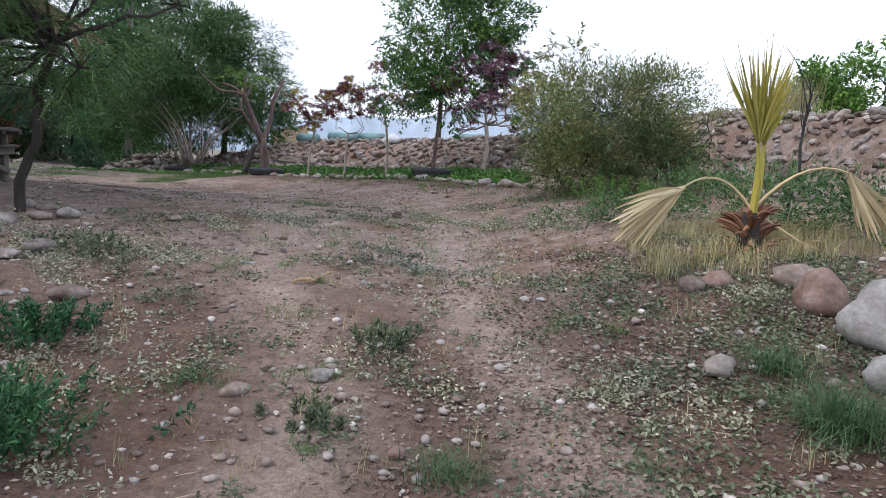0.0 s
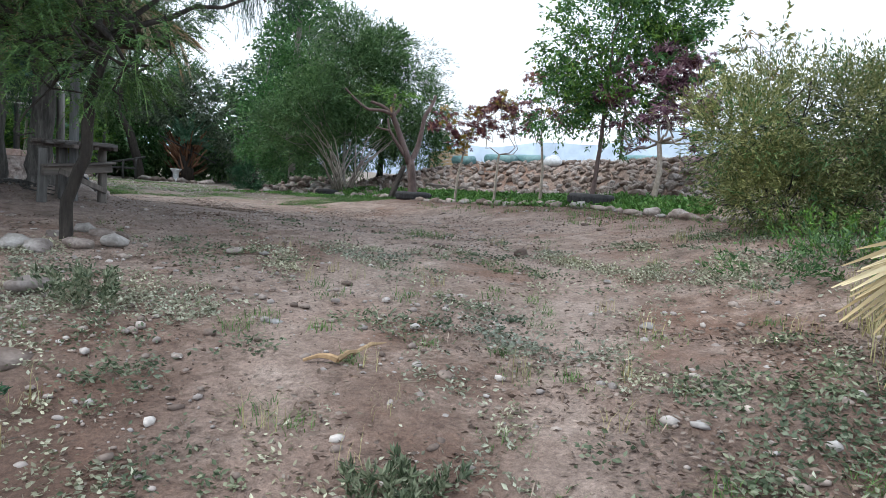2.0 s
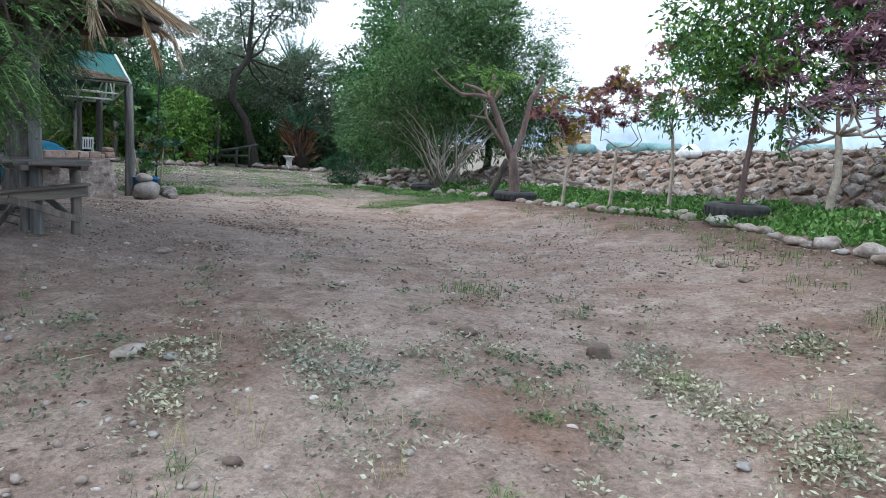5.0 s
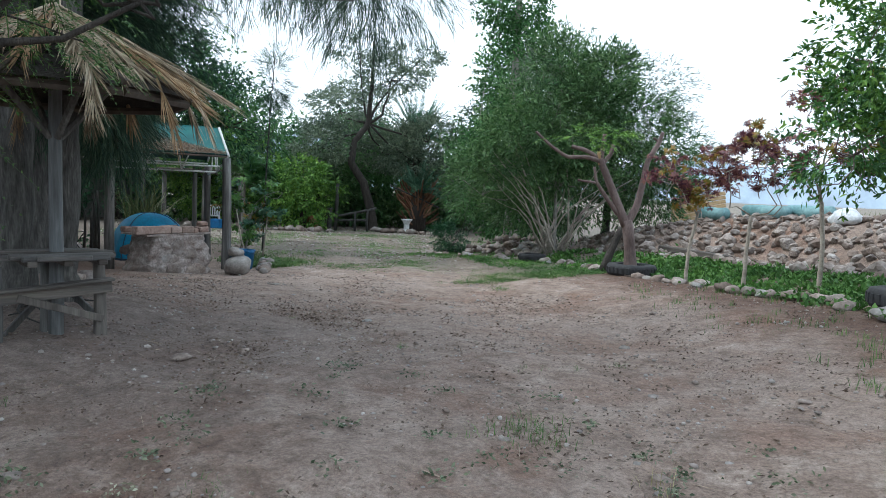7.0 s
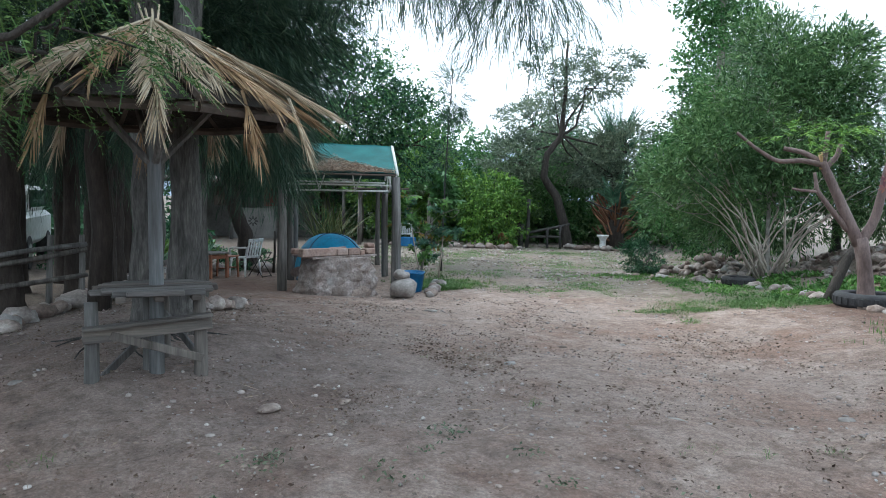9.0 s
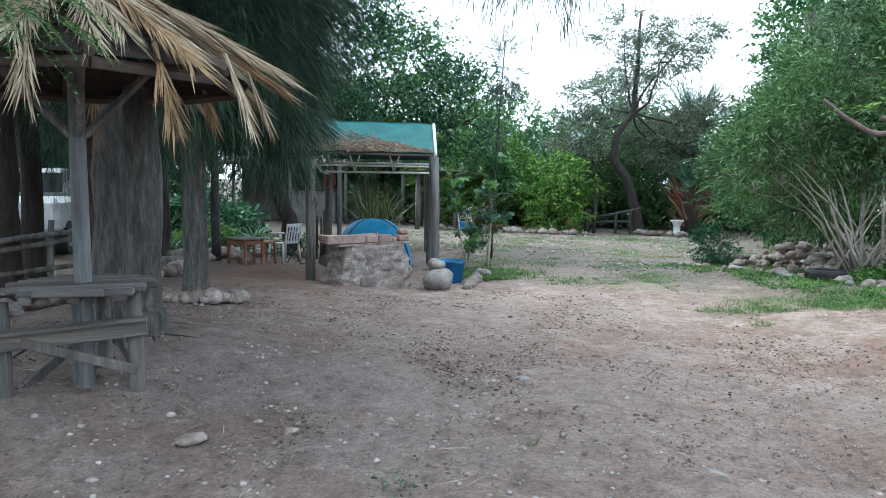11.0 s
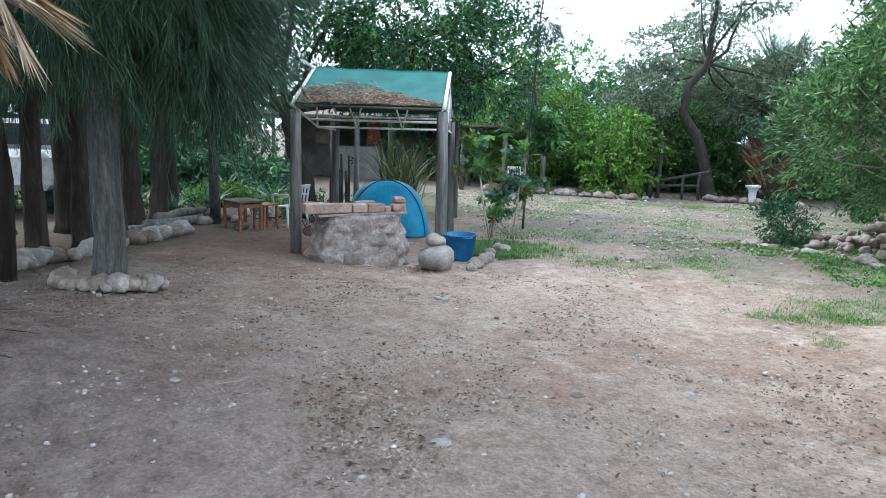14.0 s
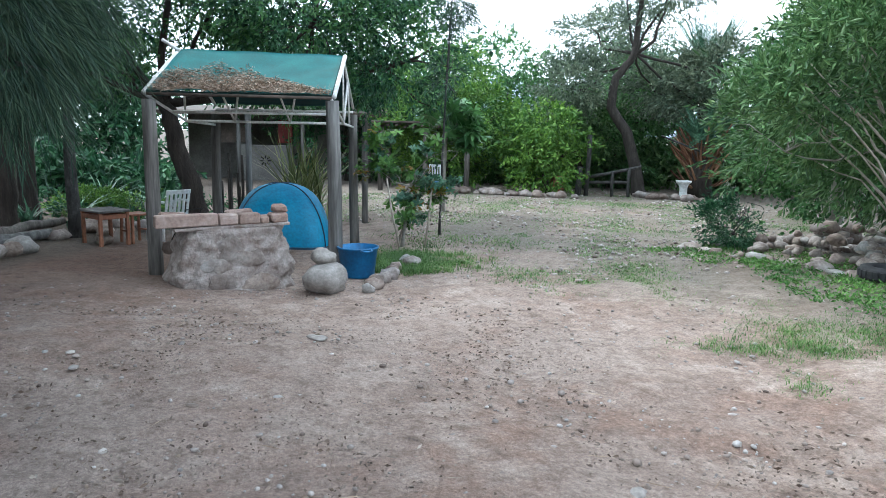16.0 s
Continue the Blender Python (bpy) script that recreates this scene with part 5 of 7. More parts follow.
for k in range(36):
    a = k * 2 * math.pi / 36 + rg.normal(0, 0.07)
    o = np.array((math.cos(a), math.sin(a), 0))
    low = k % 3 == 0
    g = Geo()
    root = np.array((0, 0, APEX + 0.05 + rg.normal(0, 0.015))) + o * (0.03 if not low else 0.5) + (np.array((0, 0, -0.22)) if low else 0)
    d = o * 1.0 + np.array((0, 0, -0.5 + rg.normal(0, 0.03)))
    palm_leaf(g, rg, root, d, rg.uniform(0.98, 1.13) if not low else rg.uniform(0.72, 0.9), 0.02 + rg.uniform(0, 0.07))
    part("thatch_leaf", g, M["thatch"] if k % 5 else M["thatch_brown"], shade)
for k in range(11):
    a = k * 2 * math.pi / 11 + rg.normal(0, 0.1)
    o = np.array((math.cos(a), math.sin(a), 0))
    g = Geo()
    palm_leaf(g, rg, o * rg.uniform(0.95, 1.15) + np.array((0, 0, EAVE + 0.1)), o * 0.45 + np.array((0, 0, -1.0)), rg.uniform(0.25, 0.42), 0.1, 0.3, 0.0075, 22)
    part("thatch_fringe", g, M["thatch_brown"] if k % 2 else M["thatch"], shade)
g = Geo()
for k in range(4):
    tube(g, [(0.02 * k - 0.03, 0, APEX - 0.05), (0.05 * k - 0.1, 0.02, APEX + rg.uniform(0.12, 0.24))], 0.008, 4)
part("finial", g, M["thatch"], shade)

# ---- canopy with posts, shade cloth and white trusses ----
FL, FR = np.array((-12.35, 13.07)), np.array((-11.75, 15.1))
BK = np.array((-2.45, 1.28))
can = thing("shade_canopy", pose(0, 0, 0), "open canopy of grey posts with white trusses and green cloth", "canopy")
POST_TOP = 1.86


def xyz(p, z):
    return np.array((p[0], p[1], z))


for p, r, top in ((FL, 0.085, POST_TOP - 0.03), (FR, 0.09, POST_TOP), (FR + BK, 0.075, POST_TOP - 0.1), (FL + BK, 0.075, POST_TOP - 0.08), (FR + BK * 1.9, 0.06, POST_TOP - 0.05), (FL + BK * 1.75, 0.06, POST_TOP - 0.05)):
    g = Geo()
    lean = rg.normal(0, 0.02, 2)
    tube(g, bend(xyz(p + lean, at(*p) - 0.2), xyz(p, top), rg.normal(0, 0.012, 3), 7), np.linspace(r * 1.05, r * 0.92, 7), 12)
    part("post", g, M["grey_wood"], can, smooth=True)
RIDGE = 2.5
E1, E2, R1, R2 = FL - BK * 0.02, FR - BK * 0.02, FL + BK * 0.46, FR + BK * 0.46
B1, B2 = FL + BK, FR + BK
zf, zb = POST_TOP + 0.04, POST_TOP + 0.0


def pipe(a, c, r, mat_name="white_paint", name="pipe"):
    gg = Geo()
    tube(gg, [a, (np.asarray(a) + np.asarray(c)) / 2, c], r, 8)
    return part(name, gg, M[mat_name], can, smooth=True)


ext = (E1 - E2) / np.linalg.norm(E1 - E2)
pipe(xyz(E1 + ext * 0.03, zf), xyz(R1 + ext * 0.03, RIDGE + 0.02), 0.03)
pipe(xyz(E2 - ext * 0.03, zf), xyz(R2 - ext * 0.03, RIDGE + 0.02), 0.03)
pipe(xyz(R1 - BK * 0.04, RIDGE), xyz(R1 + ext * 0.22 - BK * 0.02, RIDGE + 0.14), 0.022)
for q in (0.0, 1.0):
    e, r, bb = E1 + (E2 - E1) * q, R1 + (R2 - R1) * q, B1 + (B2 - B1) * q
    pipe(xyz(r, RIDGE), xyz(bb, zb), 0.022)
    pipe(xyz(e, zf - 0.03), xyz(e + BK * 0.5, zf - 0.3), 0.018)
    pipe(xyz(e + BK * 0.5, zf - 0.3), xyz(bb, zb - 0.3), 0.018)
    for f0, f1 in ((0.5, 0.46), (0.5, 0.7), (0.8, 0.7)) if q else ((0.5, 0.46),):
        top = RIDGE if f1 < 0.5 else RIDGE + (zb - RIDGE) * (f1 - 0.46) / 0.54
        pipe(xyz(e + BK * f0, zf - 0.3), xyz(e + BK * f1, top), 0.016)
for q in (0.3, 0.65):
    e = E1 + (E2 - E1) * q
    pipe(xyz(e + BK * 0.5, zf - 0.3), xyz(e + BK * 0.36 - (E2 - E1) * 0.04, zf + 0.1), 0.014)
    pipe(xyz(e + BK * 0.5, zf - 0.3), xyz(e + BK * 0.36 + (E2 - E1) * 0.07, zf + 0.1), 0.014)
pipe(xyz(E1, zf - 0.01), xyz(E2, zf - 0.01), 0.02, "dark_wood")
pipe(xyz(R1, RIDGE - 0.02), xyz(R2, RIDGE - 0.02), 0.022, "tube_paint")
pipe(xyz(E1 + BK * 0.5, zf - 0.3), xyz(E2 + BK * 0.5, zf - 0.3), 0.018)
pipe(xyz(E1 + BK * 0.3, zf - 0.19), xyz(E2 + BK * 0.3, zf - 0.19), 0.018)
pipe(xyz(B1, zb - 0.06), xyz(B2, zb - 0.06), 0.018)


def sheet(a, c, d, e, nu, nv, sag, name, mat_name, label, thick=0.006):
    """A slack cloth between four corners, with thickness."""
    a, c, d, e = (np.asarray(p, float) for p in (a, c, d, e))
    u, v = np.meshgrid(np.linspace(0, 1, nu), np.linspace(0, 1, nv))
    P = (a * (1 - u)[..., None] + c * u[..., None]) * (1 - v)[..., None] + (e * (1 - u)[..., None] + d * u[..., None]) * v[..., None]
    P[..., 2] -= sag * (4 * u * (1 - u)) * (4 * v * (1 - v)) + 0.006 * np.sin(u * 17 + 3 * np.sin(v * 5)) + 0.012 * (v < 0.01) * np.sin(u * 21)
    idm = np.arange(nu * nv).reshape(nv, nu)
    q = np.stack((idm[:-1, :-1], idm[:-1, 1:], idm[1:, 1:], idm[1:, :-1]), -1).reshape(-1, 4)
    low = P.copy()
    low[..., 2] -= thick
    rim = np.concatenate((idm[0, :], idm[1:, -1], idm[-1, -2::-1], idm[-2:0:-1, 0]))
    r2 = np.roll(rim, -1)
    N = nu * nv
    gg = Geo().add(np.concatenate((P.reshape(-1, 3), low.reshape(-1, 3))), q, q[:, ::-1] + N, np.stack((rim, r2, r2 + N, rim + N), 1))
    part(name, gg, M[mat_name], can, label, True)
    return P


roof = sheet(xyz(E1, zf + 0.035), xyz(E2, zf + 0.035), xyz(R2, RIDGE + 0.035), xyz(R1, RIDGE + 0.035), 30, 18, 0.06, "shade_cloth", "cloth", "green shade cloth, slack and littered")
sheet(xyz(R1, RIDGE + 0.03), xyz(R2, RIDGE + 0.03), xyz(B2, zb + 0.03), xyz(B1, zb + 0.03), 24, 14, 0.05, "rear_cloth", "cloth_dark", "darker shade cloth on the rear slope")
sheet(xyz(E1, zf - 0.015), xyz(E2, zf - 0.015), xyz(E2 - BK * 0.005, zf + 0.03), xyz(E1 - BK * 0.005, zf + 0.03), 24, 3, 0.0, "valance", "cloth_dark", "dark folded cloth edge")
rg = np.random.default_rng(111)
g = Geo()
uu, vv = rg.uniform(0.02, 0.98, 17000), np.abs(rg.normal(0, 0.34, 17000))
keep = (vv < 0.36 + 0.34 * np.exp(-((uu - 0.33) / 0.24) ** 2) * (1 + 0.3 * np.sin(uu * 30)) - 0.28 * ease((uu - 0.62) / 0.35)) & (vv < 0.8) & (rg.uniform(0, 1, 17000) < 0.7)
uu, vv = uu[keep], vv[keep]
iu, iv = np.clip((uu * 29).astype(int), 0, 28), np.clip((vv * 17).astype(int), 0, 16)
fu, fv = (uu * 29 - iu)[:, None], (vv * 17 - iv)[:, None]
P = (roof[iv, iu] * (1 - fu) + roof[iv, iu + 1] * fu) * (1 - fv) + (roof[iv + 1, iu] * (1 - fu) + roof[iv + 1, iu + 1] * fu) * fv
P[:, 2] += rg.uniform(0.003, 0.02, len(P))
d = rg.normal(0, 1, P.shape) * np.array((1, 1, 0.25))
leaf_quads(g, P, d, 0.075, 0.009, rg, 0.0)
single("fallen_needle_litter", g, M["straw"], pose(0, 0, 0), "brown fallen needles lying on the shade cloth", "litter", kind="stuff")

# ---- stone grill, stacked boulders, bucket, tent ----
GL, GR = np.array((-11.25, 13.15)), np.array((-11.2, 14.42))
gd = unit(GR - GL)
gyaw = math.degrees(math.atan2(gd[1], gd[0]))
gc = (GL + GR) / 2 + np.array((-0.4, -0.02))
grill = thing("stone_grill", pose(gc[0], gc[1], at(*gc) - 0.06, 0, 0, gyaw + 2), "rough stone-and-mortar grill with a brick top", "grill")
rg = np.random.default_rng(121)
g = Geo()
nu, nv = 72, 34
a = np.linspace(0, 2 * np.pi, nu, endpoint=False)
rows = []
for q in np.linspace(0, 1, nv):
    sx, sy = 0.68 - 0.13 * q - 0.04 * q * q, 0.5 - 0.08 * q
    p = 5
    ux = np.sign(np.cos(a)) * np.abs(np.cos(a)) ** (2 / p) * sx
    uy = np.sign(np.sin(a)) * np.abs(np.sin(a)) ** (2 / p) * sy
    ring = np.stack((ux + 0.03 * q, uy, np.full(nu, q * 0.74)), 1)
    k = np.array([noise.noise(Vector(v) * 4.5) * 0.05 + noise.noise(Vector(v) * 9) * 0.06 + noise.noise(Vector(v) * 19) * 0.03 + abs(noise.noise(Vector(v) * 7 + Vector((5, 5, 5)))) * 0.04 for v in ring])
    o = unit(ring * np.array((1, 1, 0)))
    rows.append(ring + o * k[:, None])
idm = np.arange(nu * nv).reshape(nv, nu)
q = np.stack((idm[:-1], np.roll(idm[:-1], -1, 1), np.roll(idm[1:], -1, 1), idm[1:]), -1).reshape(-1, 4)
g.add(np.concatenate(rows), q, idm[-1][None, :], idm[0][None, ::-1])
part("base", g, M["masonry"], grill, "pale rough mortar over river stones", True)
for k in range(12):
    sa, q = rg.uniform(-0.52, 0.5), rg.uniform(0.05, 0.9)
    vs, fs = ROCKS[k % 9]
    s = rg.uniform(0.11, 0.22)
    side = -1 if k % 3 else (1 if k % 2 else 0)
    m = np.array(pose(0, 0, 0, *rg.uniform(0, 360, 3)))[:3, :3]
    v = (vs * np.array((1, 0.85, 0.8))) @ m.T * s
    if side:
        c = np.array((sa, side * (0.515 - 0.08 * q), q * 0.68))
    else:
        c = np.array(((-1) ** k * (0.65 - 0.16 * q), rg.uniform(-0.3, 0.3), q * 0.68))
    part("stone", Geo().add(v * np.array((1.1, 0.2, 0.75)) + c, fs), M["stone"], grill, smooth=False)
g = Geo()
block(g, (1.26, 0.86, 0.035), (-0.02, 0.02, 0.755), (0, -1, 0), 0.008)
part("slab", g, M["masonry"], grill, "thin stone slab")
xx = -0.84
for w, h in ((0.66, 0.13), (0.22, 0.12), (0.24, 0.12), (0.1, 0.08)):
    g = Geo()
    block(g, (w - 0.015, 0.17, h), (xx + w / 2, -0.32, 0.775 + h / 2), (0, -1, rg.normal(0, 1.5)), 0.012, 0.004, rg)
    part("brick", g, M["fired_brick"], grill)
    xx += w
for px, py, pz, sz in ((0.5, -0.3, 0.83, (0.2, 0.2, 0.11)), (0.52, -0.28, 0.935, (0.16, 0.18, 0.09)), (0.3, -0.2, 0.82, (0.14, 0.1, 0.08)), (-0.55, 0.3, 0.82, (0.3, 0.15, 0.09)), (0.2, 0.3, 0.82, (0.3, 0.15, 0.09))):
    g = Geo()
    block(g, sz, (px, py, pz), (0, 0, rg.normal(0, 8)), 0.02, 0.008, rg)
    part("brick", g, M["fired_brick"], grill)


def stone(name, xy, size, k, kind, label, turn=0.0, group="", lift=0.0, z=None, category="stone", fine=False):
    """One loose stone; size = half-extents."""
    vs, fs = FINE_ROCKS[k % 5] if fine else ROCKS[k % 9]
    zz = (at(*xy) if z is None else z) + size[2] * 0.62 + lift
    return single(name, Geo().add(vs * np.array(size), fs), M[kind], pose(xy[0], xy[1], zz, 0, 0, turn), label, category, group, smooth=True)


BX, BY = -10.72, 14.61
stone("boulder", (BX, BY), (0.235, 0.255, 0.205), 0, "white_stone", "large rounded pale boulder with another on top", 30, "stacked boulders", fine=True)
stone("boulder", (BX - 0.02, BY + 0.0), (0.14, 0.15, 0.1), 3, "white_stone", "rounded stone balanced on a boulder", 70, "stacked boulders", z=at(BX, BY) + 0.32, fine=True)
for k in range(13):
    rg = np.random.default_rng(130 + k)
    p = (BX + 0.25 - 0.13 * k + rg.normal(0, 0.05), BY + 0.35 + 0.12 * k + rg.normal(0, 0.06))
    s = rg.uniform(0.06, 0.12)
    stone("border_stone", p, (s * 1.2, s, s * 0.85), k, "white_stone" if k % 3 == 0 else "stone", "small rounded border stone beside the grass", rg.uniform(0, 360), "stones round the fig bed")
buck = thing("bucket", pose(-11.55, 15.35, at(-11.55, 15.35) - 0.01), "blue plastic tub standing by the post", "bucket")
n = 26
a = np.linspace(0, 2 * np.pi, n, endpoint=False)
prof = [(0.0, 0.0), (0.19, 0.0), (0.205, 0.02), (0.25, 0.36), (0.265, 0.365), (0.265, 0.385), (0.24, 0.385), (0.2, 0.05), (0.0, 0.04)]
v = np.array([[math.cos(t) * p, math.sin(t) * p, h] for p, h in prof for t in a])
idm = np.arange(n * len(prof)).reshape(len(prof), n)
part("tub", Geo().add(v, np.stack((idm[:-1], np.roll(idm[:-1], -1, 1), np.roll(idm[1:], -1, 1), idm[1:]), -1).reshape(-1, 4)), M["bucket"], buck, smooth=True)
for s in (-1, 1):
    g = Geo()
    tube(g, [(s * 0.262, -0.07, 0.37), (s * 0.3, -0.06, 0.36), (s * 0.31, 0, 0.355), (s * 0.3, 0.06, 0.36), (s * 0.262, 0.07, 0.37)], 0.014, 6)
    part("handle", g, M["bucket"], buck, smooth=True)

TC = (-14.95, 15.4)
tent = thing("tent", pose(TC[0], TC[1], at(*TC) - 0.01, 0, 0, 70), "small blue dome tent pitched under the canopy", "tent")
nu, nv = 48, 14
a = np.linspace(0, 2 * np.pi, nu, endpoint=False)
rows = []
for q in np.linspace(0, 1, nv):
    ph = q * math.pi / 2
    r = math.cos(ph) ** 0.8
    sq = 1.0 + 0.16 * (1 - q) * np.cos(4 * a + math.pi) + 0.018 * np.cos(8 * a)
    rows.append(np.stack((np.cos(a) * 0.86 * r * sq, np.sin(a) * 0.86 * r * sq, np.full(nu, 1.02 * math.sin(ph) ** 0.9)), 1))
idm = np.arange(nu * nv).reshape(nv, nu)
part("flysheet", Geo().add(np.concatenate(rows), np.stack((idm[:-1], np.roll(idm[:-1], -1, 1), np.roll(idm[1:], -1, 1), idm[1:]), -1).reshape(-1, 4)), M["tent"], tent, smooth=True)
g = Geo()
tube(g, np.concatenate((rows[0], rows[0][:1])) * 1.004 + np.array((0, 0, 0.03)), 0.03, 6, False)
part("groundsheet_edge", g, M["tent_dark"], tent)
for ph0 in (math.pi / 4, 3 * math.pi / 4):
    g = Geo()
    k0 = int(round(ph0 / (2 * np.pi) * nu))
    line = [rw[k0] * 1.006 for rw in rows] + [rw[(k0 + nu // 2) % nu] * 1.006 for rw in rows[::-1]]
    tube(g, np.array(line), 0.011, 5, False)
    part("pole_sleeve", g, M["tent_dark"], tent)
for k in range(6):
    g = Geo()
    ang = math.radians(-58 + 3.1 * k)
    block(g, (0.035, 0.012, 0.05), (math.cos(ang) * 0.84, math.sin(ang) * 0.84, 0.22), (0, 0, math.degrees(ang) + 90), 0.002)
    part("print_mark", g, M["tent_dark"], tent, "dark printed mark")

# ---- small furniture near the tent ----
stb = thing("wooden_side_table", pose(-15.35, 12.75, at(-15.35, 12.75), 0, 0, 22), "low reddish wooden table with a dusty top", "table")
g = Geo()
block(g, (0.62, 0.5, 0.035), (0, 0, 0.53), (0, 0, 0), 0.006)
part("tabletop", g, M["plank"], stb, "greyed dusty boards")
for sx in (-1, 1):
    for sy in (-1, 1):
        g = Geo()
        block(g, (0.05, 0.05, 0.515), (sx * 0.27, sy * 0.21, 0.255), (0, 0, 0), 0.005)
        part("leg", g, M["red_wood"], stb)
for sy in (-1, 1):
    g = Geo()
    block(g, (0.5, 0.03, 0.07), (0, sy * 0.21, 0.45), (0, 0, 0), 0.004)
    part("rail", g, M["red_wood"], stb)
for sx in (-1, 1):
    g = Geo()
    block(g, (0.03, 0.38, 0.07), (sx * 0.27, 0, 0.45), (0, 0, 0), 0.004)
    part("rail", g, M["red_wood"], stb)


nest = thing("wooden_stool", pose(-15.55, 13.2, at(-15.55, 13.2), 0, 0, 26), "small reddish wooden stool pushed beside the low table", "stool")
g = Geo()
block(g, (0.36, 0.36, 0.03), (0, 0, 0.46), (0, 0, 0), 0.006)
part("seat", g, M["red_wood"], nest)
for sx in (-1, 1):
    for sy in (-1, 1):
        g = Geo()
        block(g, (0.04, 0.04, 0.45), (sx * 0.15, sy * 0.15, 0.222), (sy * 2, -sx * 2, 0), 0.005)
        part("leg", g, M["red_wood"], nest)
for sy in (-1, 1):
    g = Geo()
    block(g, (0.28, 0.022, 0.03), (0, sy * 0.15, 0.2), (0, 0, 0), 0.004)
    part("rail", g, M["red_wood"], nest)


def plastic_chair(xy, yaw, label, z=None):
    ob = thing("plastic_chair", pose(xy[0], xy[1], at(*xy) if z is None else z, 0, 0, yaw), label, "chair", "plastic chairs")
    gg = Geo()
    block(gg, (0.46, 0.44, 0.025), (0, 0, 0.42), (2, 0, 0), 0.012)
    part("seat", gg, M["plastic"], ob)
    for sx in (-1, 1):
        for sy in (-1, 1):
            gg = Geo()
            tube(gg, [(sx * 0.25, sy * 0.24, 0), (sx * 0.22, sy * 0.2, 0.42)], (0.022, 0.028), 6)
            part("leg", gg, M["plastic"], ob, smooth=True)
        gg = Geo()
        tube(gg, [(sx * 0.235, -0.2, 0.4), (sx * 0.27, -0.21, 0.62), (sx * 0.28, -0.1, 0.65), (sx * 0.27, 0.12, 0.65), (sx * 0.22, 0.24, 0.66)], 0.022, 6)
        part("armrest", gg, M["plastic"], ob, smooth=True)
    for q in np.linspace(-0.2, 0.2, 6):
        gg = Geo()
        block(gg, (0.045, 0.018, 0.4), (q, 0.25 + 0.035, 0.63), (-13, 0, 0), 0.006)
        part("slat", gg, M["plastic"], ob)
    for w_, dy, dz in ((0.07, 0.33, 0.82), (0.05, 0.235, 0.45)):
        gg = Geo()
        block(gg, (0.46, 0.022, w_), (0, dy, dz), (-13, 0, 0), 0.01)
        part("back_rail", gg, M["plastic"], ob)
    return ob


plastic_chair((-15.95, 13.75), -65, "white plastic armchair beside the low table")
fold = thing("folding_stand", pose(-15.7, 14.0, at(-15.7, 14.0), 0, 0, 30), "thin dark folding metal stand", "stand")
for s in (-1, 1):
    for q in (-0.16, 0.16):
        g = Geo()
        tube(g, [(-0.2 * s, q, 0), (0.2 * s, q, 0.55)], 0.009, 5)
        part("leg", g, M["black_metal"], fold)
for z_, s in ((0.55, -1), (0.55, 1), (0.02, 1)):
    g = Geo()
    tube(g, [(0.2 * s, -0.16, z_), (0.2 * s, 0.16, z_)], 0.009, 5)
    part("rail", g, M["black_metal"], fold)

# ---- rail fence by the casuarinas ----
fence = thing("rail_fence", pose(0, 0, 0), "rustic fence of rough poles and two rails", "fence")
rg = np.random.default_rng(141)
FA, FB = np.array((-11.2, 9.55)), np.array((-10.2, 6.2))
for k, q in enumerate((0.0, 0.12, 0.5, 0.9)):
    p = FA + (FB - FA) * q
    g = Geo()
    tube(g, bend(xyz(p, at(*p) - 0.1), xyz(p + np.array((-0.06, 0.05)), at(*p) + 0.98), rg.normal(0, 0.01, 3), 5), np.linspace(0.045, 0.036, 5), 7)
    part("post", g, M["grey_wood"], fence, smooth=True)
for h0, h1 in ((0.85, 0.7), (0.42, 0.35), (0.78, 0.45)):
    g = Geo()
    tube(g, bend(xyz(FA - (FB - FA) * 0.03, at(*FA) + h0), xyz(FB, at(*FB) + h1), (0.02, 0, 0.01), 6, 0.008, rg), np.linspace(0.035, 0.042, 6), 7)
    part("rail", g, M["grey_wood"], fence, smooth=True)

# gate post and log by the low table
g = Geo()
tube(g, bend((0, 0, -0.1), (-0.08, 0, 2.3), (0.03, 0, 0), 6, 0.012, rg), np.linspace(0.11, 0.075, 6), 9)
single("rough_post", g, M["bark"], pose(-16.2, 12.35, at(-16.2, 12.35)), "rough bark-covered post by the border", "post", smooth=True)
for k, (a, c, r) in enumerate((((-14.9, 11.1), (-15.9, 12.0), 0.1), ((-14.4, 10.7), (-15.2, 11.5), 0.07), ((-15.3, 11.3), (-16.6, 12.2), 0.09))):
    g = Geo()
    pa = np.array((a[0], a[1], at(*a) + r * (1.0 if k < 2 else 2.2)))
    pc = np.array((c[0], c[1], at(*c) + r * (1.2 if k < 2 else 2.6)))
    tube(g, bend(pa, pc, rg.normal(0, 0.03, 3), 8, 0.012, rg), np.linspace(r * 1.1, r * 0.7, 8), 8)
    single("log", g, M["grey_wood"], pose(0, 0, 0), "weathered grey log lying along the border", "log", "logs by the border", smooth=True)

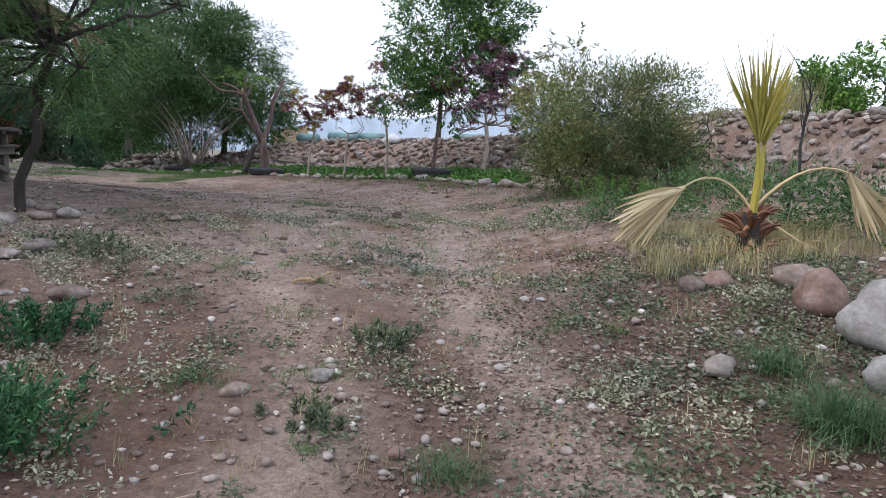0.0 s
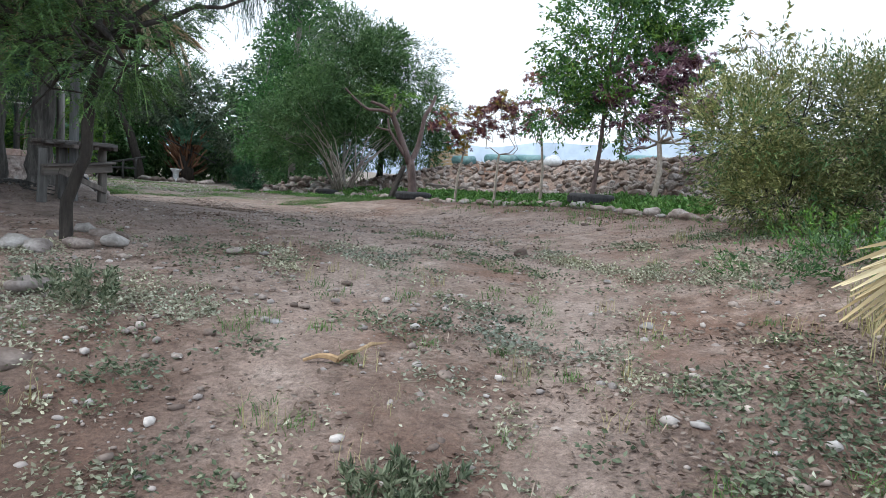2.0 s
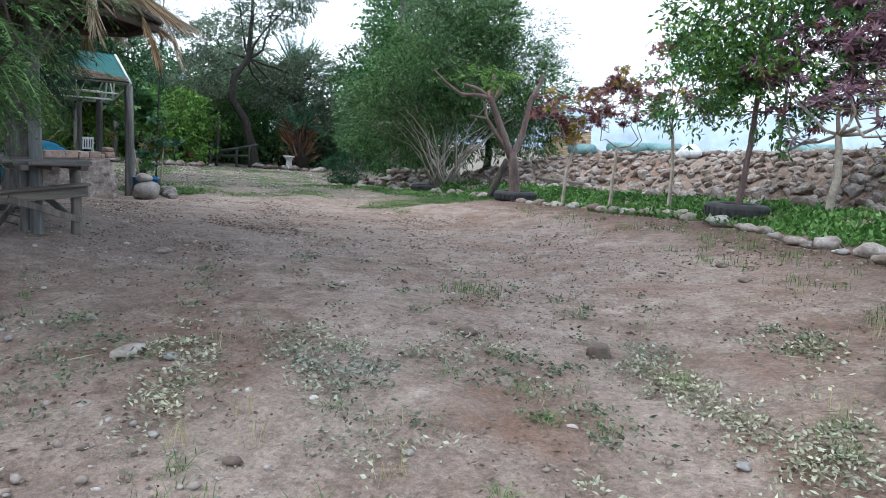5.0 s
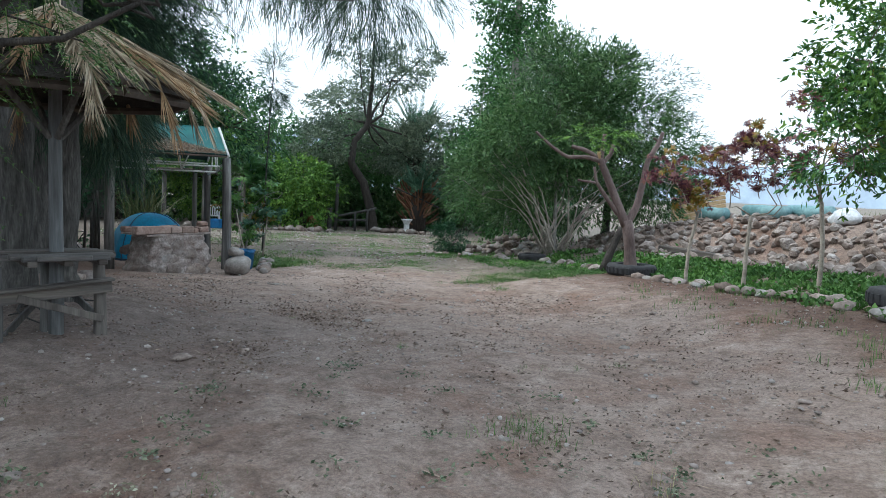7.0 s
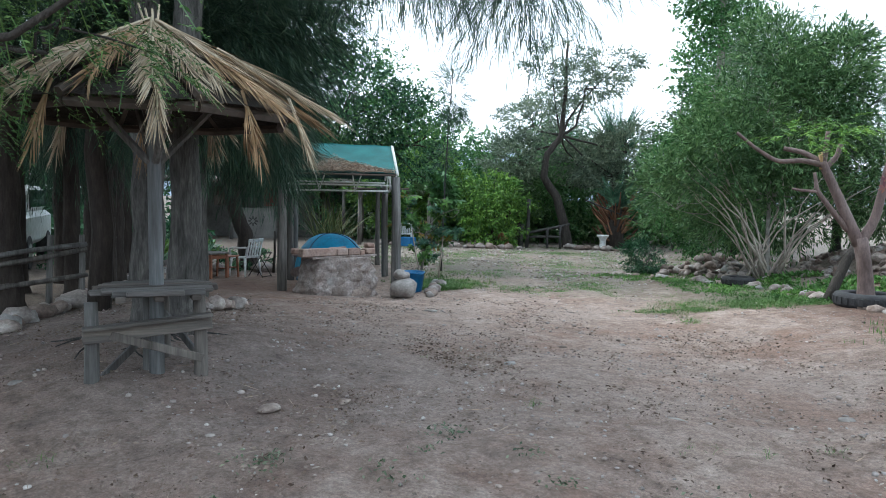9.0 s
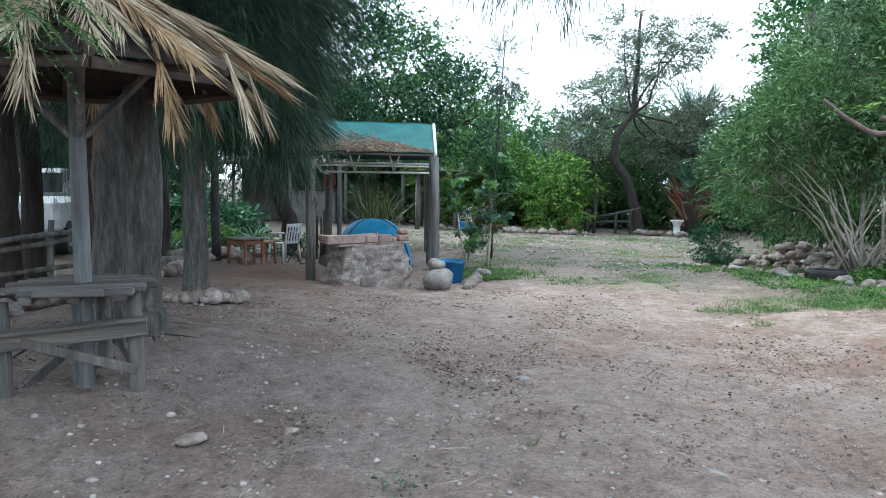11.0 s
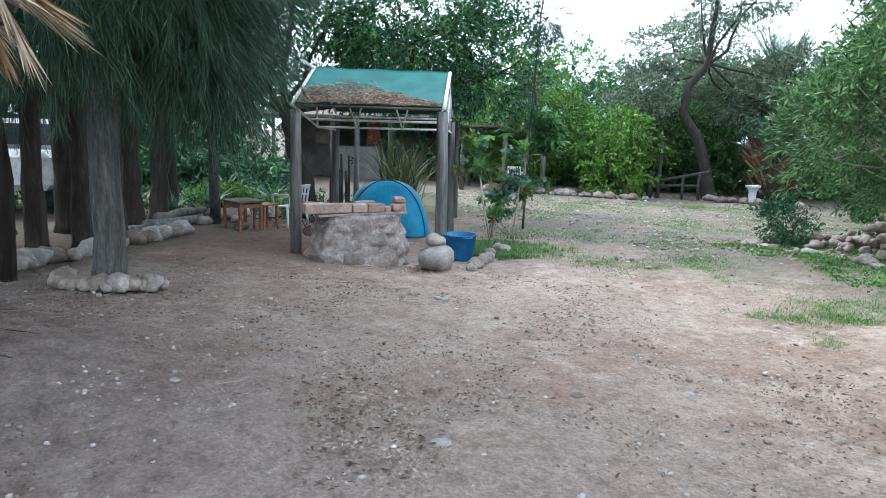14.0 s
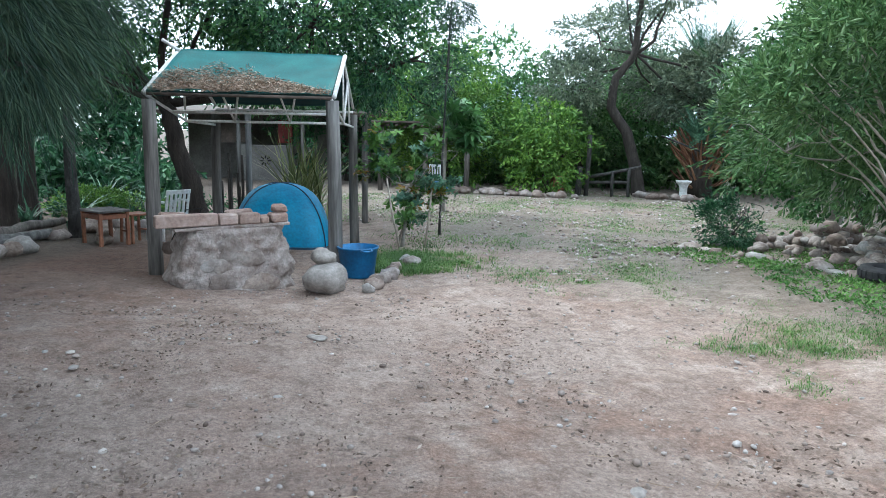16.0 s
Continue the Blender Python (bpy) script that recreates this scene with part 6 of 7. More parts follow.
# ---- far corner: pedestal, rustic bench, border stones, house, pergola ----
ped = thing("white_pedestal", pose(-18.85, 29.2, at(-18.85, 29.2)), "white ceramic pedestal basin on the ground", "basin")
prof = [(0.0, 0.0), (0.15, 0.0), (0.14, 0.06), (0.12, 0.14), (0.12, 0.36), (0.16, 0.46), (0.23, 0.52), (0.24, 0.57), (0.2, 0.57), (0.15, 0.5), (0.0, 0.48)]
v = np.array([[math.cos(t) * p, math.sin(t) * p, h] for p, h in prof for t in np.linspace(0, 2 * np.pi, 20, endpoint=False)])
idm = np.arange(20 * len(prof)).reshape(len(prof), 20)
part("bowl", Geo().add(v, np.stack((idm[:-1], np.roll(idm[:-1], -1, 1), np.roll(idm[1:], -1, 1), idm[1:]), -1).reshape(-1, 4)), M["plastic"], ped, smooth=True)
rb = thing("rustic_bench", pose(-20.2, 27.4, at(-20.2, 27.4), 0, 0, 50), "rustic pole bench with a leaning backrail", "bench")
for a, c, r in (((-0.7, 0, 0), (-0.65, 0, 1.9), 0.07), ((-0.95, 0, 0), (-0.9, 0, 0.9), 0.1), ((0.1, 0, 0), (0.1, 0, 0.75), 0.05), ((0.6, 0, 0), (0.6, 0, 0.9), 0.05), ((-0.6, 0, 0.6), (0.95, 0, 0.95), 0.05), ((-0.6, 0, 0.42), (0.6, 0, 0.45), 0.05), ((1.5, 0, 1.9), (4.0, 0.3, 0.9), 0.03)):
    g = Geo()
    tube(g, bend(a, c, rg.normal(0, 0.02, 3), 4), r, 7)
    part("pole", g, M["bark"], rb, smooth=True)
house = thing("house", pose(-29.5, 19.8, at(-29.5, 19.8), 0, 0, 64), "low whitewashed house with a dark veranda roof", "house")
g = Geo()
block(g, (7.0, 0.25, 2.4), (0, 0.6, 1.2), bevel=0.02)
block(g, (1.9, 0.2, 1.35), (-0.4, -0.9, 0.6), bevel=0.02)
part("wall", g, M["adobe"], house, "whitewashed rendered wall")
g = Geo()
block(g, (8.0, 3.2, 0.14), (0, -0.4, 2.5), (5, 0, 0), bevel=0.02)
part("roof", g, M["dark_wood"], house)
for px in (-3.4, -1.2, 1.0, 3.3):
    g = Geo()
    tube(g, [(px, -1.6, 0), (px, -1.6, 2.4)], 0.07, 8)
    part("post", g, M["grey_wood"], house, smooth=True)
g = Geo()
for k in range(8):
    ang = k * math.pi / 4
    block(g, (0.05, 0.02, 0.13), (-0.4 + math.sin(ang) * 0.14, -1.01, 0.72 + math.cos(ang) * 0.14), (0, math.degrees(ang), 0), 0.004)
part("sun_ornament", g, M["black_metal"], house, "black eight-rayed sun ornament")
for px, w, mn in ((-1.5, 0.9, "dark_wood"), (0.3, 0.5, "maroon")):
    g = Geo()
    block(g, (w, 0.03, 0.8), (px, -0.9, 1.75), bevel=0.01)
    part("hanging_cloth", g, M[mn], house)
perg = thing("pergola", pose(-23.6, 23.2, at(-23.6, 23.2), 0, 0, 58), "dark low pergola with wooden posts and brushwood roof", "pergola")
for px, py in ((-1.8, -0.8), (0.9, -0.8), (-1.8, 1.2), (0.9, 1.2), (-0.4, -0.8)):
    g = Geo()
    tube(g, [(px, py, -0.1), (px + 0.03, py, 2.0)], 0.08, 8)
    part("post", g, M["grey_wood"], perg, smooth=True)
for k in range(14):
    g = Geo()
    tube(g, bend((-2.3 + 0.26 * k, -1.2, 2.02 + rg.normal(0, 0.03)), (-2.3 + 0.26 * k, 1.6, 2.1), (0, 0, 0.03), 4), 0.035, 6)
    part("roof_pole", g, M["dark_wood"], perg)
g = Geo()
block(g, (3.4, 2.6, 0.06), (-0.4, 0.2, 2.15), bevel=0.01)
part("brushwood", g, M["dark_wood"], perg)
plastic_chair((-23.2, 22.9), -120, "white plastic chair in the shade of the pergola")
g = Geo()
block(g, (0.55, 0.4, 0.35), (0, 0, 0.17), bevel=0.03)
single("blue_crate", g, M["bucket"], pose(-22.6, 22.6, at(-22.6, 22.6), 0, 0, 20), "blue plastic crate on the ground", "crate")
g = Geo()
prof = [(0.0, 0.0), (0.16, 0.0), (0.24, 0.2), (0.22, 0.42), (0.15, 0.52), (0.17, 0.56), (0.13, 0.56), (0.0, 0.5)]
v = np.array([[math.cos(t) * p, math.sin(t) * p, h] for p, h in prof for t in np.linspace(0, 2 * np.pi, 18, endpoint=False)])
idm = np.arange(18 * len(prof)).reshape(len(prof), 18)
single("clay_pot", Geo().add(v, np.stack((idm[:-1], np.roll(idm[:-1], -1, 1), np.roll(idm[1:], -1, 1), idm[1:]), -1).reshape(-1, 4)), M["terracotta"], pose(-21.5, 26.4, at(-21.5, 26.4)), "terracotta pot in front of the bushes", "pot", smooth=True)
stalk = thing("flax_clump", pose(-17.1, 16.5, at(-17.1, 16.5)), "clump of tall sword-like reddish-green leaves", "plant")
g = Geo()
rg = np.random.default_rng(151)
P = np.concatenate((rg.normal(0, 0.16, (150, 2)), np.zeros((150, 1))), 1)
blades(g, P, rg, 1.9, 0.055, 0.55, 4)
part("leaves", g, M["l_olive"], stalk)

for k, (x, y, h) in enumerate(((-18.3, 12.5, 0.75), (-19.6, 14.1, 0.8), (-17.6, 11.7, 0.6), (-21.0, 13.2, 0.9))):
    g = Geo()
    rg = np.random.default_rng(160 + k)
    blades(g, np.concatenate((rg.normal(0, 0.06, (46, 2)), np.zeros((46, 1))), 1), rg, h, 0.06, 0.9, 4)
    single("agave_plant", g, M["l_palm"], pose(x, y, at(x, y) - 0.01), "spiky pale blue-green agave in the shaded bed", "agave", "agaves in the bed")
# dark canes standing before the house
for k in range(7):
    rg = np.random.default_rng(170 + k)
    x, y = -16.2 - 0.2 * k + rg.normal(0, 0.1), 14.6 + 0.12 * k + rg.normal(0, 0.15)
    g = Geo()
    tube(g, bend((0, 0, -0.05), (rg.normal(0, 0.08), 0, rg.uniform(0.8, 1.5)), (0.02, 0, 0), 5, 0.008, rg), np.linspace(0.035, 0.025, 5), 7)
    single("cane", g, M["dark_bark"], pose(x, y, at(x, y)), "dark upright cane in the bed behind the tent", "cane", "canes in the bed", smooth=True)

# white off-road car behind the trunks
car = thing("parked_car", pose(-19.5, 9.2, at(-19.5, 9.2), 0, 0, 75), "white off-road car parked behind the trees", "car")
g = Geo()
block(g, (1.75, 4.2, 0.75), (0, 0, 0.85), bevel=0.12)
block(g, (1.6, 2.7, 0.65), (0, 0.45, 1.5), bevel=0.14)
part("body", g, M["car_white"], car)
for sx in (-1, 1):
    g = Geo()
    block(g, (0.02, 2.3, 0.4), (sx * 0.805, 0.45, 1.52), bevel=0.008)
    part("window", g, M["dark_glass"], car)
for py in (-0.93, 1.83):
    g = Geo()
    block(g, (1.35, 0.02, 0.42), (0, py, 1.52), bevel=0.008)
    part("window", g, M["dark_glass"], car)
for sx in (-1, 1):
    for py in (-1.35, 1.35):
        g = Geo()
        tube(g, [(sx * 0.66, py, 0.36), (sx * 0.9, py, 0.36)], 0.36, 20)
        wh = part("wheel", g, M["tyre"], car)
        g = Geo()
        tube(g, [(sx * 0.88, py, 0.36), (sx * 0.91, py, 0.36)], 0.2, 16)
        part("rim", g, M["tube_paint"], wh)

# ---- beyond the bank ----
g = Geo()
pal = thing("pallet_stack", pose(-5.3, 24.0, at(-5.3, 24.0), 0, 0, 30), "leaning stack of pale wooden boards", "boards")
for k in range(9):
    g = Geo()
    block(g, (1.3, 0.03, 0.09), (0, 0.03 * k, 0.15 + 0.1 * k), (-15, -12, 0), 0.005)
    part("board", g, M["cut_wood"], pal)
hut = thing("low_wall", pose(-7.0, 26.5, at(-7.0, 26.5), 0, 0, 25), "low concrete block wall on the bank", "wall")
for k in range(2):
    for q in range(9):
        g = Geo()
        block(g, (0.39, 0.19, 0.19), (-1.6 + 0.4 * q + 0.2 * k, 0, 0.1 + 0.2 * k), bevel=0.008)
        part("concrete_block", g, M["adobe"], hut)
for k, (x, y, w) in enumerate(((-3.1, 20.9, 0.55), (-2.3, 20.6, 0.5), (0.5, 19.4, 0.45), (-4.2, 21.3, 0.4))):
    g = Geo()
    tube(g, [(-w, 0, 0), (-w * 0.3, 0.02, 0.01), (w * 0.4, -0.02, 0), (w, 0, 0.01)], 0.13, 10)
    single("rolled_sheet", g, M["teal_sheet"], pose(x, y, at(x, y) + 0.12, 0, 0, -38), "roll of pale teal sheeting on the bank", "roll", "rolls of sheeting", smooth=True)
stone("white_sack", (-1.6, 19.6), (0.3, 0.2, 0.15), 2, "sack", "filled white sack on top of the bank", -30, category="sack", fine=True)
g = Geo()
block(g, (2.2, 0.14, 0.12), (0, 0, 0.06), bevel=0.015)
single("beam", g, M["plank"], pose(-4.2, 20.2, at(-4.2, 20.2) + 0.02, 0, 0, -38), "weathered beam lying on the stones", "beam")
pol = thing("utility_pole", pose(-1.0, 62.0, 1.0), "distant wooden utility pole with crossarm", "pole")
g = Geo()
tube(g, [(0, 0, 0), (0, 0, 6.4)], (0.14, 0.1), 8)
part("post", g, M["dark_bark"], pol)
g = Geo()
block(g, (1.8, 0.1, 0.12), (0, 0, 5.9), bevel=0.01)
part("crossarm", g, M["dark_bark"], pol)
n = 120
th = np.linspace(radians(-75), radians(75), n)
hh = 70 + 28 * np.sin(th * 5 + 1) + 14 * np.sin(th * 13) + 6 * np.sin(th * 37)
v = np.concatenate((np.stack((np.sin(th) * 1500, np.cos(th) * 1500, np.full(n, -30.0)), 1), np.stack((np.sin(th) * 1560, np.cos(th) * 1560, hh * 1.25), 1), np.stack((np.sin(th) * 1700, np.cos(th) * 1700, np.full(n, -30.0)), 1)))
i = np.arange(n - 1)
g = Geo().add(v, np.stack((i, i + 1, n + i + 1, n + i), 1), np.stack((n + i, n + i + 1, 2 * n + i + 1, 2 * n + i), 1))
tagged(new("backdrop", make_mesh("backdrop", g, M["hill"], True)), "hills on the horizon, coloured pale blue for haze", "hills", kind="structure")


# ---- stones, litter and ground plants ----
def scatter(rng, n, x0, x1, y0, y1, density=None):
    x, y = rng.uniform(x0, x1, n), rng.uniform(y0, y1, n)
    if density is not None:
        keep = rng.uniform(0, 1, n) < density(x, y)
        x, y = x[keep], y[keep]
    return x, y


def many_rocks(geo, rng, x, y, s, flat=0.6, sets=PEBBLES, sink=0.35, up=None):
    z = ground_at(x, y) if up is None else up
    for k in range(len(sets)):
        sel = np.arange(len(x)) % len(sets) == k
        m = sel.sum()
        if not m:
            continue
        vs, fs = sets[k]
        a = rng.uniform(0, 2 * np.pi, m)
        S = s[sel][:, None] * np.stack((rng.uniform(0.8, 1.4, m), rng.uniform(0.7, 1.1, m), flat * rng.uniform(0.7, 1.3, m)), 1)
        P = vs[None] * S[:, None]
        c, sn = np.cos(a)[:, None], np.sin(a)[:, None]
        Q = np.stack((P[..., 0] * c - P[..., 1] * sn, P[..., 0] * sn + P[..., 1] * c, P[..., 2]), -1)
        Q += np.stack((x[sel], y[sel], z[sel] + S[:, 2] * (0.72 - sink)), 1)[:, None]
        geo.add(Q.reshape(-1, 3), (fs[None] + np.arange(m)[:, None, None] * len(vs)).reshape(-1, 3))


def in_yard(x, y):
    e, s = bank_es(x, y)
    return (e < 0) & (x < 3.5) & (x > -13)


rg = np.random.default_rng(201)
g = Geo()
x, y = scatter(rg, 13000, -12, 4, 2.2, 20, lambda x, y: in_yard(x, y) * np.clip(0.45 + 0.5 * wavy(x, y, 1.1, 3) - 0.25 * worn_at(x, y), 0.08, 1))
many_rocks(g, rg, x, y, 0.008 + 0.02 * rg.uniform(0, 1, len(x)) ** 4)
x, y = scatter(rg, 5200, -4, 4, 2.2, 7, lambda x, y: np.clip(0.6 + 0.4 * wavy(x, y, 1.3, 3) - 0.4 * worn_at(x, y), 0.1, 1))
many_rocks(g, rg, x, y, 0.009 + 0.03 * rg.uniform(0, 1, len(x)) ** 4)
x, y = scatter(rg, 9000, -11, -1, 9, 17.5, lambda x, y: in_yard(x, y) * np.clip(0.5 + 0.7 * wavy(x, y, 1.6, 8), 0.12, 1))
many_rocks(g, rg, x, y, 0.007 + 0.013 * rg.uniform(0, 1, len(x)) ** 3)
x, y = scatter(rg, 9000, -23, -9, 17.5, 29, lambda x, y: np.clip(0.45 + 0.7 * wavy(x, y, 0.9, 1), 0, 1))
many_rocks(g, rg, x, y, 0.014 + 0.03 * rg.uniform(0, 1, len(x)) ** 2)
single("gravel", g, M["pebble"], pose(0, 0, 0), "scattered pebbles and gravel on bare earth", "gravel", kind="stuff", smooth=True)

for k in range(70):
    rg = np.random.default_rng(300 + k)
    for _ in range(30):
        p = (rg.uniform(-9, 2.6), rg.uniform(3.2, 15.5))
        if in_yard(*p) and math.hypot(p[0] + 6, p[1] - 9.5) > 1.2:
            break
    s = rg.uniform(0.02, 0.055)
    stone("loose_stone", p, (s * 1.25, s, s * 0.5), k, "white_stone" if k % 3 == 0 else "stone", "flat pale stone half sunk in the earth" if k % 3 == 0 else "grey-brown stone half sunk in the earth", rg.uniform(0, 360), "loose stones in the yard", -s * 0.3)
for xy, sz, kind, lab in (((-0.65, 4.04), (0.1, 0.06, 0.04), "white_stone", "flat pale stone on the path"), ((-1.08, 3.8), (0.1, 0.055, 0.04), "stone", "flat grey stone on the path"), ((1.65, 4.05), (0.12, 0.1, 0.075), "white_stone", "rounded whitish stone among litter"),
                          ((-2.6, 4.95), (0.17, 0.12, 0.06), "stone", "flat grey stone in the earth"), ((-2.87, 7.58), (0.11, 0.085, 0.03), "stone", "flat greyish stone in the earth"), ((-4.92, 9.7), (0.1, 0.075, 0.025), "stone", "flat greyish stone in the yard"),
                          ((-3.22, 12.03), (0.13, 0.06, 0.018), "white_stone", "flat pale stone in the yard"), ((-1.4, 8.88), (0.08, 0.06, 0.035), "stone", "bluish grey stone in the yard"), ((-0.6, 8.95), (0.09, 0.07, 0.05), "stone", "rounded brownish stone in the yard"), ((-8.72, 13.8), (0.11, 0.06, 0.015), "white_stone", "flat pale stone in the yard"),
                          ((-0.15, 3.3), (0.05, 0.04, 0.035), "red_stone", "small red brick fragment on the path")):
    stone("loose_stone", xy, sz, int(abs(xy[0] * 7)), kind, lab, 15 * xy[1], "loose stones in the yard", -sz[2] * 0.3)
for xy, sz, kind, lab, tn in (((2.76, 4.22), (0.32, 0.3, 0.25), "white_stone", "large pale boulder beside the path", 20), ((2.55, 4.75), (0.2, 0.18, 0.17), "red_stone", "reddish boulder beside the path", 70),
                              ((2.45, 3.7), (0.18, 0.17, 0.13), "white_stone", "pale rounded boulder in the grass", 110), ((2.6, 5.15), (0.2, 0.12, 0.1), "stone", "grey boulder under weeds", 10), ((1.85, 5.2), (0.1, 0.08, 0.07), "stone", "grey stone at the edge of the weeds", 10), ((2.05, 5.25), (0.11, 0.09, 0.07), "red_stone", "brown stone at the edge of the weeds", 10)):
    stone("boulder", xy, sz, int(xy[1] * 9), kind, lab, tn, "boulders beside the path", -sz[2] * 0.15, fine=True)
for k in range(18):
    rg = np.random.default_rng(330 + k)
    a = k * 0.7
    p = (-4.3 + math.cos(a) * 0.34 + rg.normal(0, 0.07), 7.25 + math.sin(a) * 0.34 + rg.normal(0, 0.07)) if k < 9 else (-3.55 + rg.normal(0, 0.2), 5.4 + rg.normal(0, 0.3))
    s = rg.uniform(0.06, 0.12)
    stone("border_stone", p, (s * 1.3, s, s * 0.6), k, "white_stone" if k % 3 == 0 else "stone", "pale rounded stone round the pepper tree" if k < 9 else "pale rounded stone in a heap", rg.uniform(0, 360), "stones round the pepper tree" if k < 9 else "heap of stones")
for k in range(15):
    rg = np.random.default_rng(350 + k)
    a = -1.9 + k * 0.19
    p = (-9.35 + math.cos(a) * 0.42, 10.7 + math.sin(a) * 0.5)
    s = rg.uniform(0.07, 0.11)
    stone("border_stone", p, (s, s * 1.25, s * 0.9), k, "stone", "rounded grey stone ringing the casuarina", math.degrees(a) + 90, "stones round the casuarina")
for k in range(26):
    rg = np.random.default_rng(370 + k)
    q = k / 25
    p = (np.interp(q, [0, 0.3, 0.6, 1], [-9.3, -10.4, -12.0, -14.6]) + rg.normal(0, 0.08), np.interp(q, [0, 0.3, 0.6, 1], [8.4, 9.1, 10.1, 11.6]) + rg.normal(0, 0.08))
    s = rg.uniform(0.1, 0.2)
    stone("kerb_stone", p, (s * rg.uniform(1.0, 1.35), s, s * 0.8), k, "white_stone" if k % 3 == 1 else "stone", "large rounded stone lining the yard", rg.uniform(0, 360), "stones lining the yard", -s * 0.1)
for k in range(40):
    rg = np.random.default_rng(400 + k)
    if k < 22:
        p = (-21.6 + 0.22 * (k - 11) * 0.8 + rg.normal(0, 0.06), 24.0 + 0.16 * (k - 11) + rg.normal(0, 0.06))
    else:
        p = (-20.0 + 0.17 * (k - 22) + rg.normal(0, 0.15), 28.2 + 0.06 * (k - 22) + rg.normal(0, 0.12))
    s = rg.uniform(0.1, 0.2)
    stone("border_stone", p, (s * 1.3, s, s * 0.7), k, "stone", "rounded stone edging the far beds", rg.uniform(0, 360), "stones edging the far beds")
for k in range(16):
    rg = np.random.default_rng(450 + k)
    p = (-17.5 + rg.normal(0, 1.2), 12.7 + rg.normal(0, 0.5) + 0.4 * (k % 3))
    s = rg.uniform(0.1, 0.22)
    stone("border_stone", p, (s * 1.3, s, s * 0.7), k, "stone", "rounded stone in the bed behind the table", rg.uniform(0, 360), "stones behind the table")


# edge of the planted bed
def on_bed(e, s):
    """A point at e beyond the bed's edge and s along it."""
    d = e - 0.03 * s * s
    return -2.53 + d * 0.646 + s * 0.763, 16.85 + d * 0.763 - s * 0.646


for k in range(74):
    rg = np.random.default_rng(500 + k)
    s = -8.8 + k * 0.235 + rg.normal(0, 0.04)
    r = rg.uniform(0.06, 0.12)
    p = on_bed(-0.05 + rg.normal(0, 0.06) + 0.25 * math.sin(s * 0.9), s)
    stone("bed_edge_stone", p, (r * rg.uniform(1.1, 1.7), r, r * rg.uniform(0.5, 0.85)), k, "white_stone" if k % 5 == 0 else "stone", "pale rounded stone edging the planted bed", rg.uniform(0, 360), "stones edging the bed", -r * 0.1)

# the dry-stone bank
bank = thing("stone_bank", pose(0, 0, 0), "sloping bank of piled rounded river stones", "stone bank")
rg = np.random.default_rng(601)
pool = []
for s in np.arange(-8.6, 15.5, 0.135):
    hgt = float(np.interp(s, [-9, -6.5, -4, 3, 9, 14], [0.35, 0.6, 1, 1, 1.2, 1.2]))
    for e in np.arange(1.45, 3.2, 0.125 / hgt):
        pool.append((s + rg.normal(0, 0.1), e + rg.normal(0, 0.1)))
pool.sort(key=lambda q: q[1] + 0.05 * abs(q[0] + 1))
rest = Geo()
for k, (s, e) in enumerate(pool):
    p = on_bed(e, s)
    r = rg.uniform(0.04, 0.088) * (1.7 if rg.uniform() < 0.1 and e < 2.3 else 1.0) * (0.85 if s > 5 else 1.0)
    turn = rg.uniform(0, 360)
    zz = at(*p) + r * rg.uniform(0.25, 0.5)
    mtx = pose(p[0], p[1], zz, rg.normal(0, 24), rg.normal(0, 24), turn)
    if -6.5 < s < 6.5 and k % 3 == 0 and len(bank.children) < 300:
        ob = new("stone", rock_mesh("stone", k % 9))
        ob.parent = bank
        ob.matrix_basis = mtx @ Matrix.Diagonal((r * 1.22, r, r * 0.8, 1))
    else:
        vs, fs = ROCKS[k % 9]
        m = np.array(mtx @ Matrix.Diagonal((r * 1.22, r, r * 0.8, 1)))
        rest.add(vs @ m[:3, :3].T + m[:3, 3], fs)
tagged(part("bank_stones", rest, M["stone_stuff"], bank), kind="stuff")

# low heap of stones at the end of the bank
for k in range(120):
    rg = np.random.default_rng(900 + k)
    s, e = rg.uniform(-9.2, -6.0), 0.35 + 1.3 * rg.uniform() ** 0.8
    p = on_bed(e, s)
    r = rg.uniform(0.055, 0.12)
    up = 0.16 * math.exp(-((s + 7.8) / 0.9) ** 2) * (1 if k % 3 else 2)
    stone("heap_stone", p, (r * rg.uniform(1.0, 1.35), r, r * rg.uniform(0.7, 0.95)), k, "stone" if k % 4 else "white_stone", "rounded stone heaped at the end of the bank", rg.uniform(0, 360), "heap of stones by the shrub", -r * 0.1, z=at(*p) + up * ease((e - 0.3) / 0.5))

# leaf litter, weeds, grass
rg = np.random.default_rng(701)
g = Geo()


def litter(geo, rng, x, y, L, W):
    P = np.stack((x, y, ground_at(x, y) + rng.uniform(0.003, 0.014, len(x))), 1)
    leaf_quads(geo, P, rng.normal(0, 1, P.shape) * np.array((1, 1, 0.16)), L, W, rng, 0.15)


x, y = scatter(rg, 60000, -11, 3.5, 2.4, 16, lambda x, y: in_yard(x, y) * np.clip(0.2 + 0.7 * wavy(x, y, 1.4, 5) - 0.3 * worn_at(x, y), 0.03, 1))
litter(g, rg, x, y, 0.042, 0.017)
x, y = scatter(rg, 9000, -8, -3.5, 10.8, 13, lambda x, y: np.exp(-(((x + 5.5) / 0.75) ** 2 + ((y - 11.9) / 0.35) ** 2)))
litter(g, rg, x, y, 0.04, 0.02)
x, y = scatter(rg, 26000, -1.5, 3.2, 2.6, 6.5, lambda x, y: np.clip(0.3 + 0.25 * x + 0.5 * wavy(x, y, 1.5, 2), 0, 1))
litter(g, rg, x, y, 0.04, 0.018)
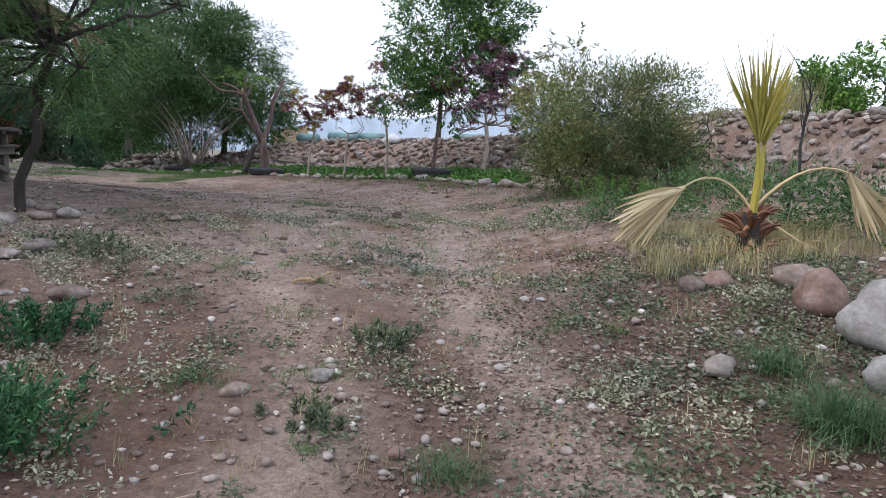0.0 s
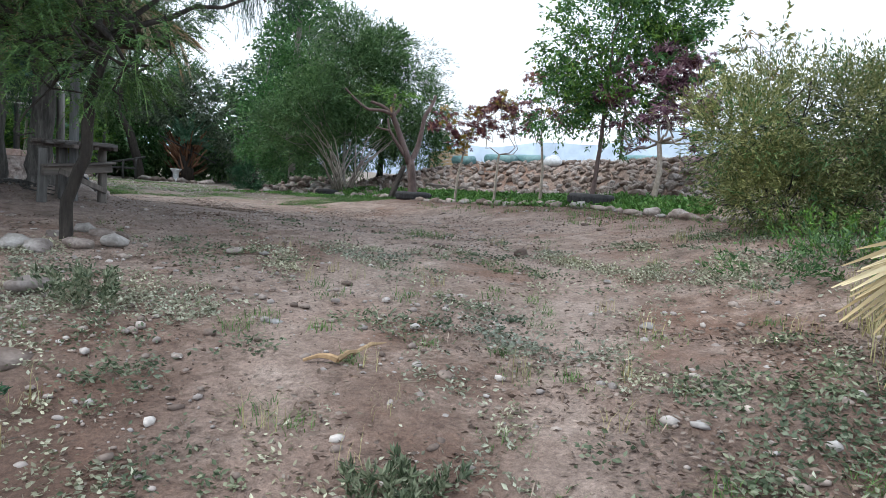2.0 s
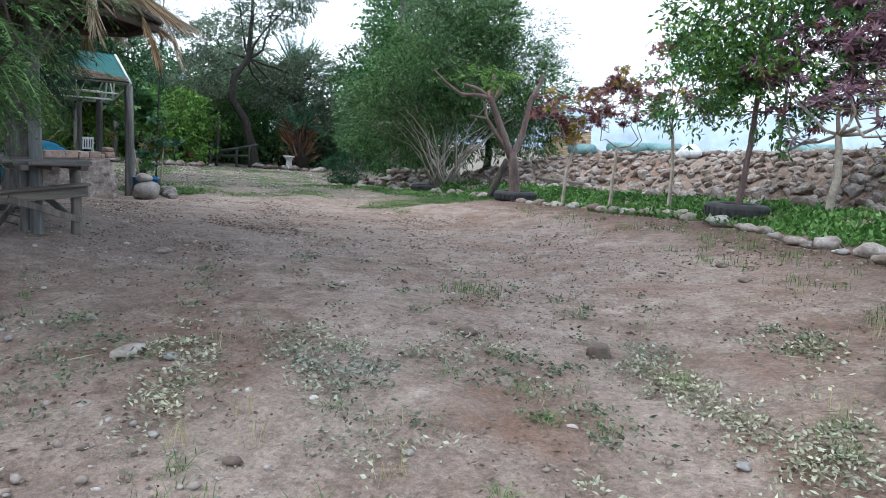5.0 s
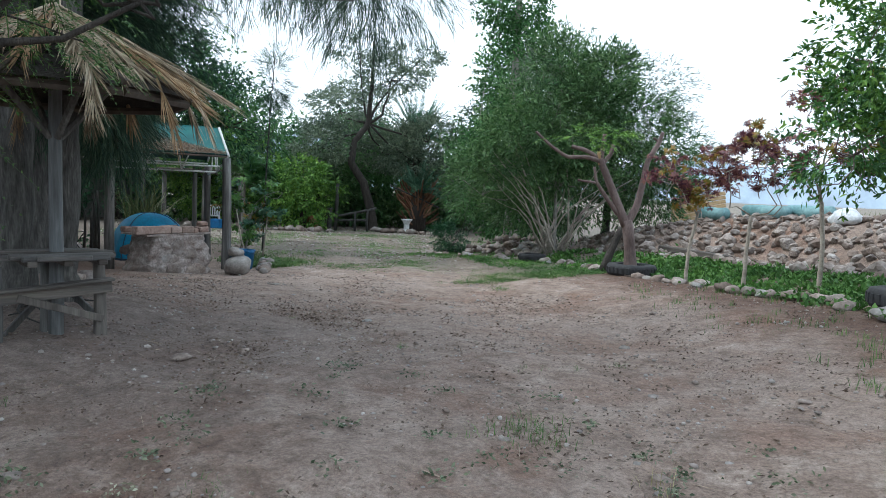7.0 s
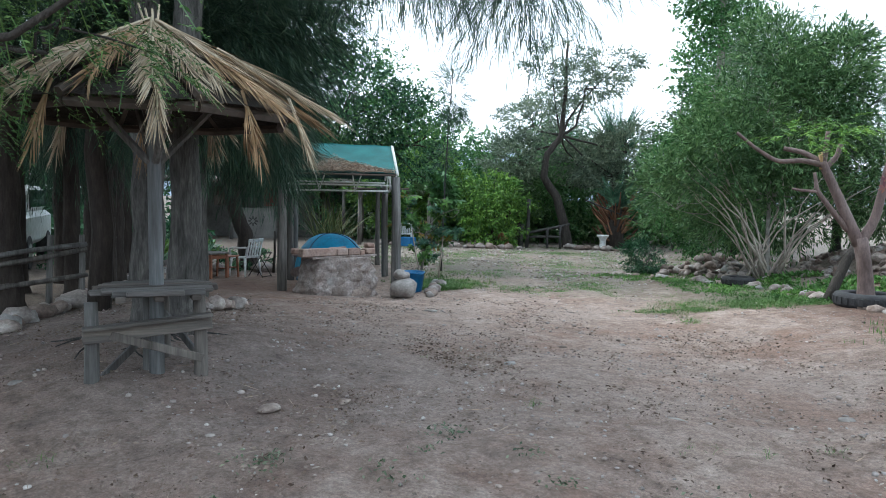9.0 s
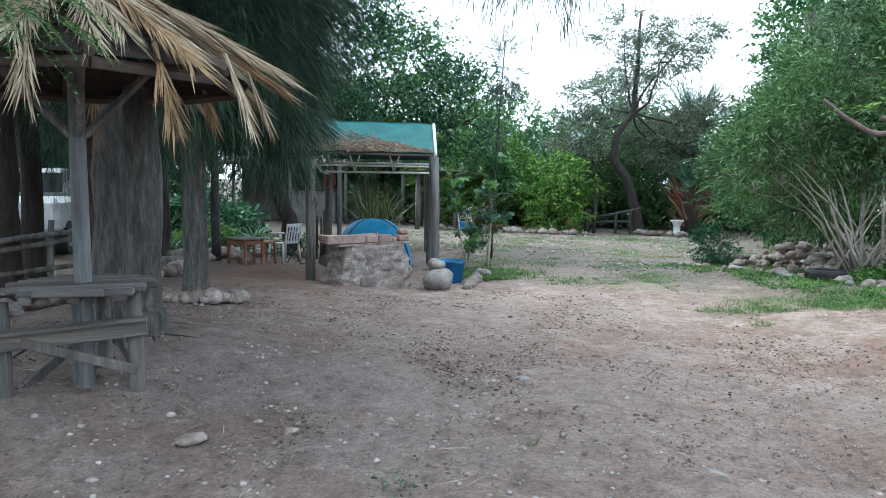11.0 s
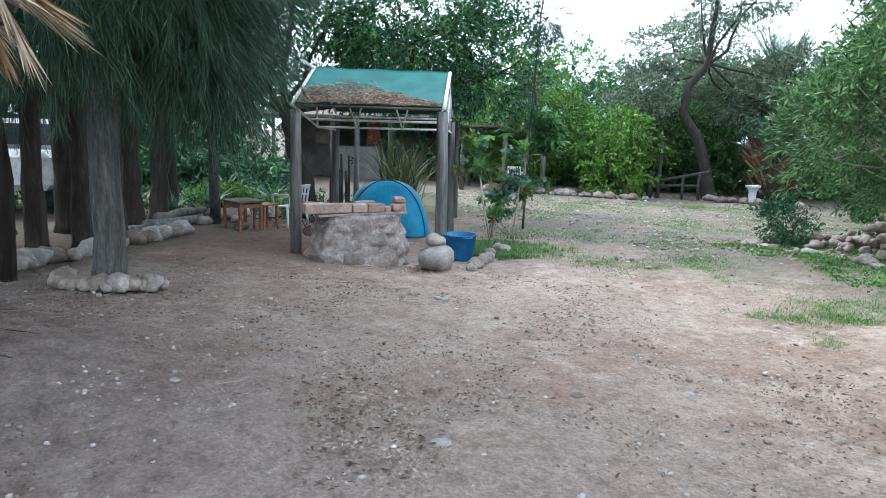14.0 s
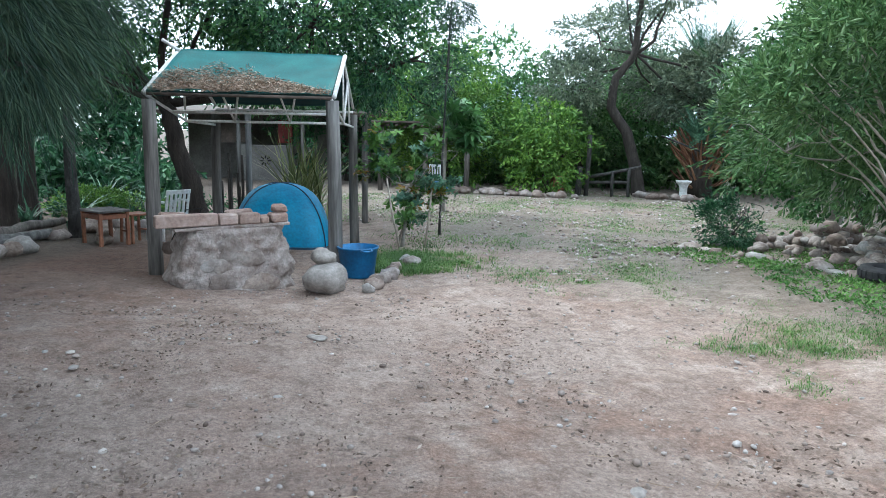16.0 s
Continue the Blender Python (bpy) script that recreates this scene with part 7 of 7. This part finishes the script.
x, y = scatter(rg, 12000, -9.5, 1.0, 7.5, 15.5, lambda x, y: in_yard(x, y) * np.clip(2.2 * wavy(x, y, 2.3, 9) - 0.7, 0.02, 1))
litter(g, rg, x, y, 0.032, 0.02)
x, y = scatter(rg, 45000, -9.5, 2.6, 3.0, 15.5, lambda x, y: in_yard(x, y) * np.clip(0.45 + 0.8 * wavy(x, y, 1.7, 11), 0.1, 1))
litter(g, rg, x, y, 0.02, 0.013)
single("leaf_litter", g, M["litter"], pose(0, 0, 0), "dry brown leaf litter scattered over the earth", "litter", kind="stuff")
g = Geo()
x, y = scatter(rg, 1500, -10, 3, 2.6, 16, lambda x, y: in_yard(x, y) * np.clip(0.4 + 0.5 * wavy(x, y, 0.9, 2), 0.1, 1))
a = rg.uniform(0, 6.3, len(x))
P = np.stack((x, y, ground_at(x, y) + 0.012), 1)
leaf_quads(g, P, np.stack((np.cos(a), np.sin(a), rg.normal(0, 0.05, len(x))), 1), 0.22, 0.006, rg, 0.0)
single("twig_litter", g, M["straw"], pose(0, 0, 0), "thin dry twigs lying on the earth", "twigs", kind="stuff")


def tufts(geo, rng, x, y, n, r, h, w, lean=0.5):
    P = np.stack((x, y, ground_at(x, y) - 0.005), 1)
    k = rng.uniform(0.5, 1.4, len(x))
    off = rng.normal(0, 1, (len(x), n, 3)) * np.array((1, 1, 0)) * (r * k)[:, None, None]
    Q = (P[:, None] + off).reshape(-1, 3)
    Q[:, 2] = ground_at(Q[:, 0], Q[:, 1]) - 0.004
    blades(geo, Q, rng, h, w, lean, 2)


def rosettes(geo, rng, x, y, n, r, L, W, up=0.35):
    P = np.stack((x, y, ground_at(x, y) + 0.008), 1)
    k = rng.uniform(0.5, 1.4, len(x))
    off = rng.normal(0, 1, (len(x), n, 3)) * np.array((1, 1, 0)) * (r * k)[:, None, None]
    Q = (P[:, None] + off).reshape(-1, 3)
    Q[:, 2] = ground_at(Q[:, 0], Q[:, 1]) + np.abs(rng.normal(0, 0.2 * L + 0.01, len(Q))) + 0.004
    leaf_quads(geo, Q, rng.normal(0, 1, Q.shape) * np.array((1, 1, 0.2)) + np.array((0, 0, up)), L, W, rng, 0.15)


green = lambda x, y: in_yard(x, y) * (1 - 0.85 * worn_at(x, y)) * np.clip(1.25 - 0.11 * np.hypot(x - 0.5, y - 4.0), 0.1, 1)
g = Geo()
x, y = scatter(rg, 640, -6, 3.3, 2.7, 13, lambda x, y: green(x, y) * np.clip(0.1 + 0.9 * wavy(x, y, 1.2, 1), 0.03, 1))
tufts(g, rg, x, y, 22, 0.055, 0.07, 0.0045, 1.2)
x, y = scatter(rg, 60, -1.8, 2.6, 2.8, 9)
tufts(g, rg, x, y, 40, 0.055, 0.09, 0.005, 1.2)
x, y = scatter(rg, 4200, -11.5, -6, 14.5, 20, lambda x, y: (bank_es(x, y)[0] > -2.6 - 0.25 * wavy(x, y, 1.5)) * (bank_es(x, y)[0] < 0.2) * np.clip(0.3 + 1.1 * wavy(x, y, 1.3) - 0.5 * np.exp(-((x + 11.0) / 0.9) ** 2), 0.02, 1))
tufts(g, rg, x, y, 20, 0.1, 0.04, 0.006, 1.4)
x, y = scatter(rg, 2200, -13.6, -11.2, 15.6, 17.4, lambda x, y: np.exp(-(((x + 12.1) / 0.7) ** 2 + ((y - 16.3) / 0.55) ** 2)))
tufts(g, rg, x, y, 24, 0.06, 0.11, 0.008, 0.9)
x, y = scatter(rg, 1500, -12.5, -8.5, 16.2, 19.5, lambda x, y: np.exp(-(((x + 10.4) / 1.0) ** 2 + ((y - 17.4) / 0.5) ** 2)))
tufts(g, rg, x, y, 14, 0.07, 0.05, 0.007, 1.2)
x, y = scatter(rg, 9500, -23, -9.5, 16.8, 28, lambda x, y: np.clip(0.3 + 1.0 * wavy(x, y, 1.1, 2), 0.06, 1))
tufts(g, rg, x, y, 11, 0.14, 0.05, 0.013, 1.3)
x, y = scatter(rg, 5200, -7.5, -4.0, 15.4, 19.3, lambda x, y: np.exp(-(((y - 17.2 - 0.75 * (x + 6.95)) / 0.5) ** 4)) * ease((x + 7.5) / 0.8) * np.clip(0.8 + 0.7 * wavy(x, y, 2.1, 6), 0.1, 1))
tufts(g, rg, x, y, 20, 0.08, 0.055, 0.007, 1.2)
x, y = scatter(rg, 900, -4, 4, 9, 17, lambda x, y: (bank_es(x, y)[0] > -1.6) * (bank_es(x, y)[0] < 0.0) * np.clip(0.5 + 0.6 * wavy(x, y, 1.4), 0, 1))
tufts(g, rg, x, y, 12, 0.06, 0.1, 0.007)
x, y = scatter(rg, 1500, 1.5, 9, 4, 16, lambda x, y: (bank_es(x, y)[0] > 0.4) * (bank_es(x, y)[0] < 3.3) * (bank_es(x, y)[1] > 5.5) * np.clip(0.3 + wavy(x, y, 1.5, 3), 0, 1))
tufts(g, rg, x, y, 14, 0.08, 0.2, 0.008)
single("grass", g, M["l_grass"], pose(0, 0, 0), "patches of short green grass and tufts", "grass", kind="stuff")
g = Geo()
x, y = scatter(rg, 1900, -4, 3.3, 2.7, 11, lambda x, y: green(x, y) * np.clip(1.6 * wavy(x, y, 1.9, 4) - 0.1, 0.02, 1))
rosettes(g, rg, x, y, 40, 0.075, 0.034, 0.016)
x, y = scatter(rg, 330, 0.3, 3.2, 2.8, 5.8, lambda x, y: np.clip(0.1 + 0.28 * x + 0.5 * wavy(x, y, 2, 1), 0, 1))
rosettes(g, rg, x, y, 44, 0.1, 0.036, 0.019)
single("weeds", g, M["l_weed"], pose(0, 0, 0), "low grey-green weeds in loose mats", "weeds", kind="stuff")
g = Geo()
x, y = scatter(rg, 5800, -6, 3, 2.8, 10, lambda x, y: in_yard(x, y) * (y < 8.6 + 0.5 * (x + 2)) * (1 - 0.8 * worn_at(x, y) * (y < 7)) * np.clip(1.5 * wavy(x, y, 1.8, 7) - 0.05, 0.02, 1))
rosettes(g, rg, x, y, 34, 0.07, 0.032, 0.016)
single("withered_weeds", g, M["l_wither"], pose(0, 0, 0), "withered pale weeds lying in mats", "weeds", kind="stuff")
g = Geo()
x, y = scatter(rg, 2900, -10.0, 1.5, 13, 22, lambda x, y: (x > -6.5 + 3.0 * wavy(x, y, 2.5, 3)) * (bank_es(x, y)[0] > 0.05) * (bank_es(x, y)[0] < 1.55 + 0.2 * wavy(x, y, 2)) * 1.0)
rosettes(g, rg, x, y, 30, 0.1, 0.085, 0.05, 0.9)
x, y = scatter(rg, 2600, -11, -4, 16, 22, lambda x, y: (bank_es(x, y)[0] > -1.0 + 0.4 * wavy(x, y, 2.2, 5)) * (bank_es(x, y)[0] < 0.7) * (bank_es(x, y)[1] < -3.0) * (bank_es(x, y)[1] > -9.4) * np.clip(0.45 + 0.8 * wavy(x, y, 2.6, 1), 0, 1))
rosettes(g, rg, x, y, 22, 0.09, 0.05, 0.022, 0.6)
single("ground_cover", g, M["l_cover"], pose(0, 0, 0), "leafy green ground cover in the beds", "ground cover", kind="stuff")
g = Geo()
P, D = in_blobs(rg, [(3.2, 7.0, 0.5, 1.1, 0.9, 0.3), (3.9, 6.2, 0.5, 0.9, 0.9, 0.35), (2.0, 7.6, 0.25, 0.7, 0.5, 0.25), (1.4, 7.6, 0.15, 0.4, 0.3, 0.2)], 1000, -0.2, 0.1)
sprays(g, P, unit(D + np.array((0, 0, 0.6))), rg, 10, 0.18, 0.05, 0.016, 0.6, 0.0)
single("weed_thicket", g, M["l_willow"], pose(0, 0, 0), "thicket of green weeds round the palm", "weeds", kind="stuff")
g = Geo()
x, y = scatter(rg, 170, 1.6, 3.6, 5.4, 7.0)
tufts(g, rg, x, y, 22, 0.06, 0.22, 0.006)
x, y = scatter(rg, 60, -3, 3, 3, 10)
tufts(g, rg, x, y, 14, 0.05, 0.16, 0.004)
single("dry_grass", g, M["l_drygrass"], pose(0, 0, 0), "dry yellow grass around the palm", "grass", kind="stuff")
g = Geo()
x, y = scatter(rg, 3000, -10, 12, 13, 34, lambda x, y: (bank_es(x, y)[0] > 3.0) * 0.6)
tufts(g, rg, x, y, 6, 0.12, 0.22, 0.016)
single("bank_top_scrub", g, M["l_olive"], pose(0, 0, 0), "rough scrub on top of the bank", "scrub", kind="stuff")


# single clumps that stand out
def clump(name, xy, n, r, h, w, mat_name, label, seed, lean=0.6, leafy=0):
    rng = np.random.default_rng(seed)
    gg = Geo()
    P = np.concatenate((rng.normal(0, r, (n, 2)), np.zeros((n, 1))), 1)
    if leafy:
        stems = P[:leafy]
        up = unit(np.concatenate((stems[:, :2] * 2.2 / max(r, 0.01) * 0.12, np.full((leafy, 1), 1.0)), 1))
        sprays(gg, stems, up, rng, 44, h, 0.05, 0.015, 0.7, 0.1)
    else:
        blades(gg, P, rng, h, w, lean, 4)
    return single(name, gg, M[mat_name], pose(xy[0], xy[1], at(*xy) - 0.01), label, "grass clump" if not leafy else "weed", "clumps in the yard")


clump("grass_clump", (2.02, 3.35), 620, 0.09, 0.36, 0.0055, "l_clump", "large arching green grass clump by the boulders", 801, 1.5)
clump("grass_clump", (1.95, 4.0), 300, 0.08, 0.26, 0.005, "l_clump", "arching green grass clump by the boulders", 802, 1.4)
clump("grass_clump", (0.12, 3.15), 260, 0.1, 0.16, 0.0045, "l_clump", "green grass tuft on the path", 803, 1.4)
clump("grass_clump", (-1.9, 10.06), 160, 0.14, 0.12, 0.006, "l_grass", "low green grass tuft in the yard", 804, 0.7)
clump("grass_clump", (-1.35, 3.9), 130, 0.08, 0.13, 0.0045, "l_clump", "thin green grass tuft on bare earth", 805, 1.4)
clump("leafy_weed", (-2.08, 3.1), 90, 0.19, 0.34, 0.01, "l_dark", "lush dark-green leafy weed beside the path", 806, leafy=84)
clump("leafy_weed", (-2.42, 4.25), 40, 0.13, 0.24, 0.01, "l_dark", "green leafy weed beside stones", 807, leafy=40)
clump("leafy_weed", (-0.6, 3.55), 40, 0.1, 0.08, 0.01, "l_weed", "low leafy weed on the path", 808, leafy=16)
clump("leafy_weed", (-0.3, 4.5), 40, 0.12, 0.12, 0.01, "l_weed", "green weed on the path", 809, leafy=22)
clump("leafy_weed", (1.9, 8.2), 40, 0.16, 0.42, 0.01, "l_bright", "tall bright-green weed by the bush", 810, leafy=22)
clump("leafy_weed", (-2.9, 5.9), 40, 0.15, 0.22, 0.01, "l_weed", "grey-green weed in the earth", 811, leafy=20)
# a dry palm leaf stalk lying on the path
g = Geo()
rg = np.random.default_rng(820)
tube(g, bend((0, 0, 0.03), (0.5, 0.8, 0.035), (-0.12, 0.08, 0.015), 10, 0.012, rg), np.linspace(0.016, 0.006, 10), 6)
tube(g, bend((0, 0, 0.03), (-0.16, -0.06, 0.02), (0, 0.02, 0.015), 6, 0.004, rg), np.linspace(0.02, 0.008, 6), 5)
single("dry_leaf_stalk", g, M["thatch_brown"], pose(-0.98, 5.45, at(-0.98, 5.45)), "dry brown palm leaf stalk lying on the path", "dry leaf")
